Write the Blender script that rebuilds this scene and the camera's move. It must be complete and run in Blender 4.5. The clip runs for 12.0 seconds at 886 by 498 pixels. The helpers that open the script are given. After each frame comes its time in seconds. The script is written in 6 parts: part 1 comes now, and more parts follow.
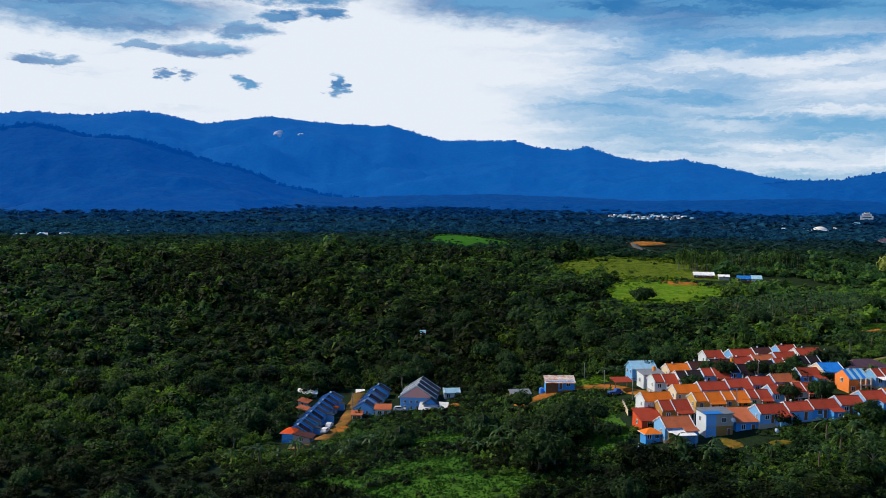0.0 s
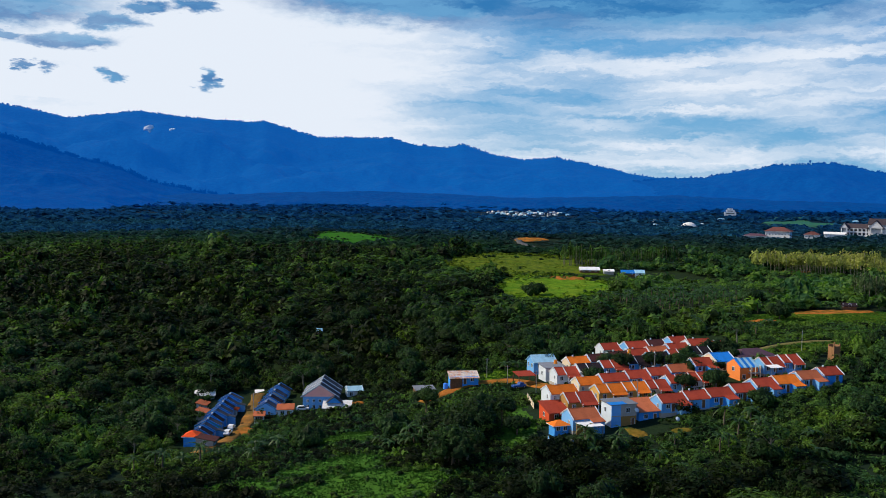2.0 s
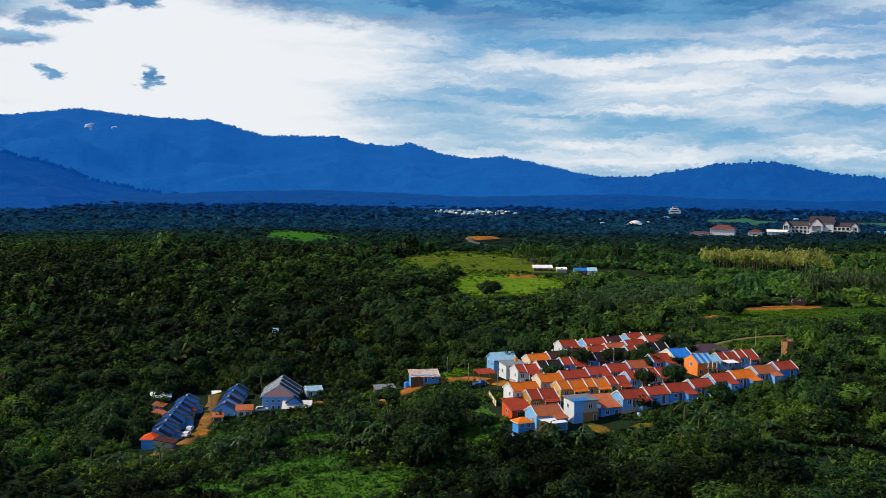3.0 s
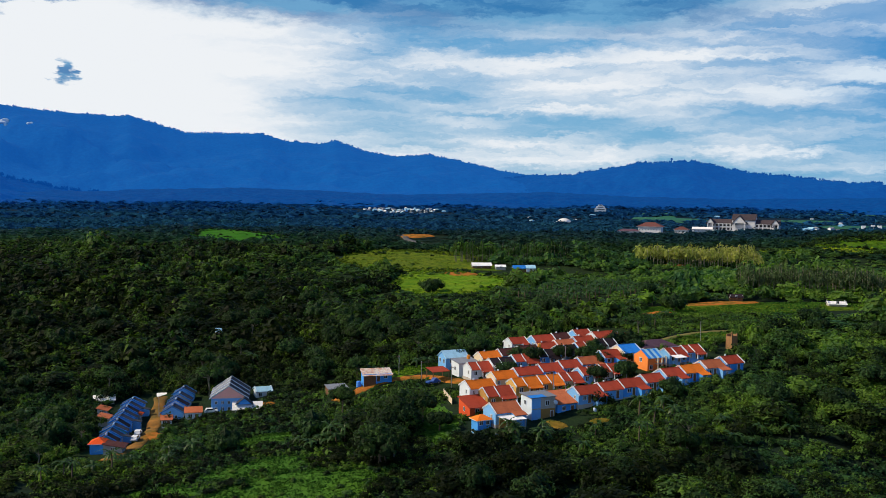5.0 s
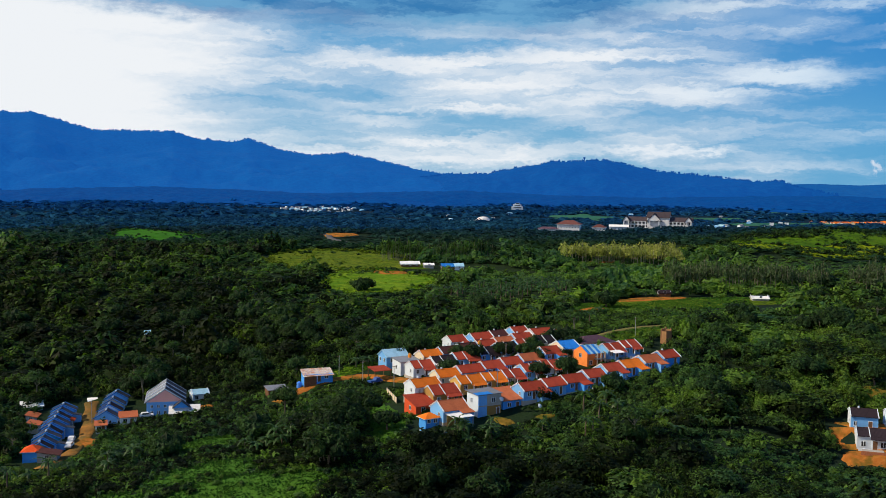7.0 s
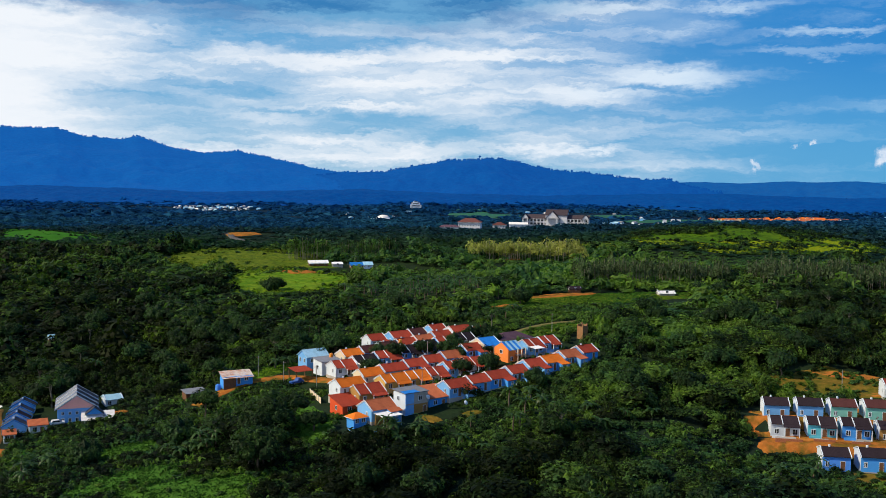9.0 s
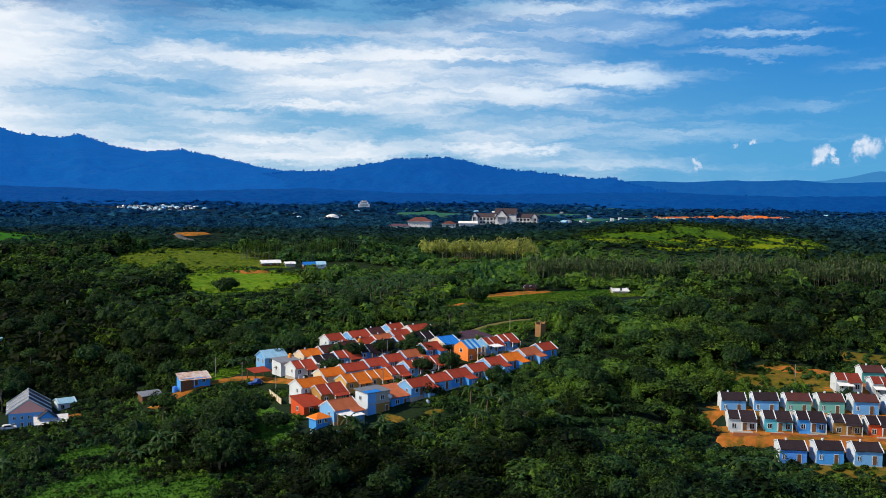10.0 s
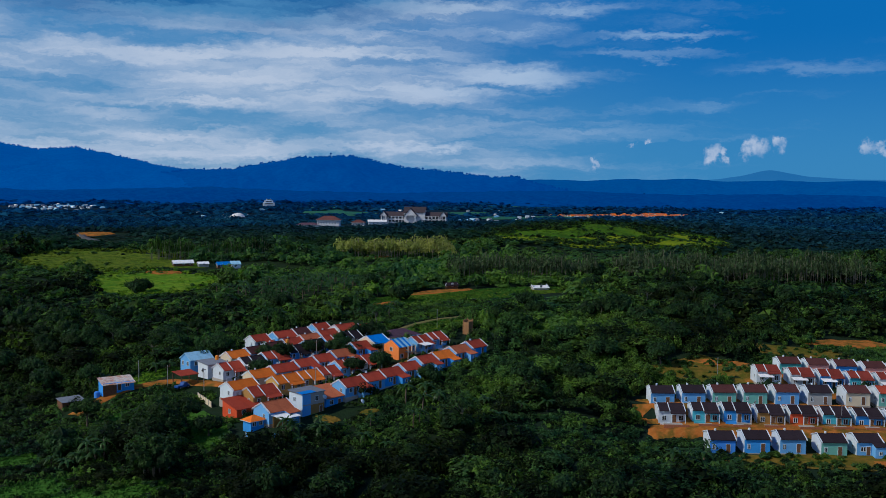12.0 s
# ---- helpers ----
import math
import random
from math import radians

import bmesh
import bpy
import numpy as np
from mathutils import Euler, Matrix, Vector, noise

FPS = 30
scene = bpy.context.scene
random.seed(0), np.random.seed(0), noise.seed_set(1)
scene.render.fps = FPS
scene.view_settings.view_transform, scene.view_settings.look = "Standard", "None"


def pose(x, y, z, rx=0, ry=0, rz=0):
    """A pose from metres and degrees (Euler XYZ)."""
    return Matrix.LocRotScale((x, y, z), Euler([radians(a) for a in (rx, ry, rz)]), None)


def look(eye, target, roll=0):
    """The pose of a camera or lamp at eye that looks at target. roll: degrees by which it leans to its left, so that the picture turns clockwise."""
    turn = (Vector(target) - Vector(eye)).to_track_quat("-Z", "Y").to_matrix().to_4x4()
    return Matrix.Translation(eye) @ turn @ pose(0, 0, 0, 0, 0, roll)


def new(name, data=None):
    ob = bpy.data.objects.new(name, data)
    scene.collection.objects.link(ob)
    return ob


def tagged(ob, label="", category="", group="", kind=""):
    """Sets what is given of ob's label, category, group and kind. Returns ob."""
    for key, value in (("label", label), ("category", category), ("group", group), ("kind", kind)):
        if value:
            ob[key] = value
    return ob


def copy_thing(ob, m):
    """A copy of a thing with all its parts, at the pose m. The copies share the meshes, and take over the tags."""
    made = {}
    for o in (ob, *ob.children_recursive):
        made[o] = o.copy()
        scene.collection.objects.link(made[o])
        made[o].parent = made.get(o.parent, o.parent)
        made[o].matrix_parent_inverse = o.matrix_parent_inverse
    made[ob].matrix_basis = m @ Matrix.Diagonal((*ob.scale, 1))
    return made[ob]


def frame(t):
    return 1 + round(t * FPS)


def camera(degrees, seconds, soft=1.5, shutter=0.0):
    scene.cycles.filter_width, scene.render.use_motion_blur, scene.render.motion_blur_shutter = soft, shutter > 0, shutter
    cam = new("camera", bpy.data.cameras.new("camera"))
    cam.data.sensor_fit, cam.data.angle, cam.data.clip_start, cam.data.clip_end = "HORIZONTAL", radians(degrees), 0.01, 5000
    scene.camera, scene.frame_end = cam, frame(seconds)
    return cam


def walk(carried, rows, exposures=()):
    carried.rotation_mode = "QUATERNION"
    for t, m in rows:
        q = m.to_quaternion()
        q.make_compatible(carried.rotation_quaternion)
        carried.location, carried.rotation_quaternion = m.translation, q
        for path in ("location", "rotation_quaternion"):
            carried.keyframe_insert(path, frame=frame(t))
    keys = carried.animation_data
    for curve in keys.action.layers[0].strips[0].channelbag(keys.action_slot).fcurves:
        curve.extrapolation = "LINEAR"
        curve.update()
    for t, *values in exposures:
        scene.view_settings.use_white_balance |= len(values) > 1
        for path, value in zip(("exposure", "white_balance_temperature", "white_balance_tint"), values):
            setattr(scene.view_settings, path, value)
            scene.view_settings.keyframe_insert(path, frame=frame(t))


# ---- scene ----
# camera: a drone sliding left and back round the valley, turning right
cam = camera(49.3, 12.0, soft=0.55)


def aim(x, y, z, yaw, pitch, roll):
    return pose(x, y, z, 0, 0, yaw) @ pose(0, 0, 0, 90 + pitch) @ pose(0, 0, 0, 0, 0, roll)


ROWS = [
    (0.0, 0.0, 0.0, 60.0, 0.0, -3.64, 0.59),
    (0.5, -2.0, 0.12, 60.0, -1.58, -3.67, 0.6),
    (1.0, -4.06, 0.29, 60.01, -3.49, -3.7, 0.59),
    (1.5, -6.2, 0.56, 59.96, -5.3, -3.73, 0.64),
    (2.0, -8.35, 0.93, 59.83, -7.38, -3.74, 0.66),
    (2.5, -10.4, 1.36, 59.69, -9.08, -3.75, 0.64),
    (3.0, -12.44, 1.85, 59.61, -10.57, -3.77, 0.63),
    (5.0, -20.5, 4.05, 59.56, -15.05, -3.84, 0.7),
    (5.5, -22.45, 4.67, 59.5, -16.33, -3.83, 0.72),
    (6.0, -24.29, 5.38, 59.45, -17.63, -3.85, 0.67),
    (6.5, -26.12, 6.13, 59.38, -18.8, -3.85, 0.69),
    (7.0, -27.98, 6.88, 59.34, -20.15, -3.86, 0.68),
    (9.0, -35.16, 10.0, 59.26, -26.39, -3.89, 0.64),
    (9.5, -36.87, 10.91, 59.22, -27.95, -3.9, 0.65),
    (10.0, -38.46, 11.9, 59.17, -29.56, -3.91, 0.6),
    (10.5, -40.02, 12.99, 59.15, -31.08, -3.92, 0.61),
    (11.0, -41.62, 14.2, 59.15, -32.51, -3.93, 0.62),
    (11.5, -43.28, 15.46, 59.1, -33.97, -3.93, 0.59),
    (12.0, -44.98, 16.72, 59.0, -35.34, -3.94, 0.6),
]
walk(cam, [(t, aim(*row)) for t, *row in ROWS],
     exposures=[(0, 0.02, 5750, 10), (1.3, 0.02, 5480, 10), (3.0, 0.07, 6050, 10), (7.0, 0.10, 6050, 10), (9.5, 0.15, 5900, 10), (11.0, 0.05, 5700, 10), (11.5, -0.25, 5350, 10), (12.0, -0.60, 5050, 10)])

# ---- world and sun ----
SUN_AZ, SUN_EL = -76.0, 40.0      # degrees clockwise from +y, and above the horizon


def heading(az, el):
    a, e = radians(az), radians(el)
    return Vector((math.sin(a) * math.cos(e), math.cos(a) * math.cos(e), math.sin(e)))


sun = new("sun", bpy.data.lights.new("sun", "SUN"))
sun.data.energy, sun.data.angle, sun.data.color = 4.7, radians(1.0), (1.0, 0.80, 0.52)
sun.matrix_world = look(heading(SUN_AZ, SUN_EL) * 500, (0, 0, 0))


class Nodes:
    """Short hand for wiring node trees."""

    def __init__(self, tree):
        self.tree = tree
        tree.nodes.clear()

    def add(self, kind, **values):
        node = self.tree.nodes.new(kind)
        if "operation" in values:
            node.operation = values["operation"]
        if "data_type" in values:
            node.data_type, node.blend_type = values["data_type"], values["blend_type"]
        if "interpolation_type" in values:
            node.interpolation_type = values["interpolation_type"]
        if "attribute_name" in values:
            node.attribute_name = values["attribute_name"]
        if "sky_type" in values:
            node.sky_type = values["sky_type"]
        if "wave_type" in values:
            node.wave_type, node.bands_direction = values["wave_type"], values["bands_direction"]
        return node

    def put(self, socket, value):
        if isinstance(value, bpy.types.NodeSocket):
            self.tree.links.new(value, socket)
        elif value is not None:
            socket.default_value = value

    def math(self, operation, a, b=None, c=None, clamp=False):
        node = self.add("ShaderNodeMath", operation=operation)
        node.use_clamp = clamp
        for socket, value in zip(node.inputs, (a, b, c)):
            self.put(socket, value)
        return node.outputs[0]

    def vec(self, operation, a, b=None, scale=None):
        node = self.add("ShaderNodeVectorMath", operation=operation)
        self.put(node.inputs[0], a)
        self.put(node.inputs[1], b)
        if scale is not None:
            self.put(node.inputs["Scale"], scale)
        return node.outputs["Value"] if operation in ("DOT_PRODUCT", "LENGTH", "DISTANCE") else node.outputs[0]

    def ramp(self, x, lo, hi, a=0.0, b=1.0, smooth=True):
        node = self.add("ShaderNodeMapRange", interpolation_type="SMOOTHSTEP" if smooth else "LINEAR")
        for socket, value in zip(node.inputs, (x, lo, hi, a, b)):
            self.put(socket, value)
        return node.outputs[0]

    def noise(self, vector, scale, detail=4.0, rough=0.55, distort=0.0, colour=False):
        node = self.add("ShaderNodeTexNoise")
        self.put(node.inputs["Vector"], vector)
        node.inputs["Scale"].default_value = scale
        node.inputs["Detail"].default_value = detail
        node.inputs["Roughness"].default_value = rough
        node.inputs["Distortion"].default_value = distort
        return node.outputs[1 if colour else 0]

    def mix(self, factor, a, b, blend="MIX"):
        node = self.add("ShaderNodeMix", data_type="RGBA", blend_type=blend)
        self.put(node.inputs[0], factor)
        for socket, value in ((node.inputs[6], a), (node.inputs[7], b)):
            self.put(socket, (*value, 1.0) if isinstance(value, tuple) and len(value) == 3 else value)
        return node.outputs[2]


# clouds by bearing, height above the horizon, half length and half depth in degrees
DARK_CLOUDS = [(-19, 9.7, 7.5, 1.3), (-11.4, 8.9, 1.6, 0.55), (-7.2, 10.1, 1.2, 0.4), (-13.6, 7.7, 2.6, 0.45), (-15.3, 6.2, 0.55, 0.24), (-11.4, 6.0, 0.6, 0.32),
               (-6.5, 5.9, 0.42, 0.55), (5.5, 11.0, 8.0, 1.75), (22, 11.2, 14.0, 2.4), (27, 11.2, 7.0, 1.5), (-28, 9.5, 4.0, 1.6), (-9, 11.2, 6.0, 0.7), (-17.5, 7.9, 1.5, 0.32), (-9.5, 9.8, 1.3, 0.4), (-22.5, 6.9, 1.6, 0.28), (-16.6, 6.2, 0.4, 0.22)]
BRIGHT_CLOUDS = [(40.7, 9.9, 5.4, 0.5), (29.4, 7.3, 7.5, 1.0), (33.0, 1.9, 3.7, 0.32), (29.0, 5.3, 5.0, 0.6), (18.5, 2.4, 2.6, 0.28), (39.7, 9.0, 3.0, 0.8), (48.0, 8.4, 4.0, 0.25),
                 (47.6, 7.4, 4.5, 0.25), (34.8, 5.3, 4.7, 0.5), (21.6, 4.5, 4.7, 0.4), (35.5, 2.0, 2.2, 0.3), (21.0, 7.0, 6.0, 0.6), (56.0, 6.6, 5.0, 0.35), (36.5, 9.7, 5.0, 1.1), (38.5, 6.4, 5.0, 0.7)]
CUMULUS = [(50.9, 1.75, 0.62), (51.5, 1.6, 0.5), (53.1, 2.1, 0.8), (52.6, 1.8, 0.6), (54.5, 2.25, 0.62), (58.9, 2.2, 0.6), (59.5, 2.0, 0.5), (44.2, 1.2, 0.35), (47.2, 2.5, 0.3), (46.2, 2.45, 0.25)]


def build_world():
    world = bpy.data.worlds.new("sky")
    scene.world = world
    world.use_nodes = True
    n = Nodes(world.node_tree)
    sky = n.add("ShaderNodeTexSky", sky_type="NISHITA")
    sky.sun_disc = False
    sky.sun_elevation, sky.sun_rotation = radians(SUN_EL), radians(SUN_AZ)
    sky.air_density, sky.dust_density, sky.ozone_density = 1.3, 0.4, 3.0
    way = n.add("ShaderNodeTexCoord").outputs["Generated"]
    split = n.add("ShaderNodeSeparateXYZ")
    n.put(split.inputs[0], way)
    az = n.math("MULTIPLY", n.math("ARCTAN2", split.outputs[0], split.outputs[1]), 180 / math.pi)
    el = n.math("MULTIPLY", n.math("ARCSINE", split.outputs[2]), 180 / math.pi)
    joined = n.add("ShaderNodeCombineXYZ")
    n.put(joined.inputs[0], az)
    n.put(joined.inputs[1], el)
    p = joined.outputs[0]
    # the ragged shapes of the clouds
    slow = n.vec("MULTIPLY", n.vec("SUBTRACT", n.noise(n.vec("MULTIPLY", p, (0.11, 0.36, 1.0)), 1.0, 4, 0.55, 0.0, True), (0.5, 0.5, 0.5)), (5.0, 1.3, 0.0))
    quick = n.vec("MULTIPLY", n.vec("SUBTRACT", n.noise(n.vec("MULTIPLY", p, (0.5, 1.5, 1.0)), 1.0, 6, 0.62, 0.0, True), (0.5, 0.5, 0.5)), (2.6, 1.25, 0.0))
    torn = n.vec("MULTIPLY", n.vec("SUBTRACT", n.noise(n.vec("MULTIPLY", p, (1.7, 3.6, 1.0)), 1.0, 4, 0.6, 0.0, True), (0.5, 0.5, 0.5)), (1.2, 0.6, 0.0))
    q = n.vec("ADD", p, n.vec("ADD", slow, n.vec("ADD", quick, torn)))
    broad = n.noise(n.vec("ADD", n.vec("MULTIPLY", q, (0.05, 0.30, 1.0)), (3.3, 1.2, 0.0)), 1.0, 6, 0.58)
    streak = n.noise(n.vec("ADD", n.vec("MULTIPLY", q, (0.11, 0.95, 1.0)), (9.1, 4.7, 0.0)), 1.0, 5, 0.52)
    turned = n.add("ShaderNodeSeparateXYZ")
    n.put(turned.inputs[0], q)
    qaz, qel = turned.outputs[0], turned.outputs[1]

    def blobs(table, inner):
        total = None
        for x, y, rx, ry in table:
            near = n.ramp(n.vec("LENGTH", n.vec("MULTIPLY", n.vec("SUBTRACT", q, (x, y, 0.0)), (1 / rx, 1 / ry, 0.0))), 1.35, inner)
            total = near if total is None else n.math("MAXIMUM", total, near)
        return total

    # blue of the open sky, paler behind the thin veil
    low = n.ramp(el, 0.0, 9.0)
    deep = n.mix(low, (0.11, 0.36, 0.60), (0.032, 0.21, 0.50))
    pale = n.mix(low, (0.24, 0.46, 0.62), (0.15, 0.37, 0.57))
    clear = n.mix(n.ramp(qaz, 52.0, 22.0), deep, pale)
    clear = n.mix(0.15, clear, n.mix(1.0, n.vec("SCALE", sky.outputs[0], None, 0.06), (0.25, 0.75, 1.5), "MULTIPLY"))
    clear = n.mix(n.ramp(el, 13.0, 45.0), clear, (0.012, 0.10, 0.32))
    # the veil: closed and white in the west, torn into streaks towards the east
    closed = n.ramp(n.math("ADD", qaz, n.math("MULTIPLY", broad, 14.0)), 66.0, 32.0)
    core = n.ramp(n.math("ADD", qaz, n.math("MULTIPLY", streak, 10.0)), 15.0, 1.0)
    texture = n.math("ADD", n.math("MULTIPLY", broad, 0.55), n.math("MULTIPLY", streak, 0.55))
    veil = n.ramp(n.math("ADD", texture, n.math("ADD", n.math("MULTIPLY", closed, 0.19), n.math("MULTIPLY", core, 0.28))), 0.58, 0.94)
    veil = n.math("MULTIPLY", veil, n.ramp(el, 40.0, 13.0, 0.12, 1.0))
    white = n.mix(n.ramp(qaz, 50.0, 34.0), (0.42, 0.59, 0.71), (0.84, 0.83, 0.80))
    body = n.mix(veil, clear, white)
    shine = n.math("MULTIPLY", blobs(BRIGHT_CLOUDS, 0.1), n.math("MULTIPLY", n.ramp(streak, 0.36, 0.58, 0.25, 0.95), n.ramp(qaz, 54.0, 40.0, 0.3, 1.0)))
    body = n.mix(shine, body, n.mix(n.ramp(qaz, 50.0, 26.0), (0.52, 0.66, 0.76), (0.84, 0.83, 0.80)))
    # grey-blue bellies of the thick clouds
    dark = n.math("MULTIPLY", blobs(DARK_CLOUDS, 0.6), n.ramp(broad, 0.30, 0.50, 0.8, 1.0))
    dark = n.math("MULTIPLY", dark, n.ramp(el, 30.0, 13.0, 0.2, 0.92))
    body = n.mix(dark, body, n.mix(n.ramp(streak, 0.38, 0.62), (0.030, 0.17, 0.38), (0.10, 0.31, 0.51)))
    # small white cumulus low over the plain
    puffs = None
    shake = n.vec("SCALE", n.vec("SUBTRACT", n.noise(way, 60.0, 5, 0.65, 0.0, True), (0.5, 0.5, 0.5)), None, radians(1.9))
    bent = n.vec("ADD", way, shake)
    for x, y, size in CUMULUS:
        near = n.ramp(n.vec("DISTANCE", bent, tuple(heading(x, y))), radians(size * 0.92), radians(size * 0.3))
        puffs = near if puffs is None else n.math("MAXIMUM", puffs, near)
    shade = n.ramp(n.noise(way, 60.0, 4, 0.55), 0.35, 0.65)
    body = n.mix(n.math("MULTIPLY", puffs, 0.88), body, n.mix(shade, (0.38, 0.52, 0.66), (0.80, 0.80, 0.80)))
    back = n.add("ShaderNodeBackground")
    n.put(back.inputs[0], body)
    back.inputs[1].default_value = 1.0
    n.put(n.add("ShaderNodeOutputWorld").inputs[0], back.outputs[0])


build_world()

# ---- materials ----


def material(name, base, rough=0.7, vary=(), bump=None, metal=0.0, tone=0.0, per_piece=0.0, glow=None, spec=0.3, across=None, thin=None, beyond=None):
    """base colour; vary: (scale, strength, colour) patches of noise; bump: (scale, depth); tone: strength of the 'tone'
    attribute;
    per_piece: random change from piece to piece; across: (spacing, depth, axis) ribs; thin: (share, tint) of light let
    through; beyond: (near, far, colour) haze tint mixed into the base colour with distance."""
    m = bpy.data.materials.new(name)
    m.use_nodes = True
    n = Nodes(m.node_tree)
    where = n.add("ShaderNodeTexCoord").outputs["Object"]
    colour = n.mix(0.0, tuple(base), tuple(base))
    for scale, strength, other in vary:
        patch = n.ramp(n.noise(where, scale, 5, 0.6), 0.38, 0.66)
        colour = n.mix(n.math("MULTIPLY", patch, strength), colour, tuple(other))
    # distance haze goes straight into the base colour
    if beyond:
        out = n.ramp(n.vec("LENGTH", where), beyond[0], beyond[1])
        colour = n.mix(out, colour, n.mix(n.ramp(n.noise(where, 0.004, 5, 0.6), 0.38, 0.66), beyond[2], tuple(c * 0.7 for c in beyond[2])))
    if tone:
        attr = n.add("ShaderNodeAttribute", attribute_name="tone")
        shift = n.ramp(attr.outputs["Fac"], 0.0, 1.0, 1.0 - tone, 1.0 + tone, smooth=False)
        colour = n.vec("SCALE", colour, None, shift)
    if per_piece:
        info = n.add("ShaderNodeObjectInfo")
        shift = n.ramp(info.outputs["Random"], 0.0, 1.0, 1.0 - per_piece, 1.0 + per_piece, smooth=False)
        colour = n.vec("SCALE", colour, None, shift)
    shader = n.add("ShaderNodeBsdfPrincipled")
    n.put(shader.inputs["Base Color"], colour)
    shader.inputs["Roughness"].default_value = rough
    shader.inputs["Metallic"].default_value = metal
    shader.inputs["Specular IOR Level"].default_value = spec
    height = None
    if bump:
        height = n.math("MULTIPLY", n.noise(where, bump[0], 4, 0.6), bump[1])
    if across:
        wave = n.add("ShaderNodeTexWave", wave_type="BANDS", bands_direction=across[2])
        n.put(wave.inputs["Vector"], where)
        wave.inputs["Scale"].default_value = 0.314 / across[0]
        ribs = n.math("MULTIPLY", wave.outputs["Fac"], across[1])
        height = ribs if height is None else n.math("ADD", height, ribs)
    if height is not None:
        node = n.add("ShaderNodeBump")
        node.inputs["Strength"].default_value = 1.0
        node.inputs["Distance"].default_value = 1.0
        n.put(node.inputs["Height"], height)
        n.put(shader.inputs["Normal"], node.outputs[0])
    if glow:
        n.put(shader.inputs["Emission Color"], (*glow[0], 1.0))
        shader.inputs["Emission Strength"].default_value = glow[1]
    out = shader.outputs[0]
    if thin:
        through_leaf = n.add("ShaderNodeBsdfTranslucent")
        n.put(through_leaf.inputs[0], n.mix(1.0, colour, thin[1], "MULTIPLY"))
        blend = n.add("ShaderNodeMixShader")
        blend.inputs[0].default_value = thin[0]
        n.put(blend.inputs[1], out)
        n.put(blend.inputs[2], through_leaf.outputs[0])
        out = blend.outputs[0]
    n.put(n.add("ShaderNodeOutputMaterial").inputs[0], out)
    return m


# soil and leaf colours shift with distance, painting in the haze
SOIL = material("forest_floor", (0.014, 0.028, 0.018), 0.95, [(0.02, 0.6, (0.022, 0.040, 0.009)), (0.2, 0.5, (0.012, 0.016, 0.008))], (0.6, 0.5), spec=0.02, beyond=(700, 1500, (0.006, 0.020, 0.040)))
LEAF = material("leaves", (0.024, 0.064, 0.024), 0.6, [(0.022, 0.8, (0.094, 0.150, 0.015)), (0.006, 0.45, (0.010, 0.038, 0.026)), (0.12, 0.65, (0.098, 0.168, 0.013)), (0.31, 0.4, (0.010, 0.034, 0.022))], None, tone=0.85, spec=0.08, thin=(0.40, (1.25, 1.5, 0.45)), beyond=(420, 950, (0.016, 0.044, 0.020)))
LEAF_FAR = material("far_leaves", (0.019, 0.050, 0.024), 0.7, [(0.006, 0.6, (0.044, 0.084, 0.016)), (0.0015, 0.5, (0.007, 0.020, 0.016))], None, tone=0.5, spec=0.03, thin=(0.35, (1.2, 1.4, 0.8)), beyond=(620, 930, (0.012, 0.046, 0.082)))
# haze blue all through, not the leaves' own green
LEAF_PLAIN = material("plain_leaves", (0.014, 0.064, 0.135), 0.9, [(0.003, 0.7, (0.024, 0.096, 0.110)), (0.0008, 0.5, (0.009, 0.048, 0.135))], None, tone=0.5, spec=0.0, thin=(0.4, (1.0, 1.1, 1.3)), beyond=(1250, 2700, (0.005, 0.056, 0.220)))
# the distant ranges are a backdrop; the blue air before them is put into colour and glow
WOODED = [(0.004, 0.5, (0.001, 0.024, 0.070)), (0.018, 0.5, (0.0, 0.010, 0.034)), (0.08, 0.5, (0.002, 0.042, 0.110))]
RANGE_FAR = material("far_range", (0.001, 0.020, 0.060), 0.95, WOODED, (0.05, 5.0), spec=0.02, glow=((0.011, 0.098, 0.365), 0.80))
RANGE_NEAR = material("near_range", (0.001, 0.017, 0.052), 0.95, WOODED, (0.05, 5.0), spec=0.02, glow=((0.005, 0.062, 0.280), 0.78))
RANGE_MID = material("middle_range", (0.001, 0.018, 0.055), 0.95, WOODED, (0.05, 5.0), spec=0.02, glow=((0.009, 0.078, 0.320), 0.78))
# lower glow paints the hazy darkening at the range's foot
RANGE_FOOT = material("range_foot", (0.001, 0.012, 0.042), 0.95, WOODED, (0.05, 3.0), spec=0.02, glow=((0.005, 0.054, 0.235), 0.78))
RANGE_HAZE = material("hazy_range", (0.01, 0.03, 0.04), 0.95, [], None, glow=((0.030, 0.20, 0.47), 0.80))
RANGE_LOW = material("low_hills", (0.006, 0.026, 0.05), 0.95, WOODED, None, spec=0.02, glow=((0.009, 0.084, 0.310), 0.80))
FIELD = material("wood_field", (0.026, 0.120, 0.008), 0.9, [(0.03, 0.7, (0.045, 0.15, 0.008)), (0.15, 0.5, (0.018, 0.075, 0.008))], None, spec=0.02)
GRASS = material("grass", (0.135, 0.265, 0.010), 0.9, [(0.03, 0.8, (0.080, 0.18, 0.008)), (0.10, 0.75, (0.21, 0.265, 0.016)), (0.33, 0.7, (0.045, 0.11, 0.006)), (1.2, 0.5, (0.05, 0.12, 0.006))], (1.5, 0.5), spec=0.02)
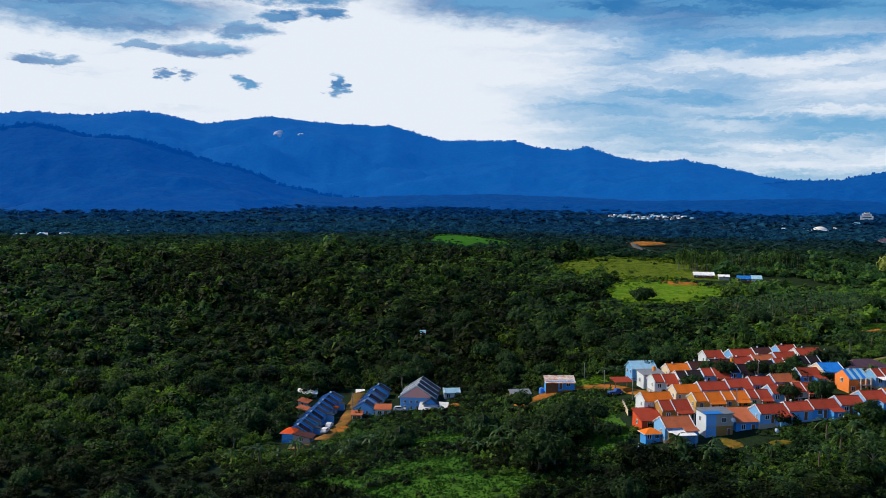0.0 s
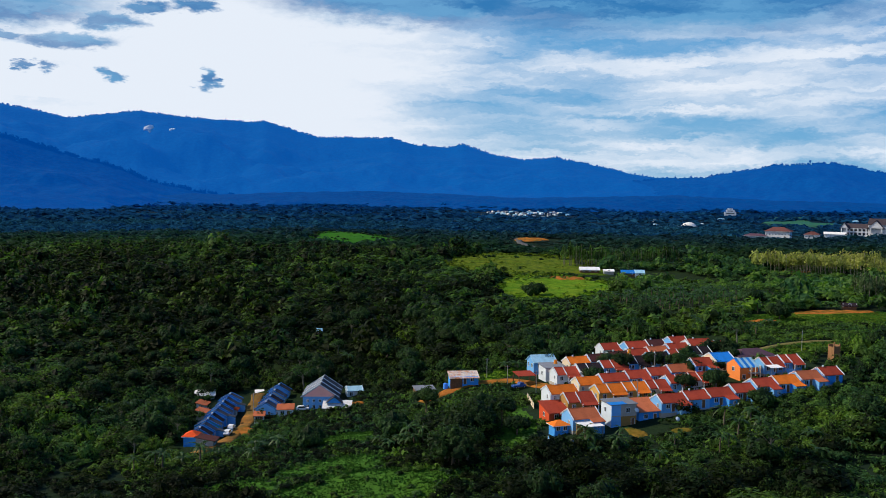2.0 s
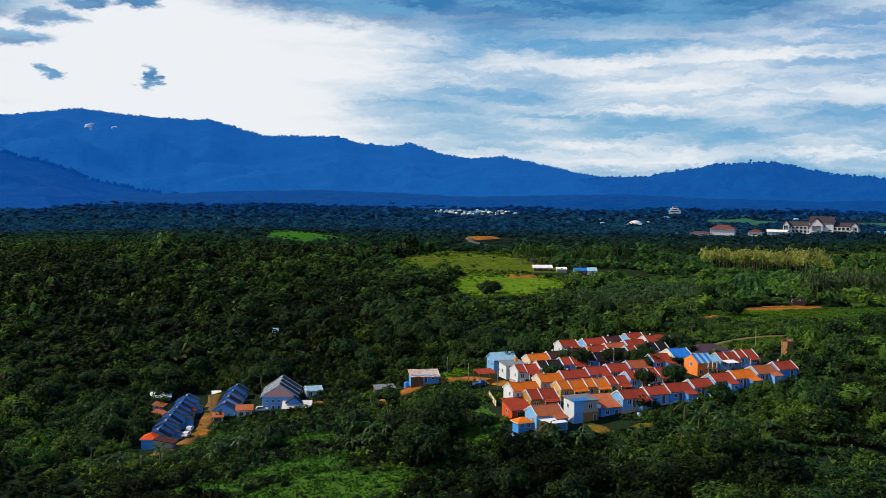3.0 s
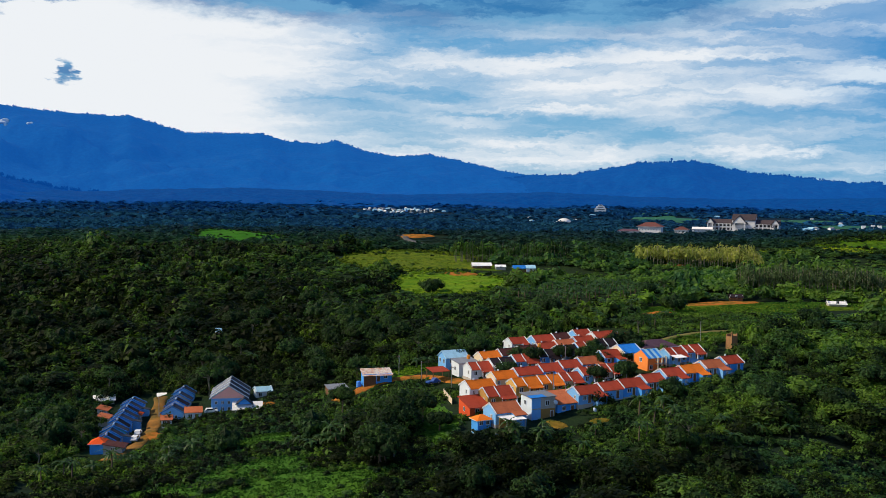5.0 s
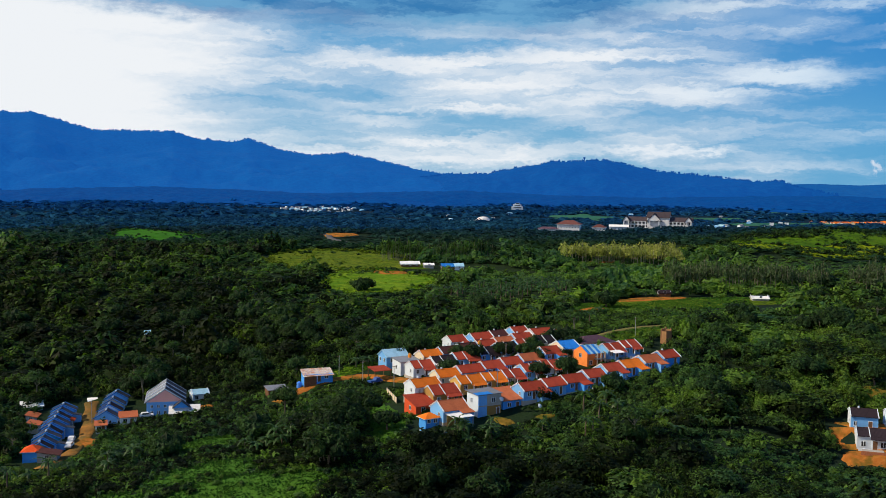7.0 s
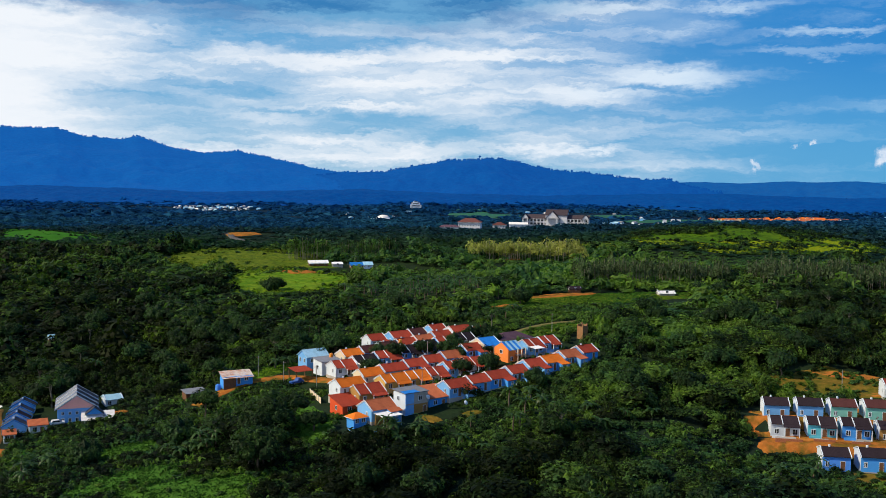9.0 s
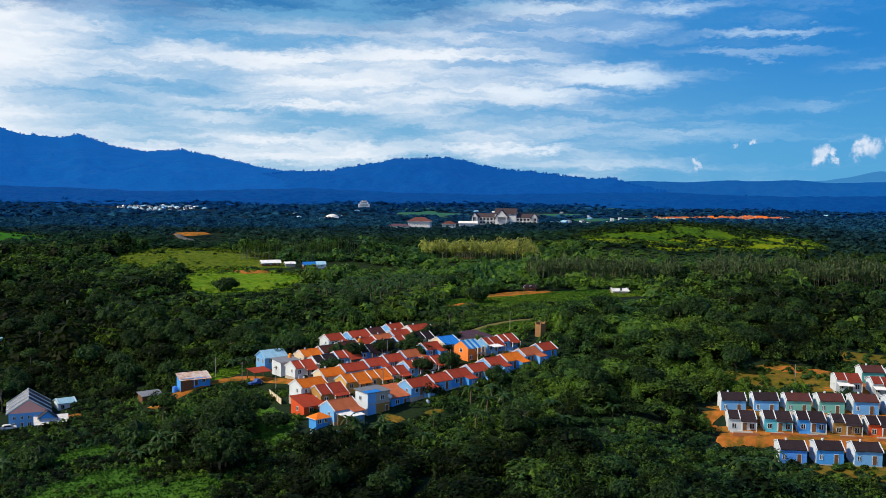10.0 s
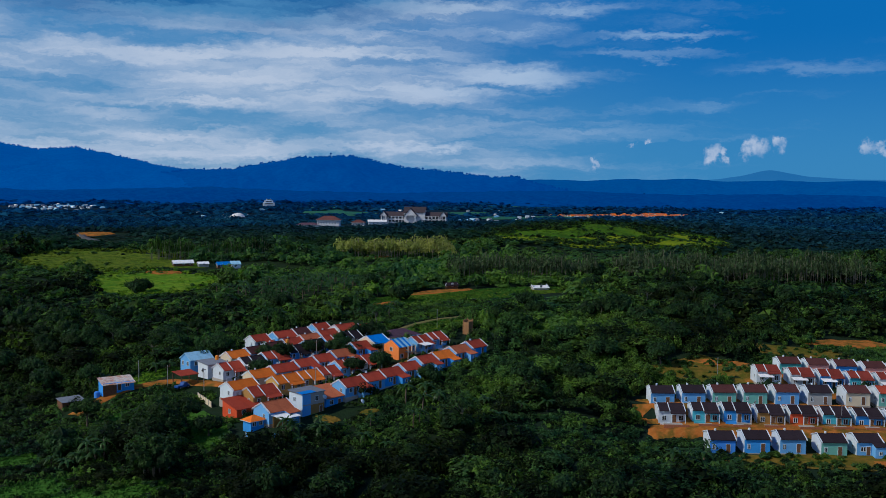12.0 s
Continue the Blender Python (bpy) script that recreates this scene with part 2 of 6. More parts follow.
MEADOW = material("rough_meadow", (0.115, 0.175, 0.010), 0.9, [(0.03, 0.7, (0.075, 0.135, 0.008)), (0.09, 0.7, (0.190, 0.220, 0.018)), (0.3, 0.75, (0.032, 0.066, 0.008)), (1.2, 0.5, (0.03, 0.055, 0.004))], (0.8, 0.7), spec=0.02, across=(3.2, 0.5, "Y"))
HILLSIDE = material("hillside_grass", (0.050, 0.130, 0.006), 0.9, [(0.030, 0.8, (0.105, 0.175, 0.006)), (0.09, 0.85, (0.022, 0.062, 0.006)), (0.4, 0.5, (0.09, 0.14, 0.008))], (0.5, 0.8), spec=0.02)
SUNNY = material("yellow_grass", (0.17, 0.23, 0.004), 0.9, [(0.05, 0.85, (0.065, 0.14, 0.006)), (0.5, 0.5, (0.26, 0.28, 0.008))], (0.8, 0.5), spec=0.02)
TRACK = material("worn_track", (0.15, 0.135, 0.05), 0.95, [(0.3, 0.5, (0.09, 0.10, 0.03))], (2.0, 0.1), spec=0.02)
# green field tinted with the blue of distance haze
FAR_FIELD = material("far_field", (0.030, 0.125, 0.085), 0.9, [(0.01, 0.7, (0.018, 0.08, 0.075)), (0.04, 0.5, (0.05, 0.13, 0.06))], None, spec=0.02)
HERB = material("damp_grass", (0.050, 0.140, 0.018), 0.9, [(0.05, 0.7, (0.075, 0.165, 0.012)), (0.5, 0.6, (0.03, 0.075, 0.010)), (2.0, 0.4, (0.07, 0.13, 0.02))], (1.2, 0.5), spec=0.02)
DRY = material("dry_slope", (0.17, 0.105, 0.016), 0.95, [(0.12, 0.8, (0.065, 0.085, 0.008)), (0.9, 0.5, (0.24, 0.15, 0.03)), (0.3, 0.5, (0.05, 0.07, 0.008))], (1.0, 0.3), spec=0.02)
DIRT = material("laterite", (0.38, 0.13, 0.022), 0.95, [(0.15, 0.6, (0.26, 0.08, 0.016)), (1.2, 0.4, (0.46, 0.20, 0.05)), (0.35, 0.75, (0.06, 0.075, 0.012))], (2.0, 0.12), spec=0.02)

LANE = material("worn_lane", (0.20, 0.095, 0.022), 0.95, [(0.10, 0.8, (0.40, 0.19, 0.045)), (0.25, 0.75, (0.075, 0.072, 0.020)), (1.1, 0.5, (0.13, 0.10, 0.05))], (2.0, 0.12), spec=0.02)

# ---- terrain ----


def lerp_line(v, xs, hs):
    return np.interp(v, xs, hs)


def ground_height(x, y):
    """Height of the ground, for numbers or arrays."""
    x, y = np.asarray(x, float), np.asarray(y, float)
    h = lerp_line(y, [-400, 120, 165, 200, 240, 300, 360, 440, 520, 770, 880, 1000, 1500, 2500, 5000],
                  [-18, -12, -7.5, -4, 0, 3.2, 4.5, 7, 12, 16, 10, 5, 4, 8, 10])
    side = np.clip((x - 55) * 0.085, -9, 8.2)
    h = h + side * np.clip((480 - y) / 120, 0, 1)
    for cx, cy, sx, sy, top in ((-20, 298, 46, 40, -7.0), (112, 540, 50, 50, 1.2), (53, 222, 8, 8, 1.8), (70, 260, 30, 22, 0.8), (-220, 620, 160, 90, 6), (330, 420, 120, 80, 2),
                                (515, 575, 110, 45, 15), (20, 520, 70, 50, -5), (-120, 400, 70, 60, -3), (620, 780, 200, 60, 2), (102, 306, 24, 9, -1.9), (15, 870, 90, 55, 8), (36, 288, 9, 5, 1.5)):
        h = h + top * np.exp(-((x - cx) / sx) ** 2 / 2 - ((y - cy) / sy) ** 2 / 2)
    # terraces of the new settlement, cut across the slope
    u, v = (x - 147) * 0.79 - (y - 190) * 0.61, x * 0.61 + y * 0.79
    terrace = lerp_line(v, [200, 208, 221, 223, 234.3, 236.2, 250, 258, 267, 268.5, 282], [-6, -4.3, -4.1, -2.0, -1.6, 1.6, 1.9, 2.8, 3.0, 3.9, 4.4])
    inside = np.clip((u + 22) / 14, 0, 1) * np.clip((130 - u) / 30, 0, 1) * np.clip((v - 196) / 10, 0, 1) * np.clip((292 - v) / 12, 0, 1)
    h = h + (terrace - h) * inside
    far = np.clip((np.hypot(x, y) - 300) / 400, 0, 1)
    return h + far * (1.6 * np.sin(x / 57 + 1) * np.sin(y / 71) + 0.9 * np.sin(x / 23 + y / 31))


def gz(x, y):
    return float(ground_height(x, y))


def mesh_of(name, verts, faces, mats, tone=None, smooth=False):
    """A mesh from arrays: verts (n, 3), faces (m, 3 or 4)."""
    verts, faces = np.asarray(verts, np.float32), np.asarray(faces, np.int32)
    me = bpy.data.meshes.new(name)
    k = faces.shape[1]
    me.vertices.add(len(verts))
    me.vertices.foreach_set("co", verts.ravel())
    me.loops.add(faces.size)
    me.loops.foreach_set("vertex_index", faces.ravel())
    me.polygons.add(len(faces))
    me.polygons.foreach_set("loop_start", np.arange(0, faces.size, k, dtype=np.int32))
    me.polygons.foreach_set("use_smooth", np.full(len(faces), smooth, bool))
    if tone is not None:
        me.attributes.new("tone", "FLOAT", "POINT").data.foreach_set("value", np.asarray(tone, np.float32))
    me.update(calc_edges=True)
    for m in (mats if isinstance(mats, (list, tuple)) else [mats]):
        me.materials.append(m)
    return me


def grid_faces(rows, cols):
    i = np.arange(rows - 1)[:, None] * cols + np.arange(cols - 1)[None, :]
    return np.stack([i, i + 1, i + cols + 1, i + cols], -1).reshape(-1, 4)


def spaced(stops):
    """Coordinates with a step of their own for each stretch: (start, step), ..., (end, 0)."""
    out = []
    for (a, step), (b, _) in zip(stops, stops[1:]):
        out += list(np.arange(a, b, step))
    return np.array(out + [stops[-1][0]])


def build_ground():
    xs = spaced([(-3000, 200), (-600, 25), (-240, 4), (380, 14), (900, 60), (4900, 0)])
    ys = spaced([(-400, 60), (100, 4), (420, 12), (900, 40), (4900, 0)])
    X, Y = np.meshgrid(xs, ys)
    Z = ground_height(X, Y)
    verts = np.stack([X, Y, Z], -1).reshape(-1, 3)
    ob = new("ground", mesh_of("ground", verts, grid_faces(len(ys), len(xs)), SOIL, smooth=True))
    tagged(ob, "rolling dark green valley floor under dense scrub", "ground", kind="structure")


build_ground()

# ---- mountains ----


def lumps(x, y, scale, seed):
    """Smooth random lumps, about -1 to 1, of a size in metres."""
    x, y = np.broadcast_arrays(np.asarray(x, float) / scale, np.asarray(y, float) / scale)
    ix, iy = np.floor(x).astype(int), np.floor(y).astype(int)
    fx, fy = x - ix, y - iy
    fx, fy = fx * fx * (3 - 2 * fx), fy * fy * (3 - 2 * fy)

    def hashed(a, b):
        v = np.sin(a * 127.1 + b * 311.7 + seed * 74.7) * 43758.5453
        return (v - np.floor(v)) * 2 - 1
    return (hashed(ix, iy) * (1 - fx) + hashed(ix + 1, iy) * fx) * (1 - fy) + (hashed(ix, iy + 1) * (1 - fx) + hashed(ix + 1, iy + 1) * fx) * fy


CRESTS = []


def ridge(name, label, mat, crest, near, far, foot, rough, seed):
    """A range of hills round the valley: crest is (bearing, angle of its top above the eye) in degrees; near and far the distances of its foot and crest."""
    rng = np.random.default_rng(seed)
    az = np.arange(crest[0][0], crest[-1][0] + 0.001, 0.16 if far < 2700 or far > 4400 else 0.10)
    top = np.interp(az, [c[0] for c in crest], [c[1] for c in crest])
    kernel = np.hanning(7)
    top = np.convolve(np.pad(top, 3, "edge"), kernel / kernel.sum(), "valid")
    steps = np.concatenate([np.linspace(0, 1, 46), [1.04, 1.12, 1.3]])
    a, s = np.radians(az)[None, :], steps[:, None]
    taper = np.maximum(np.clip(1 - (az - az[0]) / 8, 0, 1), np.clip(1 - (az[-1] - az) / 8, 0, 1))
    start = (near + (far - near) * 0.96 * taper)[None, :]
    dist = start + (far - start) * s
    x, y = np.sin(a) * dist, np.cos(a) * dist
    crest_z = 60 + np.tan(np.radians(top))[None, :] * far
    rise = np.where(s <= 1, (0.55 * s + 0.45 * s * s), 1 - (s - 1) * 1.6)
    hills = lumps(x, y, 520, seed) + 0.7 * lumps(x, y, 230, seed + 1) + 0.45 * lumps(x, y, 100, seed + 2)
    z = foot + (crest_z - foot) * np.clip(rise + 0.20 * hills * np.sin(np.clip(s, 0, 1) * math.pi) ** 0.8, -0.2, 0.98 + 0.02 * s)
    z = z + np.where(s > 0.95, rough * lumps(az[None, :] * 10 + 0 * s, 0 * x, 4.0, seed + 4), 7.0 * lumps(x, y, 28, seed + 3) * np.sin(np.clip(s, 0, 1) * math.pi))
    ob = new(name, mesh_of(name, np.stack([x, y, z], -1).reshape(-1, 3), grid_faces(len(steps), len(az)), mat, smooth=True))
    tagged(ob, label, "mountains", kind="structure")
    CRESTS.append((name, mat, az, x[44:47].mean(0), y[44:47].mean(0), z[45], rng))


MAIN = [(-60, 3.2), (-42, 3.4), (-30, 3.6), (-24.6, 3.72), (-22.9, 3.88), (-20.3, 3.76), (-17.3, 4.15), (-15.5, 3.82), (-13.9, 3.49), (-10.1, 4.0), (-8.5, 3.8),
        (-4.2, 3.55), (-3.2, 3.63), (-0.1, 2.71), (2.1, 2.76), (4.1, 2.78), (5.5, 2.39), (7.45, 2.24), (8.4, 2.44), (10.4, 1.79), (12, 1.57),
        (13.9, 1.71), (16.1, 1.26), (19.1, 0.65), (22, 0.5), (27, 0.0)]
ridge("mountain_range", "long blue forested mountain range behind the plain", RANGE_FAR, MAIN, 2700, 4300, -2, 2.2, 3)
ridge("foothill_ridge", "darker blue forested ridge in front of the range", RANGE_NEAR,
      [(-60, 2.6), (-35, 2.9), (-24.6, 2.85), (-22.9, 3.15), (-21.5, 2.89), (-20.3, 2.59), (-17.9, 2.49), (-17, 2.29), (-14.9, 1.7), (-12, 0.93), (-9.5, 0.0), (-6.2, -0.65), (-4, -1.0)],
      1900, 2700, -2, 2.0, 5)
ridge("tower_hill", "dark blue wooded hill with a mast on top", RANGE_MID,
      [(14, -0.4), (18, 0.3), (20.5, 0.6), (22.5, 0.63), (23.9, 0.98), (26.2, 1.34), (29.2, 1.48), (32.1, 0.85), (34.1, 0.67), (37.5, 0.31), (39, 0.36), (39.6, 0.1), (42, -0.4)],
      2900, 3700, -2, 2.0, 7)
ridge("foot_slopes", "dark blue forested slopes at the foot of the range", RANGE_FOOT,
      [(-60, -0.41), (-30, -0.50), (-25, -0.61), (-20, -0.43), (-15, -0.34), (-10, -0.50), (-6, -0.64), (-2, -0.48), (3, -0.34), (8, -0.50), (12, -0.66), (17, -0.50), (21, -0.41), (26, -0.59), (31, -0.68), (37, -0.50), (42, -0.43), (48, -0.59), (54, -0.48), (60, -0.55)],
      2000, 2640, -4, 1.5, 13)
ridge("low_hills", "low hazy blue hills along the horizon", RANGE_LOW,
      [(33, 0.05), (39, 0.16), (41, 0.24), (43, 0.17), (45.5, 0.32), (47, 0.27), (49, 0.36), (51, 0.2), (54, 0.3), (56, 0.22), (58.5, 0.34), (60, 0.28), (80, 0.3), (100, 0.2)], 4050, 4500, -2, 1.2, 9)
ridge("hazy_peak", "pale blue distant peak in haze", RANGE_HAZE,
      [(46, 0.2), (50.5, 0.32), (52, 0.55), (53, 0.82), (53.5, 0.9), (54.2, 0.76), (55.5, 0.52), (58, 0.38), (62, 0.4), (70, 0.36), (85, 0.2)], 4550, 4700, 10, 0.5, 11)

# ---- fields, bare soil and roads ----


def drape(name, label, category, outline, mat, lift=0.15, step=2.5):
    """A patch of other ground laid over the slope; outline(a) gives the edge for angles a round its middle: cx, cy, radius x, radius y, turn, seed."""
    cx, cy, rx, ry, turn, seed = outline
    a = np.linspace(0, 2 * math.pi, 73)
    edge = 1 + 0.15 * np.sin(2 * a + seed * 1.7) + 0.11 * np.sin(3 * a + seed) + 0.08 * np.sin(5 * a + 2 * seed) + 0.06 * np.sin(11 * a + seed) + 0.04 * np.sin(17 * a)
    rings = np.linspace(0, 1, max(6, int(max(rx, ry) / step)))
    R = rings[:, None] * edge[None, :]
    px, py = R * rx * np.cos(a), R * ry * np.sin(a)
    t = radians(turn)
    X, Y = cx + px * math.cos(t) - py * math.sin(t), cy + px * math.sin(t) + py * math.cos(t)
    Z = ground_height(X, Y) + lift * np.clip((1.0 - rings[:, None]) * 6, -0.5, 1)
    me = mesh_of(name, np.stack([X, Y, Z], -1).reshape(-1, 3), grid_faces(len(rings), len(a)), mat, smooth=True)
    return tagged(new(name, me), label, category, kind="structure")


def road(name, label, points, width, mat, lift=0.2):
    """A ribbon laid along the points of a line on the ground."""
    pts = []
    for (x0, y0), (x1, y1) in zip(points, points[1:]):
        n = max(2, int(math.hypot(x1 - x0, y1 - y0) / 2))
        pts += [(x0 + (x1 - x0) * k / n, y0 + (y1 - y0) * k / n) for k in range(n)]
    pts = np.array(pts + [points[-1]])
    k = np.ones(5) / 5
    pts[2:-2] = np.stack([np.convolve(pts[:, c], k, "valid") for c in (0, 1)], -1)
    along = np.gradient(pts, axis=0)
    along /= np.linalg.norm(along, axis=1)[:, None]
    side = np.stack([-along[:, 1], along[:, 0]], -1)
    cols = []
    for s, up in ((-1.0, -0.1), (-0.8, 1.0), (0.0, 0.9), (0.8, 1.0), (1.0, -0.1)):
        w = width / 2 * s * (1 + 0.15 * np.sin(np.arange(len(pts)) * 0.9 + s * 3))
        q = pts + side * w[:, None]
        cols.append(np.column_stack([q, ground_height(q[:, 0], q[:, 1]) + lift * up]))
    verts = np.stack(cols, 1).reshape(-1, 3)
    return tagged(new(name, mesh_of(name, verts, grid_faces(len(pts), 5), mat, smooth=True)), label, "road", kind="structure")


FIELDS = [  # cx, cy, radius x, radius y, turn, seed
    (110, 474, 31, 42, -16, 1.0), (112, 572, 46, 62, -10, 2.0), (20, 775, 36, 62, 12, 3.0), (480, 533, 105, 40, -12, 4.0), (505, 500, 50, 9, -16, 4.5),
    (-4, 230, 12, 5.5, 5, 5.0), (3, 213, 19, 10.5, 0, 6.0), (48, 299, 9, 5, 20, 7.0), (143, 284, 11, 6, 10, 8.0), (770, 1480, 60, 150, -30, 9.0),
    (80, 224.5, 3.2, 1.4, 10, 2.5), (184, 203, 20, 13, -40, 3.3), (160, 136, 30, 12, -38, 4.4),
    (400, 530, 26, 12, -20, 1.2), (425, 506, 22, 9, -14, 2.7), (535, 545, 34, 10, -10, 3.9), (465, 520, 26, 8, -16, 5.2), (548, 512, 28, 10, -14, 6.1), (340, 545, 30, 9, -18, 7.3),
    (43, 242, 4.5, 15, -14, 2.1), (33, 268, 8, 4, 10, 3.4), (0, 254, 7, 6, 0, 1.3), (-26, 222, 9, 4, 0, 2.4), (192, 331, 48, 11, -4, 2.2), (228, 206, 22, 10, -36, 5.6), (69, 226, 2.2, 3.4, 0, 1.9),
    (975, 1415, 70, 60, -30, 2.8), (860, 1180, 80, 26, -30, 4.1), (1000, 1180, 60, 22, -30, 5.3), (880, 1720, 60, 50, -30, 6.6), (1330, 1700, 90, 60, -30, 1.4),
]
FIELD_KIND = [(GRASS, "bright green mown pasture on a rise"), (MEADOW, "olive rough meadow on a low hill"), (FIELD, "bright green field among woods"),
              (HILLSIDE, "green grass slope facing the valley"), (SUNNY, "yellow-green grass strip below the slope"), (HERB, "damp green clearing below the houses"),
              (HERB, "grassy clearing below the houses"), (GRASS, "grass verge beside the track"), (MEADOW, "grass clearing behind the houses"),
              (FAR_FIELD, "distant green field on the plain"), (DRY, "dry olive bank below a house"), (DRY, "dry yellow-brown slope above new houses"),
              (DRY, "scrubby earth bank below the new houses"),
              (SUNNY, "yellow-green clearing among scrub"), (SUNNY, "sunny yellow grass clearing"), (HILLSIDE, "grass clearing on the slope"), (SUNNY, "narrow yellow grass clearing"),
              (SUNNY, "yellow-green grass on the upper slope"), (MEADOW, "rough grass strip before the woods"),
              (HERB, "lush green bank beside the settlement"), (HERB, "green grass below the earth track"),
              (HERB, "patch of tall green reeds below the houses"), (HERB, "damp grass clearing in the hollow"), (MEADOW, "rough yellow-green grass round the red soil"), (DRY, "dry orange-brown slope behind new houses"),
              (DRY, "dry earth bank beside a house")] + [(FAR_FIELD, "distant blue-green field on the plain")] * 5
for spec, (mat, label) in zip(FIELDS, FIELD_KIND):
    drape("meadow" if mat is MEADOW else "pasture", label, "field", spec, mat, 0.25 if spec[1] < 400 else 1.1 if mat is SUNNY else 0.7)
SOILS = [(123, 501, 8, 9, 0, 1.0), (160, 760, 13, 11, 0, 2.0), (186, 344, 19, 3.8, -3, 3.0), (150, 330, 7, 2.4, -10, 4.0), (262, 205, 15, 6, -24, 5.0),
         (194, 207, 10, 3.6, -40, 6.0), (166, 132, 8, 3.5, -38, 7.0), (137, 177, 5, 4, -38, 2.6), (3, 296, 2.5, 2.0, 0, 8.0), (-29.5, 280, 2.6, 5.5, -12, 9.0), (262, 518, 8, 5, 0, 1.5), (300, 470, 6, 4, 0, 2.2)]
for spec in SOILS:
    drape("bare_soil", "bare orange laterite soil", "soil", spec, DIRT, 0.4 if spec[1] < 400 else 0.9)
drape("bare_soil", "orange earth terraces between new houses", "soil", (166, 166, 40, 9, -38, 2.0), DIRT, 0.8, 1.0)
drape("bare_soil", "orange earth beside the upper new houses", "soil", (206, 177, 30, 5, -38, 3.0), DIRT, 0.35, 1.0)
ROADS = [([(22, 282), (32, 287), (44, 289), (52, 287), (58, 275), (62, 268), (90, 274), (115, 279)], 4.2),
         ([(-40, 256), (-33, 270), (-30, 284), (-29.0, 296), (-28, 322)], 4.0),
         ([(62, 243), (90, 249), (128, 257)], 3.6), ([(60, 268), (100, 275), (120, 279)], 3.6), ([(120, 285), (140, 293), (158, 291), (185, 300)], 2.4),
         ([(139, 176), (160, 160), (186, 140)], 5.0), ([(166, 186), (188, 169), (215, 148)], 4.6)]
for k, (line, width) in enumerate(ROADS):
    road("dirt_road", "worn earth track behind the houses" if k == 4 else "unpaved orange laterite road", line, width, TRACK if k == 4 else LANE if k == 1 else DIRT, 0.8 if k > 4 else 0.3)
road("asphalt_road", "narrow grey road over the hill", [(150, 700), (148, 740), (152, 765), (140, 800)], 5, material("asphalt", (0.06, 0.06, 0.065), 0.9, [(0.4, 0.4, (0.09, 0.09, 0.09))]), 0.9)

# ---- vegetation ----
# where no woods grow: capsules x0, y0, x1, y1, radius
OPEN = [(144, 189, 152, 187, 5.5), (139, 180, 142, 182, 2.0), (57, 294, 66, 295, 6), (54, 228, 70, 231, 9), (72, 240, 130, 252, 7.5), (50, 250, 128, 264, 8), (62, 262, 108, 269, 8), (58, 276, 104, 284, 8), (60, 284, 116, 295, 8),
        (84, 304, 122, 311, 7), (153, 180, 215, 134, 11), (147, 160, 190, 126, 7), (188, 184, 250, 136, 12), (-37, 316, -41, 262, 4.6), (-29, 320, -33, 272, 3),
        (-21, 316, -19, 300, 5.5), (-6, 302, -5, 310, 7.5), (36, 290, 40, 290, 4), (146, 268, 146, 270, 4), (138, 527, 182, 515, 17), (195, 362, 195, 364, 6), (172, 340, 200, 344, 4),
        (218, 312, 229, 330, 7), (-8, 384, -8, 386, 4)]
FAR_OPEN = [(560, 1040, 700, 1035, 30), (470, 1005, 520, 1000, 25), (700, 960, 740, 950, 20), (540, 1430, 600, 1430, 40), (660, 1570, 720, 1570, 40), (430, 1750, 330, 1920, 60),
            (-470, 1010, -350, 960, 25), (1100, 1255, 1230, 1110, 75), (700, 1000, 900, 1150, 40), (900, 1350, 1000, 1500, 60)]


def near_line(x, y, spec):
    x0, y0, x1, y1, _ = spec
    dx, dy = x1 - x0, y1 - y0
    t = np.clip(((x - x0) * dx + (y - y0) * dy) / (dx * dx + dy * dy + 1e-9), 0, 1)
    return np.hypot(x - x0 - t * dx, y - y0 - t * dy)


def bare(x, y, pad=0.0, low=False):
    """True where buildings, roads and fields keep the trees away."""
    out = np.zeros(len(x), bool)
    for spec in OPEN + FAR_OPEN:
        out |= near_line(x, y, spec) < spec[4] + pad
    for line, width in ROADS:
        for (x0, y0), (x1, y1) in zip(line, line[1:]):
            out |= near_line(x, y, (x0, y0, x1, y1, 0)) < width / 2 + 0.8 + pad
    for cx, cy, rx, ry, turn, _ in FIELDS + SOILS:
        t = radians(turn)
        px, py = (x - cx) * math.cos(t) + (y - cy) * math.sin(t), -(x - cx) * math.sin(t) + (y - cy) * math.cos(t)
        out |= (px / (rx + pad)) ** 2 + (py / (ry + pad)) ** 2 < 0.95
    return out


def wooded(spacing, near, far, seed, left=-27.0, right=62.0, pad=0.0):
    """Jittered places in the ring between two distances, inside the sector of the valley."""
    rng = np.random.default_rng(seed)
    xs = np.arange(-far, far, spacing)
    X, Y = np.meshgrid(xs, np.arange(0, far + 60, spacing))
    X = (X + rng.uniform(-0.5, 0.5, X.shape) * spacing).ravel()
    Y = (Y + rng.uniform(-0.5, 0.5, Y.shape) * spacing).ravel()
    d = np.hypot(X + 20, Y - 8)
    a = np.degrees(np.arctan2(X, Y))
    b = np.degrees(np.arctan2(X + 45, Y - 16.7))
    keep = (d >= near) & (d < far) & (a > left) & (b < right)
    X, Y = X[keep], Y[keep]
    keep = ~bare(X, Y, pad)
    return X[keep], Y[keep], rng


def ico():
    bm = bmesh.new()
    bmesh.ops.create_icosphere(bm, subdivisions=1, radius=1)
    v = np.array([p.co[:] for p in bm.verts])
    f = np.array([[q.index for q in p.verts] for p in bm.faces])
    bm.free()
    return v, f


ICO_V, ICO_F = ico()
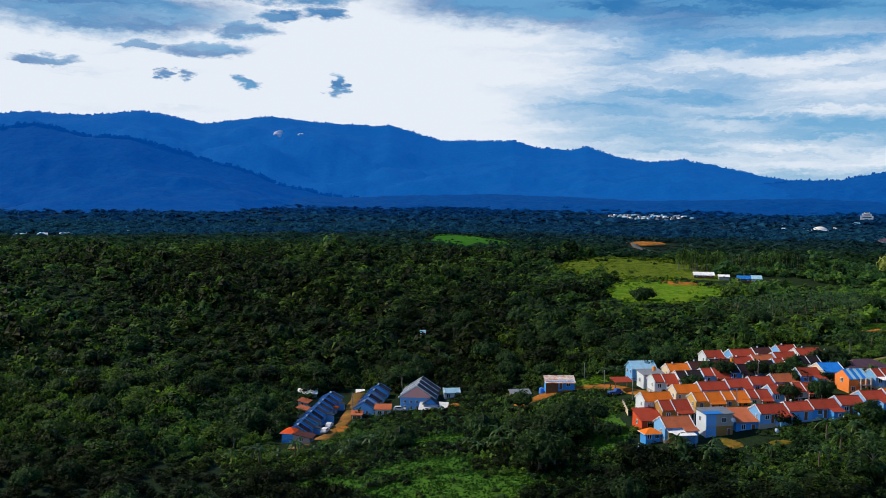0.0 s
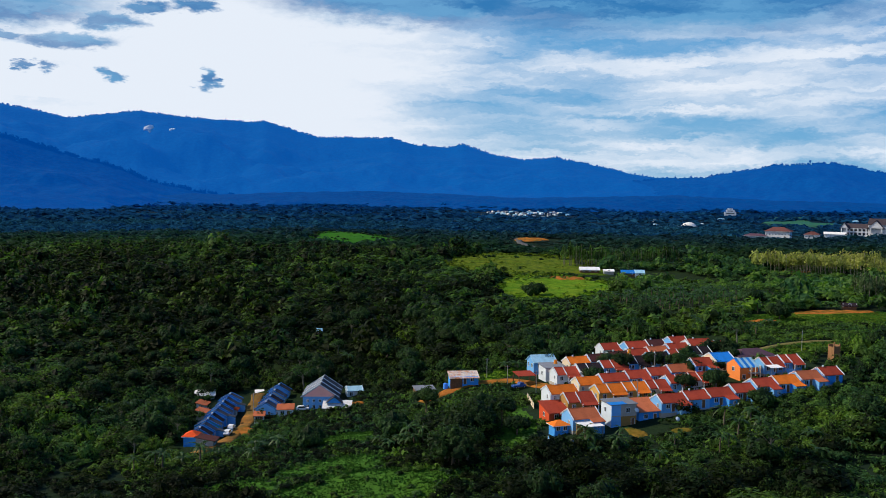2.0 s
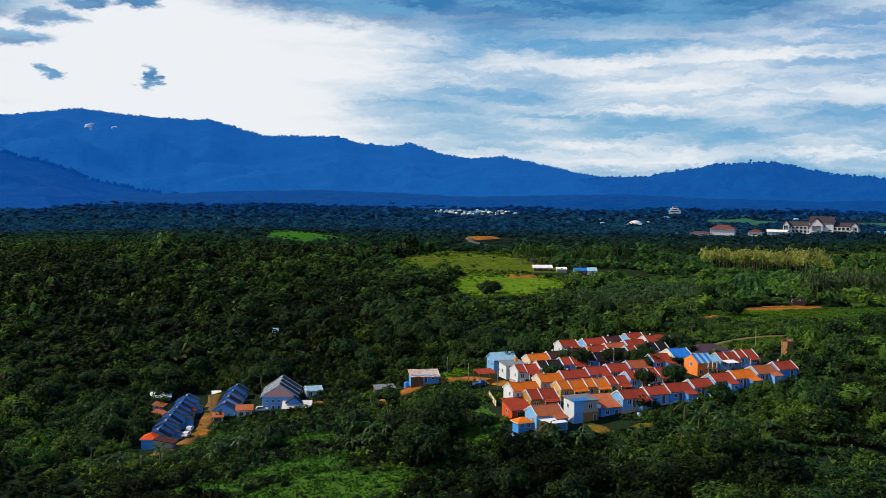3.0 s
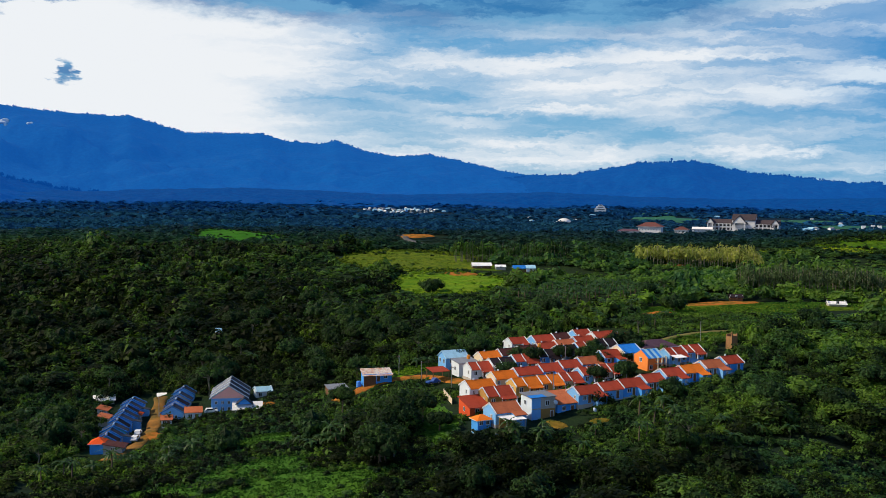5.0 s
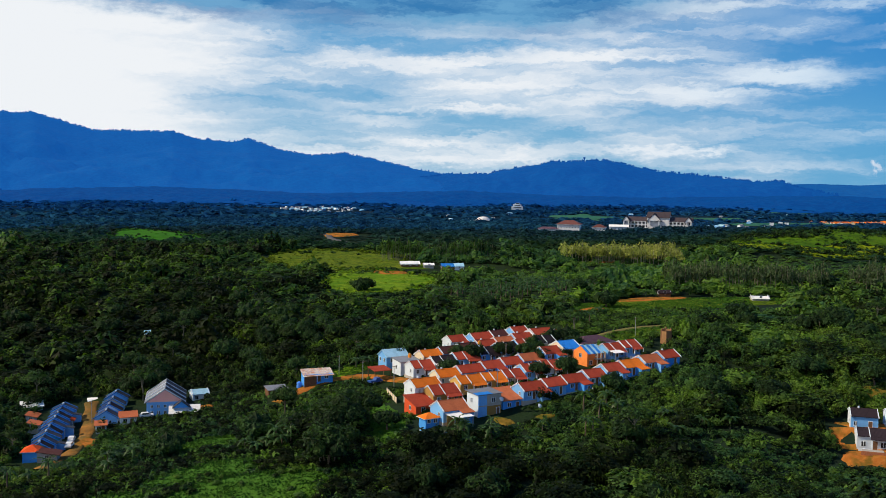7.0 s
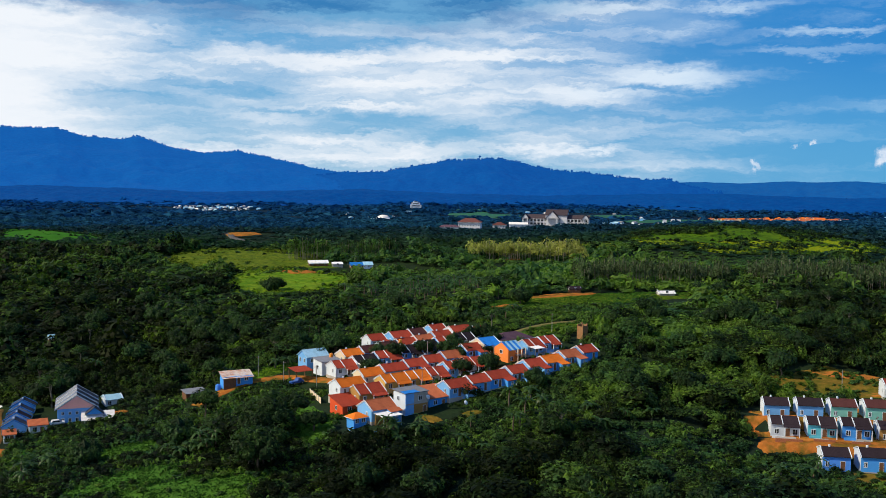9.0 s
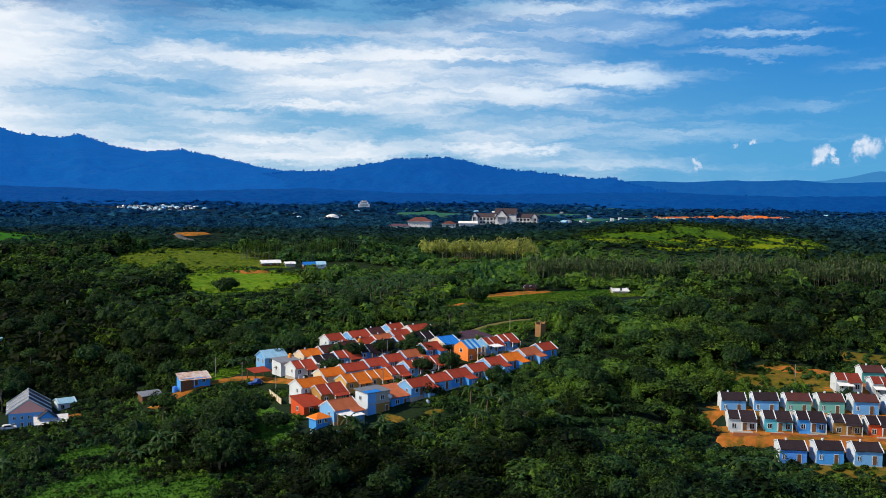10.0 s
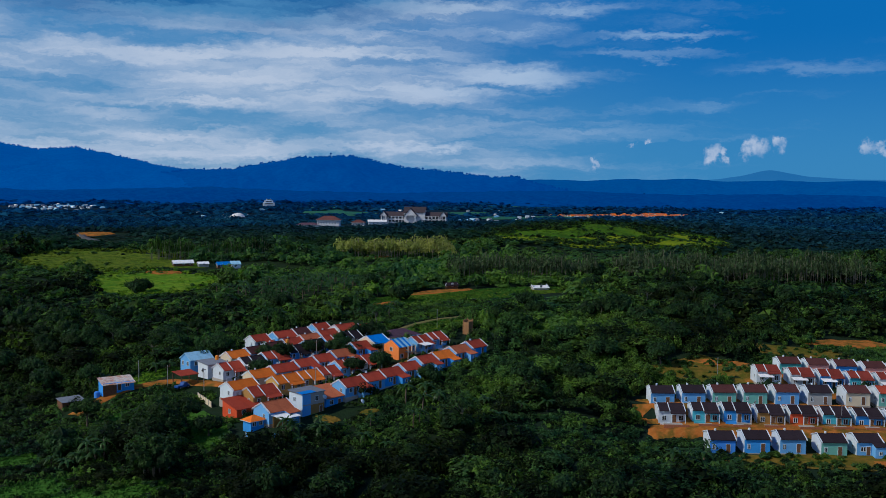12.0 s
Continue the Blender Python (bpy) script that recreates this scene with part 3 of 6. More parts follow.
SLIM_V = np.array([(1, 0, 0), (0, 1, 0), (-1, 0, 0), (0, -1, 0), (0, 0, 1), (0, 0, -1)], float)
SLIM_F = np.array([(0, 1, 4), (1, 2, 4), (2, 3, 4), (3, 0, 4), (1, 0, 5), (2, 1, 5), (3, 2, 5), (0, 3, 5)])


def leaf_sprays(rng, centres, normals, size):
    """Small pointed leaf sprays: slim triangles at centres, facing about along the normals."""
    n = len(centres)
    nrm = normals + rng.normal(0, 0.38, (n, 3))
    nrm /= np.linalg.norm(nrm, axis=1)[:, None]
    a = np.cross(nrm, rng.normal(0, 1, (n, 3)))
    a /= np.linalg.norm(a, axis=1)[:, None]
    b = np.cross(nrm, a)
    s = size * rng.uniform(0.6, 1.4, n)[:, None]
    v = np.stack([centres - a * s * 0.8 - b * s * 0.55, centres - a * s * 0.8 + b * s * 0.55, centres + a * s - nrm * s * 0.3], 1).reshape(-1, 3)
    return v, np.arange(n * 3).reshape(-1, 3)


def crown_template(seed, lobes, leaves, size, height=1.0, core=True, spread=1.0):
    """A lumpy crown about 1 m in radius, standing on z = 0: lobes with cores darkened in place of inner shade, and
    sprays of leaves on them. Returns verts, tris, tone.
    """
    rng = np.random.default_rng(seed)
    V, F, T, count = [], [], [], 0
    for k in range(lobes):
        ang = k * 2.4 + rng.uniform(-0.4, 0.4)
        rad = 0.0 if k == 0 else rng.uniform(0.3, 0.66) * spread
        r = rng.uniform(0.36, 0.56) if k else 0.6
        c = np.array([rad * math.cos(ang), rad * math.sin(ang), height * (1.0 if k == 0 else rng.uniform(0.55, 0.95))])
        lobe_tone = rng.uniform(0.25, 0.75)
        # core tone is lowered to paint the shade inside the crown
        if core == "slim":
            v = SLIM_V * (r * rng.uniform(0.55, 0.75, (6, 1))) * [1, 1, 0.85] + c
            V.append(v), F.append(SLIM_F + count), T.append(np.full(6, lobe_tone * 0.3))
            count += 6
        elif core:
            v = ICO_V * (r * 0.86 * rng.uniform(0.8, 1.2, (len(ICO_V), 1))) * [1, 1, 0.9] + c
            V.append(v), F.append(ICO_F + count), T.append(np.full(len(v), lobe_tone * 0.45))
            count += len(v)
        d = rng.normal(0, 1, (leaves, 3))
        d[:, 2] = np.abs(d[:, 2]) * 0.9 - 0.25
        d /= np.linalg.norm(d, axis=1)[:, None]
        v, f = leaf_sprays(rng, c + d * r * rng.uniform(0.85, 1.15, (leaves, 1)), d + [0, 0, 0.5], size)
        V.append(v), F.append(f + count), T.append(np.repeat(np.clip(lobe_tone + rng.normal(0, 0.22, leaves), 0, 1), 3))
        count += len(v)
    return np.concatenate(V), np.concatenate(F), np.concatenate(T)


def scatter(name, label, templates, x, y, z, width, height, rng, mat, category="woods", tones=None, sink=0.25):
    """One mesh of many crowns: templates set down at the places, turned and stretched."""
    VV, FF, TT, count = [], [], [], 0
    pick = rng.integers(0, len(templates), len(x))
    turn = rng.uniform(0, 2 * math.pi, len(x))
    tones = rng.normal(0, 0.16, len(x)) if tones is None else tones
    for k, (v, f, t) in enumerate(templates):
        i = np.where(pick == k)[0]
        if not len(i):
            continue
        c, s = np.cos(turn[i])[:, None], np.sin(turn[i])[:, None]
        px, py = v[None, :, 0] * c - v[None, :, 1] * s, v[None, :, 0] * s + v[None, :, 1] * c
        w, h = width[i][:, None], height[i][:, None]
        P = np.stack([px * w + x[i][:, None], py * w + y[i][:, None], (v[None, :, 2] - sink) * h + z[i][:, None]], -1)
        VV.append(P.reshape(-1, 3))
        FF.append((f[None] + (np.arange(len(i)) * len(v))[:, None, None]).reshape(-1, 3) + count)
        TT.append(np.clip(t[None] + tones[i][:, None], 0, 1).ravel())
        count += len(i) * len(v)
    me = mesh_of(name, np.concatenate(VV), np.concatenate(FF), mat, np.concatenate(TT))
    return tagged(new(name, me), label, category, kind="stuff")


def lie(x, y):
    """Slow changes over the land, about -1 to 1: taller and lower woods."""
    return (np.sin(x / 31 + 1.3) * np.sin(y / 27 + 0.4) + 0.6 * np.sin(x / 13 + y / 19) + 0.4 * np.sin(x / 8.1 - y / 10.3 + 2)) / 1.6


def tone_and_shade(x, y):
    """Tone of the woods: patchy at random, darkened for cloud shade in the west, front and hollows, lightened on sunlit
    slopes.
    """
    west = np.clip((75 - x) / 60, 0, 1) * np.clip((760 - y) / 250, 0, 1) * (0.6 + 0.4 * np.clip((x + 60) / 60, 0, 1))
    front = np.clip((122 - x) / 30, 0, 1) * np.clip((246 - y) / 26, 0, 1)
    # the place terms paint shade and sun into the leaf tone
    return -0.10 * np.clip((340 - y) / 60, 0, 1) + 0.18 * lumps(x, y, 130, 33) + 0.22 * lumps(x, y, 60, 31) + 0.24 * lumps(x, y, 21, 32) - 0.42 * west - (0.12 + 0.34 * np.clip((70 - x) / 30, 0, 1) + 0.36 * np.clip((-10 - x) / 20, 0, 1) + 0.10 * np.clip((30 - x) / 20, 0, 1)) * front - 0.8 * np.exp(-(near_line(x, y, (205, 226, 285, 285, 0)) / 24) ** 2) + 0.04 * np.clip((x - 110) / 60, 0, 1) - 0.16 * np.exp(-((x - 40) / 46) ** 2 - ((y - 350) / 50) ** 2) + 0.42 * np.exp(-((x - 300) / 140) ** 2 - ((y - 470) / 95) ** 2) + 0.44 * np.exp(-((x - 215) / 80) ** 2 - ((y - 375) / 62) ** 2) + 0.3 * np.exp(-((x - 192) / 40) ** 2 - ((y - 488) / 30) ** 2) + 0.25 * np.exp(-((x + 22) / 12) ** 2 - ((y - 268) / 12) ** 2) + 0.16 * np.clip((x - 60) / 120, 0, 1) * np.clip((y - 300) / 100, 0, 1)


def lowered(x, y):
    """Shrubs are kept low to fit the camera's view of the houses, hamlet, fields, bare soil and far buildings."""
    k = np.ones(len(x))
    for spec, factor in (((66, 212, 130, 233, 14), 0.55), ((-60, 232, 0, 272, 16), 0.45), ((-10, 262, 10, 285, 14), 0.5), ((128, 140, 150, 170, 12), 0.5), ((150, 128, 180, 118, 14), 0.35),
                         ((20, 262, 50, 250, 16), 0.7), ((40, 268, 58, 262, 9), 0.3), ((38, 277, 54, 268, 12), 0.35), ((39, 224, 46, 258, 8), 0.35), ((-6, 236, 14, 212, 24), 0.4), ((-14, 284, 12, 290, 12), 0.45), ((70, 425, 135, 405, 26), 0.4), ((60, 500, 60, 560, 15), 0.5), ((112, 180, 144, 144, 16), 0.45), ((360, 465, 600, 415, 48), 0.4), ((560, 880, 660, 990, 110), 0.35), ((420, 860, 500, 960, 60), 0.35), ((170, 500, 200, 480, 22), 0.5), ((140, 312, 210, 326, 17), 0.2), ((245, 495, 320, 465, 22), 0.45), ((330, 290, 400, 262, 20), 0.6), ((132, 152, 200, 102, 15), 0.3), ((134, 376, 180, 412, 27), 0.35), ((150, 184, 178, 205, 8), 0.6), ((190, 190, 290, 192, 15), 0.35), ((130, 286, 170, 318, 15), 0.35), ((140, 690, 166, 742, 20), 0.15), ((126, 506, 176, 495, 21), 0.2), ((-470, 905, -330, 885, 90), 0.15)):
        k = np.where(near_line(x, y, spec) < spec[4], np.minimum(k, factor), k)
    return k


def build_woods():
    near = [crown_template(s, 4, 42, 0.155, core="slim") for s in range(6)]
    x, y, rng = wooded(3.5, 168, 345, 1, pad=1.2)
    tall = lie(x, y)
    low = lowered(x, y)
    w = rng.uniform(1.7, 2.9, len(x)) * (1 + 0.18 * tall) * (0.75 + 0.25 * low)
    h = w * np.where(x > 60, rng.uniform(0.5, 1.4, len(x)), rng.uniform(0.45, 1.15, len(x))) * (1.0 + 0.3 * tall) * low
    tones = tone_and_shade(x, y) + rng.normal(0, 1, len(x)) * np.where(x > 60, 0.27, 0.20)
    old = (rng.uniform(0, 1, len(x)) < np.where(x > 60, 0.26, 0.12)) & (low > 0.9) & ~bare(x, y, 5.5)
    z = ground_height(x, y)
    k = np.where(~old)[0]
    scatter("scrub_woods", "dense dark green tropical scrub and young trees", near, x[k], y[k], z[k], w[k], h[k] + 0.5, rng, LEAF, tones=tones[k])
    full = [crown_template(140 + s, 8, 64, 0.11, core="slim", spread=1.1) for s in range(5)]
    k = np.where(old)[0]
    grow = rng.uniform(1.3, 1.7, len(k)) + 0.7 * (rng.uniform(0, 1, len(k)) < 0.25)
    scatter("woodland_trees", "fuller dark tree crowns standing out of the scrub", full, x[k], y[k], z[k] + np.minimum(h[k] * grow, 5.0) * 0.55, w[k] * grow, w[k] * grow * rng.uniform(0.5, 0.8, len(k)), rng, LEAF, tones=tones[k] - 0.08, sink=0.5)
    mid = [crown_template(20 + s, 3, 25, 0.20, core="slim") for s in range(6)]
    x, y, rng = wooded(5.4, 345, 640, 2, pad=2)
    tall = lie(x, y)
    low = lowered(x, y)
    big = np.where(rng.uniform(0, 1, len(x)) < 0.16, 1.6, 1.0)
    w = rng.uniform(2.8, 4.8, len(x)) * (1 + 0.15 * tall) * (0.5 + 0.5 * low) * big
    h = w * np.where(x > 60, rng.uniform(0.35, 1.0, len(x)), rng.uniform(0.35, 0.9, len(x))) * (1.0 + 0.35 * tall) * low
    scatter("valley_woods", "dark green mixed woods across the valley", mid, x, y, ground_height(x, y), w, h + 0.5, rng, LEAF, tones=tone_and_shade(x, y) + rng.normal(0, 1, len(x)) * np.where(x > 60, 0.28, 0.22))
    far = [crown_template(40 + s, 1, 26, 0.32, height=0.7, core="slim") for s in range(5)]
    x, y, rng = wooded(9.5, 640, 960, 3, pad=3)
    w = rng.uniform(5, 9, len(x))
    h = w * rng.uniform(0.38, 0.62, len(x)) * (1 + 0.3 * lie(x * 0.5, y * 0.5)) * lowered(x, y)
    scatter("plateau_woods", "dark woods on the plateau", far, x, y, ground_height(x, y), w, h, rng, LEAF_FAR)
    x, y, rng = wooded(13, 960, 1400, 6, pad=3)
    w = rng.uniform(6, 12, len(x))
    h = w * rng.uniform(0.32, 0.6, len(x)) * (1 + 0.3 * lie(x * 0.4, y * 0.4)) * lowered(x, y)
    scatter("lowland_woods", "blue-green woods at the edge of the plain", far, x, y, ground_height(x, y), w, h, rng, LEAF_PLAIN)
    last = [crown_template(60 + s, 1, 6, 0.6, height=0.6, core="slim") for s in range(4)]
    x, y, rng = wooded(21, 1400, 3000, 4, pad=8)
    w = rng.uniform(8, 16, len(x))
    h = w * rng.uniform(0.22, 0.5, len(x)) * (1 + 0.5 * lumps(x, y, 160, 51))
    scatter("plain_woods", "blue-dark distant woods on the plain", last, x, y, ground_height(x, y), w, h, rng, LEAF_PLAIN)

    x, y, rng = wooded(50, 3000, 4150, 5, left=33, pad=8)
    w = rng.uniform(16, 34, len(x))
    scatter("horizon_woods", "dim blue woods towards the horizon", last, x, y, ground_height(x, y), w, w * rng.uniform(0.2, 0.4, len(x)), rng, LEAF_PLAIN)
    # trees along the crests of the ranges, in the same glowing haze blue
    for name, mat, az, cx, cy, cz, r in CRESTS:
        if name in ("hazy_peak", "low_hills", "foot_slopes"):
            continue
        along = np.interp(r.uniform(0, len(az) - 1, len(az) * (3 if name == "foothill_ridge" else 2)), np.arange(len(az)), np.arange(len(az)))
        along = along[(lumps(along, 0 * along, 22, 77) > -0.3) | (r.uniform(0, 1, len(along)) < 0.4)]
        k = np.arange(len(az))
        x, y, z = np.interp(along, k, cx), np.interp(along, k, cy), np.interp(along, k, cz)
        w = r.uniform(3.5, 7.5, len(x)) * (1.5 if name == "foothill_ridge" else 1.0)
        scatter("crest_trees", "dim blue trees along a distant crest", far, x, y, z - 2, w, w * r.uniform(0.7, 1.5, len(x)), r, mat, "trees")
    # loose bushes on the meadows and clearings
    bush = [crown_template(80 + s, 3, 30, 0.2) for s in range(4)]
    rng = np.random.default_rng(8)
    X, Y = [], []
    for cx, cy, rx, ry, turn, seed in FIELDS[:9] + FIELDS[10:13] + FIELDS[23:25]:
        n = int(rx * ry / (2.2 if turn < -30 else 7 if rx < 30 else 22))
        a, q = rng.uniform(0, 2 * math.pi, n), np.sqrt(rng.uniform(0.05, 1.2, n))
        t = radians(turn)
        px, py = q * rx * np.cos(a), q * ry * np.sin(a)
        X.append(cx + px * math.cos(t) - py * math.sin(t)), Y.append(cy + px * math.sin(t) + py * math.cos(t))
    x, y = np.concatenate(X), np.concatenate(Y)
    keep = np.ones(len(x), bool)
    for spec in OPEN:
        keep &= near_line(x, y, spec) > spec[4] * 0.75
    keep &= (lumps(x, y, 16, 41) > 0.25) | (y < 330)
    x, y = x[keep], y[keep]
    w = rng.uniform(0.6, 1.9, len(x)) * np.where(y > 400, 1.3, 0.9)
    scatter("meadow_bushes", "low green bushes scattered over the meadows", bush, x, y, ground_height(x, y), w, w * 0.8, rng, LEAF, "bushes", tones=rng.normal(0.12, 0.15, len(x)))
    # low scrub over the far pastures and along the edges of the fields
    low_scrub = [crown_template(90 + s, 1, 16, 0.34, height=0.5) for s in range(4)]
    for k, (cx, cy, rx, ry, turn, seed) in enumerate(FIELDS):
        if cy < 400 or cy > 1000:
            continue
        slope = k in (0, 1, 3, 4) or k > 12
        rng = np.random.default_rng(500 + k)
        n = int(rx * ry * (0.34 if k < 2 else 0.75 if slope else 0.06)) + int((rx + ry) * 2.0)
        a, q = rng.uniform(0, 2 * math.pi, n), np.sqrt(rng.uniform(0, 1.5 if slope else 1.25, n))
        q[: int((rx + ry) * 2.0)] = rng.uniform(0.82, 1.12, min(n, int((rx + ry) * 2.0)))
        t = radians(turn)
        px, py = q * rx * np.cos(a), q * ry * np.sin(a)
        x, y = cx + px * math.cos(t) - py * math.sin(t), cy + px * math.sin(t) + py * math.cos(t)
        keep = (near_line(x, y, (140, 530, 180, 520, 14)) > 16) & ((lumps(x, y, 12, 71) > -0.25) | (q > 0.8))
        x, y, q = x[keep], y[keep], q[keep]
        w = rng.uniform(0.7, 2.0, len(x)) * np.where(q > 0.8, 1.25, 0.8)
        inner = (q < 0.98) & ((rng.uniform(0, 1, len(q)) < 0.55) | (k < 2))
        mat = FIELD_KIND[k][0]
        for part_of, m, name, label in ((inner, mat, "low_scrub", "low bright scrub over the grass slope"), (~inner, LEAF, "edge_scrub", "green scrub along the field edge")):
            if part_of.sum() > 3:
                i = np.where(part_of)[0]
                scatter(name, label, low_scrub, x[i], y[i], ground_height(x[i], y[i]) + 0.3, w[i], w[i] * 0.7, rng, m, "scrub", tones=rng.normal(0.1, 0.15, len(i)))
    # bushes in clumps over the far hillside
    clump = [crown_template(120 + s, 2, 20, 0.26, core="slim") for s in range(4)]
    rng = np.random.default_rng(31)
    x, y = rng.uniform(365, 600, 3600), rng.uniform(478, 590, 3600)
    keep = (lumps(x, y, 17, 83) + 0.5 * lumps(x, y, 7, 84) > 0.22) & (near_line(x, y, (400, 550, 570, 515, 0)) < 42)
    x, y = x[keep], y[keep]
    w = rng.uniform(1.1, 3.0, len(x))
    scatter("hillside_bushes", "clumps of green bushes over the grassy hillside", clump, x, y, ground_height(x, y) + 0.5, w, w * rng.uniform(0.5, 0.95, len(x)), rng, LEAF, "bushes", tones=rng.normal(0.0, 0.22, len(x)))
    # undergrowth filling the low ground in front of the houses
    under = [crown_template(110 + s, 1, 15, 0.36, height=0.45, core=False) for s in range(5)]
    x, y, rng = wooded(1.75, 168, 375, 21, left=-13, pad=0.4)
    keep = (lowered(x, y) < 0.9) & (lowered(x, y) > 0.15)
    x, y = x[keep], y[keep]
    w = rng.uniform(0.8, 1.5, len(x))
    scatter("undergrowth", "lush green herbs and creepers between the shrubs", under, x, y, ground_height(x, y) + 0.1, w, w * rng.uniform(0.6, 1.3, len(x)), rng, LEAF, "undergrowth", tones=0.18 + 0.2 * lumps(x, y, 9, 61) + rng.normal(0, 0.1, len(x)))
    # tufts and tall weeds over the near clearings
    rng = np.random.default_rng(14)
    X, Y = [], []
    for cx, cy, rx, ry, turn, seed in FIELDS[5:9] + FIELDS[19:24]:
        n = int(rx * ry * 9)
        a, q = rng.uniform(0, 2 * math.pi, n), np.sqrt(rng.uniform(0, 1.3, n))
        t = radians(turn)
        px, py = q * rx * np.cos(a), q * ry * np.sin(a)
        X.append(cx + px * math.cos(t) - py * math.sin(t)), Y.append(cy + px * math.sin(t) + py * math.cos(t))
    x, y = np.concatenate(X), np.concatenate(Y)
    keep = np.ones(len(x), bool)
    for spec in OPEN:
        keep &= near_line(x, y, spec) > spec[4] * 0.75
    x, y = x[keep], y[keep]
    tuft = []
    for s in range(4):
        r2 = np.random.default_rng(300 + s)
        foot = np.column_stack([r2.normal(0, 0.35, (9, 2)), np.full(9, 0.35)])
        v, f = leaf_sprays(r2, foot, np.column_stack([r2.normal(0, 1, (9, 2)), np.full(9, 0.5)]), 0.3)
        tuft.append((v, f, np.full(len(v), 0.6)))
    w = rng.uniform(0.5, 1.3, len(x))
    scatter("grass_tufts", "tufts of green grass and weeds in the clearings", tuft, x, y, ground_height(x, y), w, w * 0.9, rng, HERB, "grass", sink=0.1)


build_woods()

# ---- buildings ----
def paint(name, colour, rough=0.75):
    dirt = tuple(c * 0.72 for c in colour)
    return material(name, colour, rough, [(0.35, 0.35, dirt), (2.5, 0.25, tuple(c * 0.85 for c in colour))], (6.0, 0.02), per_piece=0.08, spec=0.12)


def tiles(name, colour, spread=0.14):
    return material(name, colour, 0.75, [(0.5, 0.5, tuple(c * 0.68 for c in colour)), (3.0, 0.35, tuple(min(1, c * 1.25) for c in colour))], (7.0, 0.03), per_piece=spread, spec=0.05, across=(0.28, 0.02, "X"))


WALLS = {
    # pale_blue holds the blue shade on walls that are nearly white
    "white": paint("white_wall", (0.62, 0.70, 0.80)), "pale_blue": paint("pale_blue_wall", (0.17, 0.41, 0.80)), "blue": paint("blue_wall", (0.09, 0.29, 0.88)),
    "sky": paint("sky_blue_wall", (0.075, 0.32, 0.84)), "teal": paint("teal_wall", (0.10, 0.38, 0.38)), "mint": paint("mint_wall", (0.20, 0.48, 0.42)),
    "cyan": paint("cyan_wall", (0.12, 0.50, 0.66)), "yellow": paint("yellow_wall", (0.60, 0.36, 0.10)), "ochre": paint("ochre_wall", (0.34, 0.20, 0.06)),
    "orange": paint("orange_wall", (0.72, 0.22, 0.05)), "red": paint("red_wall", (0.60, 0.09, 0.03)), "pink": paint("pink_wall", (0.92, 0.46, 0.40)),
    "grey": paint("grey_wall", (0.38, 0.38, 0.38)), "cream": paint("cream_wall", (0.68, 0.58, 0.42)),
}
ROOFS = {
    "red": tiles("red_roof", (0.34, 0.056, 0.030)), "orange": tiles("orange_roof", (0.66, 0.165, 0.018)), "rust": tiles("rust_roof", (0.42, 0.125, 0.055)),
    # slate is darkened to carry the cloud shade over the hamlet
    "brown": tiles("brown_roof", (0.080, 0.032, 0.030)), "dark": tiles("dark_roof", (0.029, 0.021, 0.026)), "maroon": tiles("maroon_roof", (0.19, 0.038, 0.026)), "slate": tiles("slate_roof", (0.048, 0.054, 0.072)),
    "blue": tiles("blue_roof", (0.03, 0.20, 0.62)), "steel": tiles("pale_blue_roof", (0.34, 0.58, 0.74)), "white": tiles("white_roof", (0.80, 0.80, 0.80)),
    "clay": tiles("clay_roof", (0.13, 0.055, 0.05)), "ash": tiles("ash_roof", (0.062, 0.050, 0.058)), "scarlet": tiles("scarlet_roof", (0.70, 0.09, 0.02)), "grey": tiles("grey_roof", (0.20, 0.22, 0.26)), "plum": tiles("plum_roof", (0.10, 0.06, 0.085)),
}
TRIM = paint("white_trim", (0.62, 0.69, 0.77))
CONCRETE = material("concrete", (0.36, 0.34, 0.31), 0.9, [(0.5, 0.5, (0.26, 0.25, 0.23)), (4, 0.3, (0.42, 0.40, 0.37))], (8, 0.02))
GLASS = material("dark_glass", (0.02, 0.025, 0.03), 0.12, spec=0.6)
WOOD = material("dark_wood", (0.12, 0.06, 0.03), 0.7, [(2.0, 0.5, (0.2, 0.1, 0.05))])
METAL = material("grey_metal", (0.45, 0.46, 0.48), 0.4, metal=0.8)
RUSTY = material("rusty_sheet", (0.72, 0.66, 0.60), 0.6, [(0.6, 0.9, (0.55, 0.19, 0.05)), (3, 0.4, (0.3, 0.14, 0.08))], (5, 0.03), across=(0.3, 0.08, "X"))
BRICK = material("brick", (0.27, 0.145, 0.06), 0.9, [(1.5, 0.6, (0.17, 0.09, 0.045)), (6, 0.4, (0.34, 0.19, 0.09))], (9, 0.05))
PLASTIC = material("orange_plastic", (0.75, 0.28, 0.02), 0.45)
BLACK = material("black_rubber", (0.015, 0.015, 0.016), 0.8)


def box(bm, x0, x1, y0, y1, z0, z1, bevel=0.0):
    made = bmesh.ops.create_cube(bm, size=1.0, matrix=Matrix.Translation(((x0 + x1) / 2, (y0 + y1) / 2, (z0 + z1) / 2)) @ Matrix.Diagonal((x1 - x0, y1 - y0, z1 - z0, 1)))
    if bevel:
        edges = list({e for v in made["verts"] for e in v.link_edges})
        bmesh.ops.bevel(bm, geom=edges, offset=bevel, segments=1, affect="EDGES")


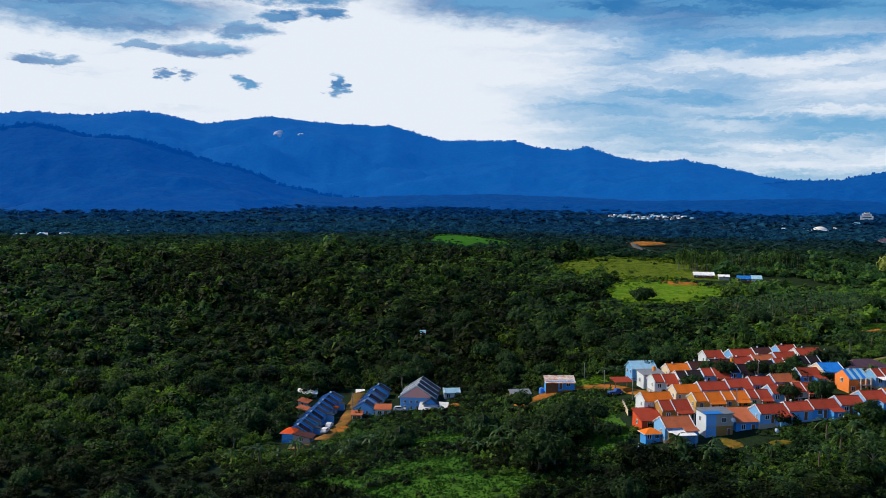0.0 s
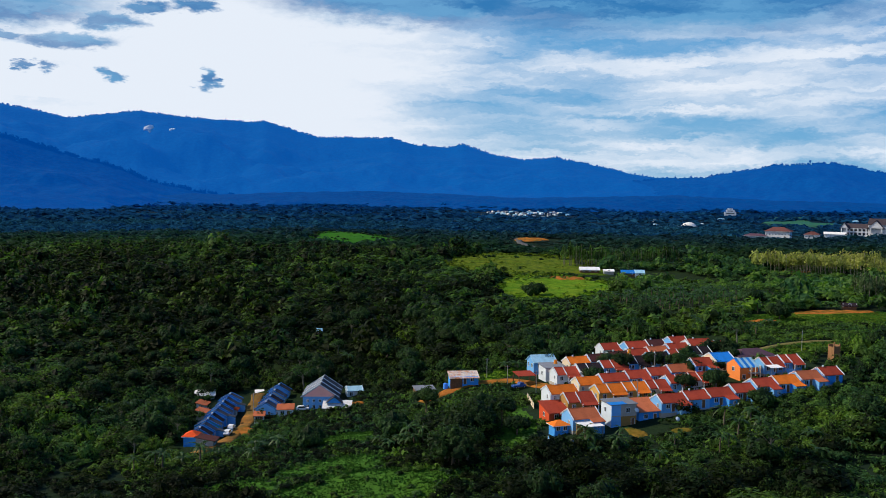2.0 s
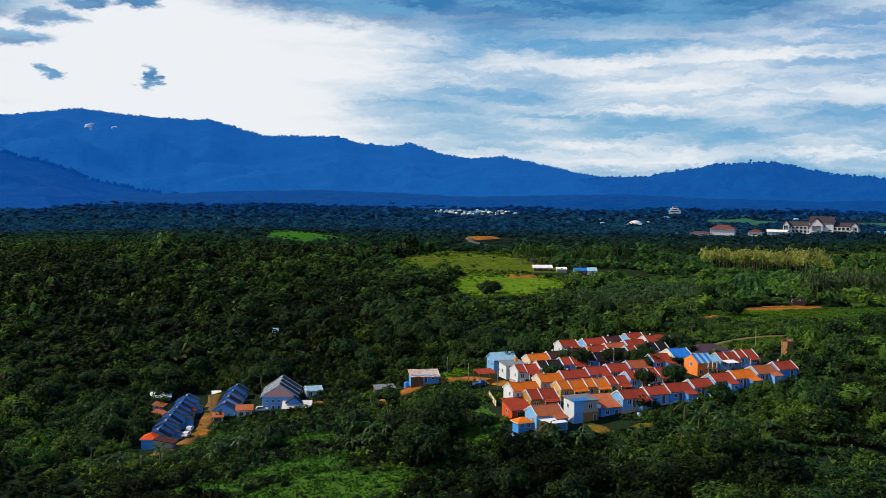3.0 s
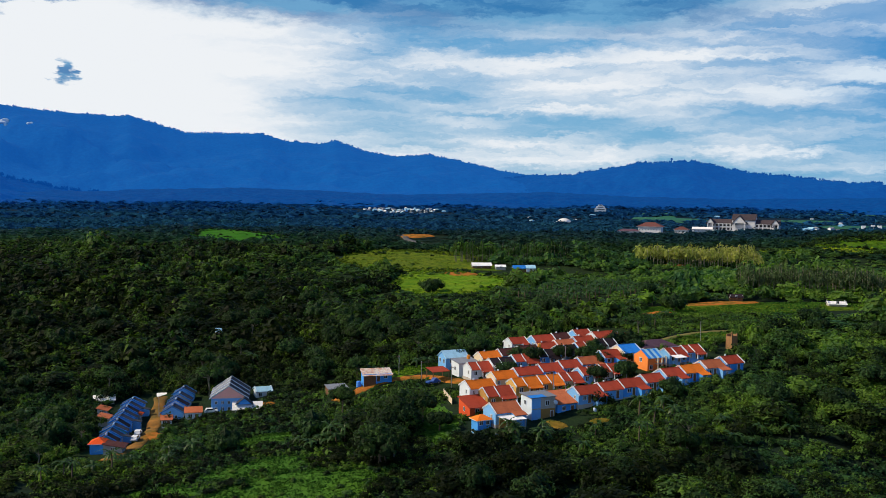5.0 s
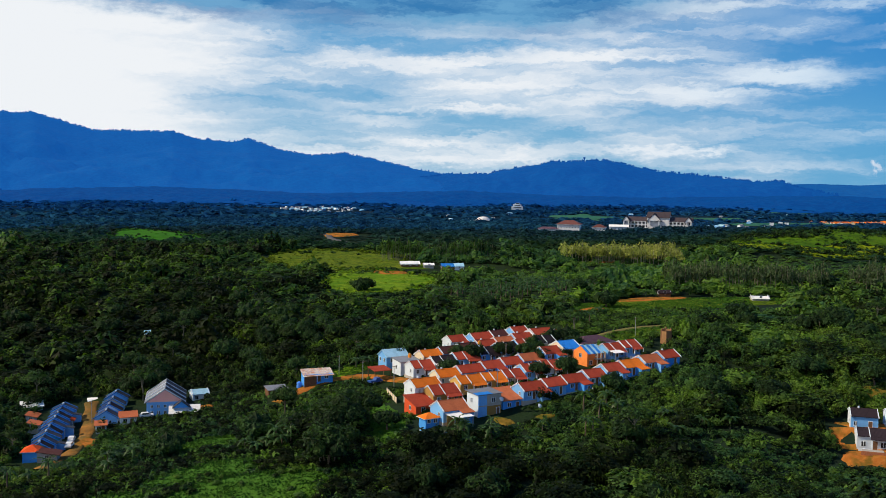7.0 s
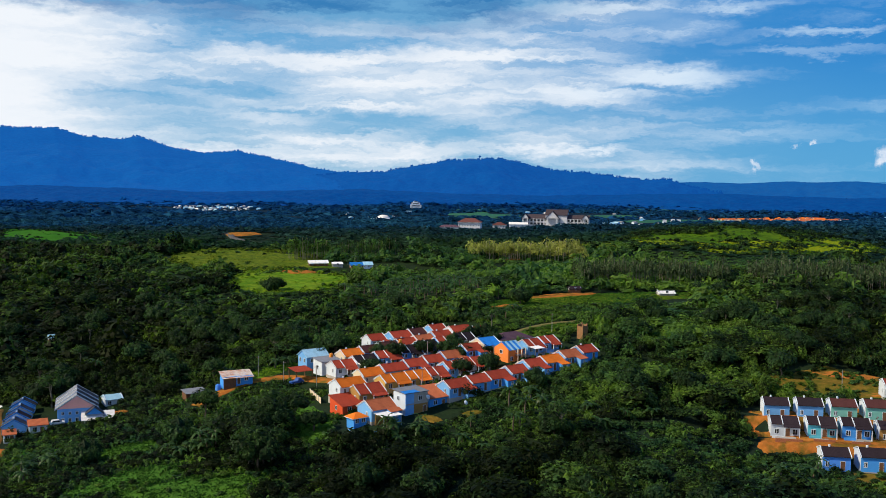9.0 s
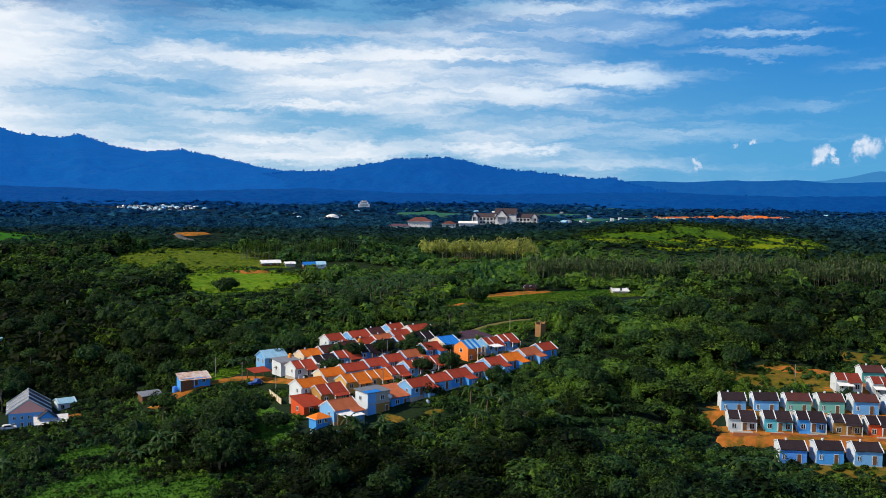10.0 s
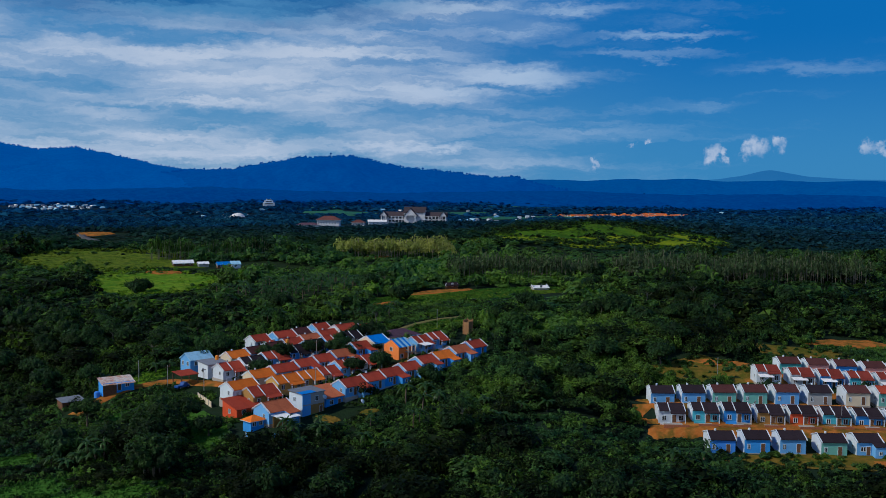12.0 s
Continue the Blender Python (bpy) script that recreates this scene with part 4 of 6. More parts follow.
def loft(bm, profile, x0, x1):
    """A solid from a closed outline in y and z, drawn out along x."""
    a = [bm.verts.new((x0, y, z)) for y, z in profile]
    b = [bm.verts.new((x1, y, z)) for y, z in profile]
    bm.faces.new(a)
    bm.faces.new(list(reversed(b)))
    for i in range(len(a)):
        j = (i + 1) % len(a)
        bm.faces.new((a[j], a[i], b[i], b[j]))


MESHES = {}


def shape(key, draw, mat):
    """The mesh for a key and material, drawn once and shared by alike parts."""
    full = (key, mat.name)
    if full not in MESHES:
        bm = bmesh.new()
        draw(bm)
        bmesh.ops.recalc_face_normals(bm, faces=bm.faces)
        me = bpy.data.meshes.new(key[0])
        bm.to_mesh(me)
        bm.free()
        me.materials.append(mat)
        MESHES[full] = me
    return MESHES[full]


def put(name, key, draw, mat, parent, at=(0, 0, 0), turn=0.0, label=""):
    """One part as a mesh object under its thing."""
    ob = new(name, shape((name, parent.name.split(".")[0], *key), draw, mat))
    ob.parent = parent
    ob.matrix_local = pose(*at, 0, 0, turn)
    return tagged(ob, label) if label else ob


def thing(name, label, category, x, y, z, turn, group=""):
    ob = new(name)
    ob.empty_display_size = 0.2
    ob.matrix_world = pose(x, y, z, 0, 0, turn)
    return tagged(ob, label, category, group)


def window(parent, x, y, z, w, h, turn=0.0, frame_mat=None):
    """A framed window standing proud of a wall that faces -y."""
    def rim(bm):
        t = 0.09
        for x0, x1, z0, z1 in ((-w / 2, w / 2, 0, t), (-w / 2, w / 2, h - t, h), (-w / 2, -w / 2 + t, t, h - t), (w / 2 - t, w / 2, t, h - t), (-t / 2, t / 2, t, h - t)):
            box(bm, x0, x1, -0.08, 0.02, z0, z1)
    ob = put("window", (w, h), rim, frame_mat or TRIM, parent, (x, y, z), turn)
    put("pane", (w, h), lambda bm: box(bm, -w / 2 + 0.05, w / 2 - 0.05, -0.03, -0.01, 0.05, h - 0.05), GLASS, ob)
    return ob


def door(parent, x, y, z, turn=0.0, w=0.9, h=2.05, mat=None):
    ob = put("door", (w, h), lambda bm: box(bm, -w / 2, w / 2, -0.05, 0.02, 0, h), mat or WOOD, parent, (x, y, z), turn)
    put("frame", (w, h), lambda bm: [box(bm, -w / 2 - 0.08, -w / 2, -0.08, 0.0, 0, h + 0.08), box(bm, w / 2, w / 2 + 0.08, -0.08, 0.0, 0, h + 0.08),
                                     box(bm, -w / 2, w / 2, -0.08, 0.0, h, h + 0.08)], TRIM, ob)
    return ob


def gable_profile(d, eave, rise, low=0.0):
    return [(-d / 2, low), (d / 2, low), (d / 2, eave), (0, eave + rise), (-d / 2, eave)]


def slope(bm, d, eave, rise, w, side, over=0.38, thick=0.14, ends=0.12):
    """One roof slab from the ridge down over the wall, side -1 towards -y."""
    run, k = d / 2 + over, rise / (d / 2)
    y1, z0, z1 = side * run, eave + rise + 0.02, eave + rise - k * run + 0.02
    loft(bm, [(0, z0), (y1, z1), (y1, z1 + thick), (0, z0 + thick)], -ends, w + ends)


def house(x, y, ridge_z, turn, w, d, wall, roof, style="rear", eave=2.75, rise=1.75, group="", label="", trim=True, split=0.42, canopy=None, edge=None, last=True, gable=None):
    """A small single-storey row house. Its ridge starts at (x, y) and runs w along the row; its -y side is seen by the valley."""
    base = ridge_z - eave - rise
    words = {"rear": "plain back wall", "front": "columned porch", "annex": "low kitchen annex"}[style]
    wall_word, roof_word = wall.replace("_", " "), {"dark": "dark brown", "steel": "pale blue"}.get(roof, roof)
    h = thing("row_house", label or f"small {wall_word} house, {roof_word} gable roof, {words}", "house", x, y, base, turn, group)
    wm, rm = WALLS[wall], ROOFS[roof]
    put("wall", (w, d, eave, rise), lambda bm: loft(bm, gable_profile(d, eave, rise, -0.4), 0, w), wm, h)
    put("plinth", (w, d), lambda bm: box(bm, -0.12, w + 0.12, -d / 2 - 0.12, d / 2 + 0.12, -2.6, -0.15), CONCRETE, h)
    for side in (-1, 1):
        put("roof_slope", (w, d, eave, rise, side), lambda bm: slope(bm, d, eave, rise, w, side), rm, h)
    put("ridge_cap", (w, eave, rise), lambda bm: loft(bm, [(-0.22, eave + rise + 0.05), (0, eave + rise + 0.26), (0.22, eave + rise + 0.05)], -0.13, w + 0.13), rm, h)

    def parapet(bm, at=0.0, depth=1.0):
        k = rise / (d / 2)
        for s in (-1, 1):
            if s == 1 and depth < 1:
                continue
            run = d / 2 + 0.5
            zt, zb = eave + rise + 0.34, eave + rise + 0.34 - k * run
            loft(bm, [(0, zt), (s * run, zb), (s * run, zb - 0.36), (0, zt - 0.36)], at - 0.12, at + 0.06)
    if trim:
        put("gable_trim", (w, d, eave, rise, "l"), lambda bm: parapet(bm, 0.0), edge or TRIM, h)
        if style == "front":
            put("gable_trim", (w, d, eave, rise, "m", split), lambda bm: parapet(bm, w * split, 0.5), edge or TRIM, h)
        if last:
            put("gable_trim", (w, d, eave, rise, "r"), lambda bm: parapet(bm, w + 0.1), edge or TRIM, h)
    # the sunlit end wall gets a paler colour than the shaded front
    if gable:
        put("gable_wall", (w, d, eave, rise), lambda bm: loft(bm, gable_profile(d - 0.02, eave, rise - 0.01, -0.4), -0.05, 0.01), WALLS[gable], h, label="gable wall painted white for the sun on it")
    # side window high in the sunny gable
    window(h, -0.05 if gable else 0.0, -d * 0.18, 1.0, 0.8, 1.1, -90.0)
    front = -d / 2
    if style == "rear":
        window(h, w * 0.17, front, 0.85, 0.75, 1.2)
        door(h, w * 0.72, front, 0.12)
        put("water_tank", (), lambda bm: bmesh.ops.create_cone(bm, cap_ends=True, segments=10, radius1=0.28, radius2=0.24, depth=0.45), TRIM, h, (w * 0.33, 0.1, eave + rise + 0.42))
    elif style == "annex":
        aw, ad = w * 0.42, 2.2
        put("annex", (w, d, eave), lambda bm: loft(bm, [(front - ad, -0.8), (front + 0.02, -0.8), (front + 0.02, eave - 0.1), (front - ad, eave - 0.55)], w - aw, w - 0.05), wm, h)
        put("annex_roof", (w, d, eave), lambda bm: loft(bm, [(front - ad - 0.3, eave - 0.58), (front - 0.2, eave - 0.06), (front - 0.2, eave + 0.06), (front - ad - 0.3, eave - 0.46)], w - aw - 0.2, w + 0.15), rm, h)
        window(h, w * 0.25, front, 0.95, 1.2, 1.2)
        door(h, w * 0.45, front, 0.12)
        window(h, w - aw / 2, front - ad, 0.7, 0.8, 0.9)
    else:
        pd, px = 1.7, w * split
        k = rise / (d / 2)
        z_in = eave - 0.02
        put("porch_roof", (w, d, split, eave), lambda bm: loft(bm, [(front - 0.40, z_in - k * 0.4), (front - pd, z_in - k * pd * 0.8), (front - pd, z_in - k * pd * 0.8 + 0.14), (front - 0.40, z_in - k * 0.4 + 0.14)], px, w), rm, h)
        put("porch_floor", (w, d, split), lambda bm: box(bm, px, w, front - pd, front - 0.1, -1.6, 0.1), CONCRETE, h)
        for cx in (px + 0.15, w - 0.15):
            put("column", (eave,), lambda bm: box(bm, -0.10, 0.10, -0.10, 0.10, 0, eave - 0.45), TRIM, h, (cx, front - pd + 0.2, 0.1))
        window(h, px * 0.5, front, 0.75, 1.1, 1.3)
        door(h, px + (w - px) * 0.3, front, 0.12, 0, 1.0, 2.1)
        window(h, px + (w - px) * 0.75, front, 0.7, 1.2, 1.4)
        put("low_wall", (w, split), lambda bm: box(bm, 0.1, px, front - pd, front - pd + 0.15, -0.6, 0.7), wm, h)
    if canopy:
        put("canopy", (w, d, split), lambda bm: loft(bm, [(front - 3.4, 2.15), (front - 0.4, 2.45), (front - 0.4, 2.55), (front - 3.4, 2.25)], 0.0, w * 0.62), ROOFS[canopy], h, label="flat sheet-metal carport canopy")
        for cx in (0.2, w * 0.58):
            put("canopy_post", (), lambda bm: box(bm, -0.06, 0.06, -0.06, 0.06, 0, 2.15), METAL, h, (cx, front - 3.2, 0))
    return h


def row(place, turn, w, d, specs, group, eave=3.25, rise=1.1, joined=False):
    """Houses along one line: specs are (along, ridge height, wall, roof, style, canopy); joined houses reach to the next one's wall."""
    t = radians(turn)
    for k, (along, zr, wall, roof, style, canopy) in enumerate(specs):
        gap = specs[k + 1][0] - along if joined and k + 1 < len(specs) else 99
        meets = gap < w + 2.2
        house(place[0] + along * math.cos(t), place[1] + along * math.sin(t), zr, turn, gap - 0.12 if meets else w, d, wall, roof, style, eave, rise, group, canopy=canopy, last=not meets, gable="white" if group == NEW else None)


NEW = "new settlement houses"
row((147, 190), -37.7, 6.1, 6.8, [(-1.5, 5.9, "pale_blue", "dark", "rear", None), (6.5, 6.2, "pale_blue", "dark", "rear", None), (14.4, 6.4, "mint", "brown", "rear", None), (22.4, 6.6, "mint", "brown", "rear", None),
    (30.6, 6.8, "pale_blue", "brown", "rear", None), (39.0, 6.8, "grey", "dark", "rear", None), (48.7, 6.9, "cream", "brown", "rear", None), (57.0, 6.9, "mint", "red", "rear", None), (65.4, 6.8, "white", "dark", "rear", None)], NEW)
row((143, 184.5), -37.7, 6.6, 6.6, [(-0.8, 2.8, "white", "dark", "front", None), (7.7, 3.1, "cyan", "dark", "front", None), (15.6, 3.3, "sky", "dark", "front", None), (24.0, 2.9, "ochre", "dark", "front", None),
    (32.2, 2.8, "red", "dark", "front", None), (40.4, 2.7, "cyan", "dark", "front", None), (48.6, 2.5, "sky", "dark", "front", None), (56.8, 2.4, "white", "dark", "front", None)], NEW)
row((140, 165), -37.7, 6.0, 6.8, [(-1.4, 0.2, "blue", "dark", "rear", None), (6.7, 0.5, "sky", "dark", "rear", None), (15.0, 0.6, "pale_blue", "dark", "rear", None), (24.6, 0.1, "mint", "dark", "rear", None), (32.8, 0.3, "pale_blue", "dark", "annex", None)], NEW)
row((198, 191), -37.7, 6.1, 6.8, [(1.5, 8.5, "teal", "brown", "rear", None), (9.6, 8.2, "pink", "brown", "rear", None), (17.7, 8.0, "sky", "brown", "rear", None), (26.1, 7.6, "pink", "brown", "rear", None), (34.2, 7.4, "white", "brown", "rear", None), (42.4, 7.2, "mint", "brown", "rear", None)], NEW)
row((190.8, 183.9), -37.7, 6.4, 6.4, [(-6.4, 7.9, "white", "maroon", "front", "white"), (3.0, 7.2, "white", "maroon", "front", "white"), (11.2, 6.9, "sky", "maroon", "front", "white"), (19.4, 6.5, "cyan", "maroon", "front", None), (27.6, 6.3, "white", "maroon", "front", "white"), (35.8, 6.1, "sky", "maroon", "front", None)], NEW)

OLD = "red-roofed settlement houses"
ROWS_EAVE, ROWS_RISE = 2.55, 1.5
row((76, 236), 11.9, 6.5, 5.4, [(1.7, 7.0, "pale_blue", "red", "annex", None), (9.4, 7.4, "pale_blue", "red", "rear", None), (16.1, 7.7, "sky", "red", "annex", None), (23.7, 8.4, "pale_blue", "red", "annex", None),
    (30.4, 9.5, "pale_blue", "red", "annex", None), (37.1, 9.9, "sky", "orange", "annex", None), (44.6, 10.7, "pale_blue", "rust", "annex", None), (51.9, 11.4, "sky", "red", "rear", None)], OLD, ROWS_EAVE, ROWS_RISE, True)
row((64, 251.5), 11.2, 6.5, 5.4, [(2.0, 6.5, "yellow", "orange", "front", None), (10.2, 6.6, "yellow", "orange", "front", None), (17.3, 6.8, "cream", "red", "front", None),
    (23.8, 7.9, "pale_blue", "red", "front", None), (30.8, 8.3, "white", "red", "front", None), (54.4, 11.5, "pale_blue", "red", "front", "white"), (60.9, 11.9, "pale_blue", "red", "front", None)], OLD, ROWS_EAVE, ROWS_RISE, True)
row((64, 251.5), 11.2, 8.2, 5.8, [(-12.4, 7.0, "white", "orange", "rear", None)], OLD, ROWS_EAVE, ROWS_RISE, True)
row((62, 260), 10.7, 6.6, 5.4, [(0.8, 6.9, "cream", "orange", "rear", None), (8.0, 7.5, "pale_blue", "red", "rear", None), (16.2, 8.0, "sky", "red", "annex", None), (23.0, 8.5, "pale_blue", "red", "annex", None), (29.6, 9.1, "sky", "rust", "annex", None), (37.4, 10.6, "sky", "red", "annex", None)], OLD, ROWS_EAVE, ROWS_RISE, True)
row((62, 276), 10.4, 6.3, 5.4, [(-1.6, 6.7, "white", "red", "front", None), (5.6, 7.5, "white", "dark", "front", "white"), (13.3, 8.1, "pale_blue", "red", "front", None), (21.6, 9.0, "sky", "dark", "front", None), (28.9, 9.9, "pale_blue", "dark", "front", None), (36.0, 10.5, "sky", "red", "front", None), (44.0, 11.0, "white", "dark", "front", None)], OLD, ROWS_EAVE, ROWS_RISE, True)
row((64, 284.5), 11.4, 6.3, 5.4, [(2.7, 8.1, "cream", "orange", "rear", None), (9.6, 8.6, "pale_blue", "brown", "rear", None), (16.5, 9.1, "white", "brown", "rear", None), (23.4, 9.6, "pale_blue", "red", "rear", None), (30.3, 10.1, "pink", "rust", "rear", None), (37.4, 10.8, "pale_blue", "red", "rear", None), (44.7, 11.9, "white", "red", "rear", None), (53.0, 10.9, "cream", "red", "rear", None)], OLD, ROWS_EAVE, ROWS_RISE, True)
row((80, 303), 11.3, 6.3, 5.4, [(2.6, 9.1, "white", "red", "annex", None), (11.6, 9.3, "pale_blue", "red", "annex", None), (19.5, 9.6, "white", "brown", "rear", None), (28.0, 10.3, "pale_blue", "red", "rear", None)], OLD, ROWS_EAVE, ROWS_RISE, True)

HAM = "hamlet houses"
for k, wall in enumerate(("teal", "pale_blue", "teal", "sky", "pale_blue", "grey", "sky", "pale_blue", "pale_blue")):
    hy = 268.5 + 4.75 * k
    house(-40.4 + (hy - 270) * 0.127, hy, -7.7 + (hy - 270) * 0.029, 83.5, 3.6, 5.4 + 0.5 * (k % 3), wall, "slate" if k % 3 else "dark", "annex" if k % 3 == 1 else "rear", group=HAM, rise=1.6 + 0.2 * (k % 2), edge=WALLS["sky"])
for hx, hy, zr, wall, roof in ((-24.2, 297.0, -7.2, "pale_blue", "slate"), (-23.2, 302.8, -6.6, "white", "dark"), (-22.1, 308.6, -6.1, "grey", "slate"), (-21.0, 314.4, -5.5, "pale_blue", "slate")):
    house(hx, hy, zr, 80, 4.2, 6.2, wall, roof, "rear", group=HAM, rise=1.8, edge=WALLS["sky"])


def plain_house(name, label, x, y, z, turn, w, d, eave, rise, wall, roof, windows=2, over=0.5, trim=False, category="house", floors=1):
    """A free-standing gabled building, its ridge along x and centred on (x, y)."""
    h = thing(name, label, category, x, y, z, turn)
    put("wall", (w, d, eave, rise), lambda bm: loft(bm, gable_profile(d, eave, rise, -2.5), -w / 2, w / 2), wall, h)
    for side in (-1, 1):
        put("roof_slope", (w, d, eave, rise, side, over), lambda bm: [slope(bm, d, eave, rise, w, side, over, 0.16, over * 0.6)], roof, h, (-w / 2, 0, 0))
    if trim:
        for sx in (-w / 2, w / 2):
            put("gable_trim", (w, d, eave, rise, sx), lambda bm: [loft(bm, [(0, eave + rise + 0.3), (s * (d / 2 + 0.5), eave - 0.5 * rise / (d / 2) + 0.3), (s * (d / 2 + 0.5), eave - 0.5 * rise / (d / 2) - 0.1), (0, eave + rise - 0.1)], sx - 0.12, sx + 0.12) for s in (-1, 1)], TRIM, h)
    for f in range(floors):
        for k in range(windows):
            window(h, -w / 2 + w * (k + 0.5) / windows, -d / 2, 0.9 + f * 3.0, 1.1, 1.3)
        for sx, turn_w in ((-w / 2, -90), (w / 2, 90)):
            for q in (-0.25, 0.25):
                window(h, sx, d * q, 0.9 + f * 3.0, 1.0, 1.3, turn_w)
    return h


# the old settlement's odd houses
def tower_house():
    h = thing("concrete_house", "two-storey grey concrete house with blue sheet on its flat roof", "house", 63.6, 233.0, 0.2, 12)
    put("wall", (), lambda bm: box(bm, 0, 7.0, -2.6, 2.6, -2, 5.6), CONCRETE, h)
    put("side_wall", (), lambda bm: box(bm, -0.06, 2.6, -2.68, -2.5, -2, 5.6), WALLS["pale_blue"], h, label="light blue rendered wall strip")
    put("side_wall", ("w",), lambda bm: box(bm, -0.08, 0.1, -2.6, 2.6, -2, 5.6), WALLS["white"], h, label="white side wall")
    put("side_wall", ("o",), lambda bm: box(bm, 2.64, 7.02, -2.66, -2.5, -2, 2.7), WALLS["ochre"], h, label="bare ochre ground-floor wall")
    put("roof_slab", (), lambda bm: loft(bm, [(-2.9, 5.62), (3.0, 6.02), (3.0, 6.18), (-2.9, 5.78)], -0.4, 7.3), ROOFS["grey"], h)
    put("roof_sheet", (), lambda bm: loft(bm, [(-2.95, 5.80), (-0.6, 5.96), (-0.6, 6.00), (-2.95, 5.84)], -0.45, 4.2), ROOFS["blue"], h, label="blue sheet-metal roof cover")
    put("parapet", (), lambda bm: box(bm, 0.0, 7.0, -2.78, -2.62, 2.72, 2.95), CONCRETE, h)
    window(h, 4.6, -2.6, 3.5, 1.2, 1.3)
    door(h, 6.0, -2.64, 0.0)
    window(h, -0.08, 0.4, 3.5, 1.0, 1.2, -90)


def lean_house(name, label, x, y, z, turn, w, d, low, high, wall, roof):
    h = thing(name, label, "house", x, y, z, turn)
    put("wall", (w, d, low), lambda bm: loft(bm, [(-d / 2, -2), (d / 2, -2), (d / 2, high), (-d / 2, low)], 0, w), wall, h)
    k = (high - low) / d
    put("roof_slope", (w, d, low), lambda bm: loft(bm, [(-d / 2 - 0.7, low - 0.7 * k + 0.02), (d / 2 + 0.3, high + 0.3 * k + 0.02), (d / 2 + 0.3, high + 0.3 * k + 0.16), (-d / 2 - 0.7, low - 0.7 * k + 0.16)], -0.4, w + 0.4), roof, h)
    window(h, w * 0.3, -d / 2, 0.9, 1.2, 1.2)
    door(h, w * 0.7, -d / 2, 0.0)
    window(h, 0.0, 0.0, 0.9, 1.0, 1.2, -90)
    return h


def hip_roof(bm, w, d, z, rise, over=0.5):
    """A hipped roof over a w by d plan centred on the origin."""
    x, y, k = w / 2 + over, d / 2 + over, max(0.0, (w - d) / 2)
    low = [bm.verts.new(p) for p in ((-x, -y, z), (x, -y, z), (x, y, z), (-x, y, z))]
    top = [bm.verts.new((-k, 0, z + rise)), bm.verts.new((k + 0.01, 0, z + rise))]
    bm.faces.new((low[0], low[1], top[1], top[0]))
    bm.faces.new((low[1], low[2], top[1]))
    bm.faces.new((low[2], low[3], top[0], top[1]))
    bm.faces.new((low[3], low[0], top[0]))
    bm.faces.new(list(reversed(low)))


def hip_house(name, label, x, y, z, turn, w, d, eave, rise, wall, roof, windows=2, category="house", over=0.5):
    h = thing(name, label, category, x, y, z, turn)
    put("wall", (w, d, eave), lambda bm: box(bm, -w / 2, w / 2, -d / 2, d / 2, -2, eave), wall, h)
    put("roof", (w, d, eave, rise), lambda bm: hip_roof(bm, w, d, eave, rise, over), roof, h)
    put("fascia", (w, d, eave), lambda bm: box(bm, -w / 2 - over, w / 2 + over, -d / 2 - over, d / 2 + over, eave - 0.16, eave - 0.004), TRIM, h)
    for k in range(windows):
        window(h, -w / 2 + w * (k + 0.5) / windows, -d / 2, 0.9, 1.1, 1.2)
    return h


tower_house()
lean_house("lean_to_house", "blue house with a tan to yellow single-slope roof", 71.6, 236.4, 0.6, 12, 6.6, 6.2, 2.9, 4.7, WALLS["sky"], ROOFS["rust"])
house(52.6, 229.6, 5.3, 12, 7.6, 6.2, "pale_blue", "rust", "annex", group=OLD, label="blue corner house with a rust roof and white gables")
hip_house("garden_room", "small blue hip-roofed room with an orange roof", 50.4, 229.2, -0.4, 12, 3.8, 3.2, 2.2, 1.1, WALLS["sky"], ROOFS["orange"], 2)
h = thing("carport", "white flat-roofed carport beside the corner house", "carport", 57.0, 225.0, 0.0, 12)
put("canopy", (), lambda bm: loft(bm, [(-2.2, 2.5), (2.2, 2.8), (2.2, 2.92), (-2.2, 2.62)], -2.9, 2.9), ROOFS["white"], h)
for cx in (-2.6, 0.0, 2.6):
    put("post", (), lambda bm: box(bm, -0.1, 0.1, -0.1, 0.1, -1.0, 2.55), METAL, h, (cx, -1.9, 0))
put("back_wall", (), lambda bm: box(bm, -2.8, 2.8, 1.4, 1.6, -1.0, 2.6), WALLS["ochre"], h)
lean_house("red_house", "red-walled house with a broad red roof", 49.8, 242.2, -0.3, 10, 7.0, 6.4, 2.5, 4.0, WALLS["red"], ROOFS["red"])
house(55.4, 244.6, 6.0, 11, 8.2, 6.0, "ochre", "red", "front", group=OLD, label="dark red-roofed house with white roof parapets")
plain_house("blue_roofed_house", "house with a pale blue metal gable roof", 61.2, 294.2, 2.9, 11, 7.6, 5.4, 2.8, 1.7, WALLS["pale_blue"], ROOFS["steel"], 2)
lean_house("flat_house", "pale flat-roofed house with an orange roof edge", 58.8, 283.0, 2.4, 10, 6.4, 5.4, 3.4, 3.9, WALLS["white"], ROOFS["grey"])
h = thing("carport", "open carport with a red sheet roof on posts", "carport", 53.0, 281.5, 1.2, 10)
put("canopy", (), lambda bm: loft(bm, [(-2.6, 2.5), (2.6, 3.1), (2.6, 3.22), (-2.6, 2.62)], -2.9, 2.9), ROOFS["red"], h)
for cx, cy in ((-2.6, -2.3), (2.6, -2.3), (-2.6, 2.3), (2.6, 2.3)):
    put("post", (), lambda bm: box(bm, -0.1, 0.1, -0.1, 0.1, -1.0, 2.7), WOOD, h, (cx, cy, 0))


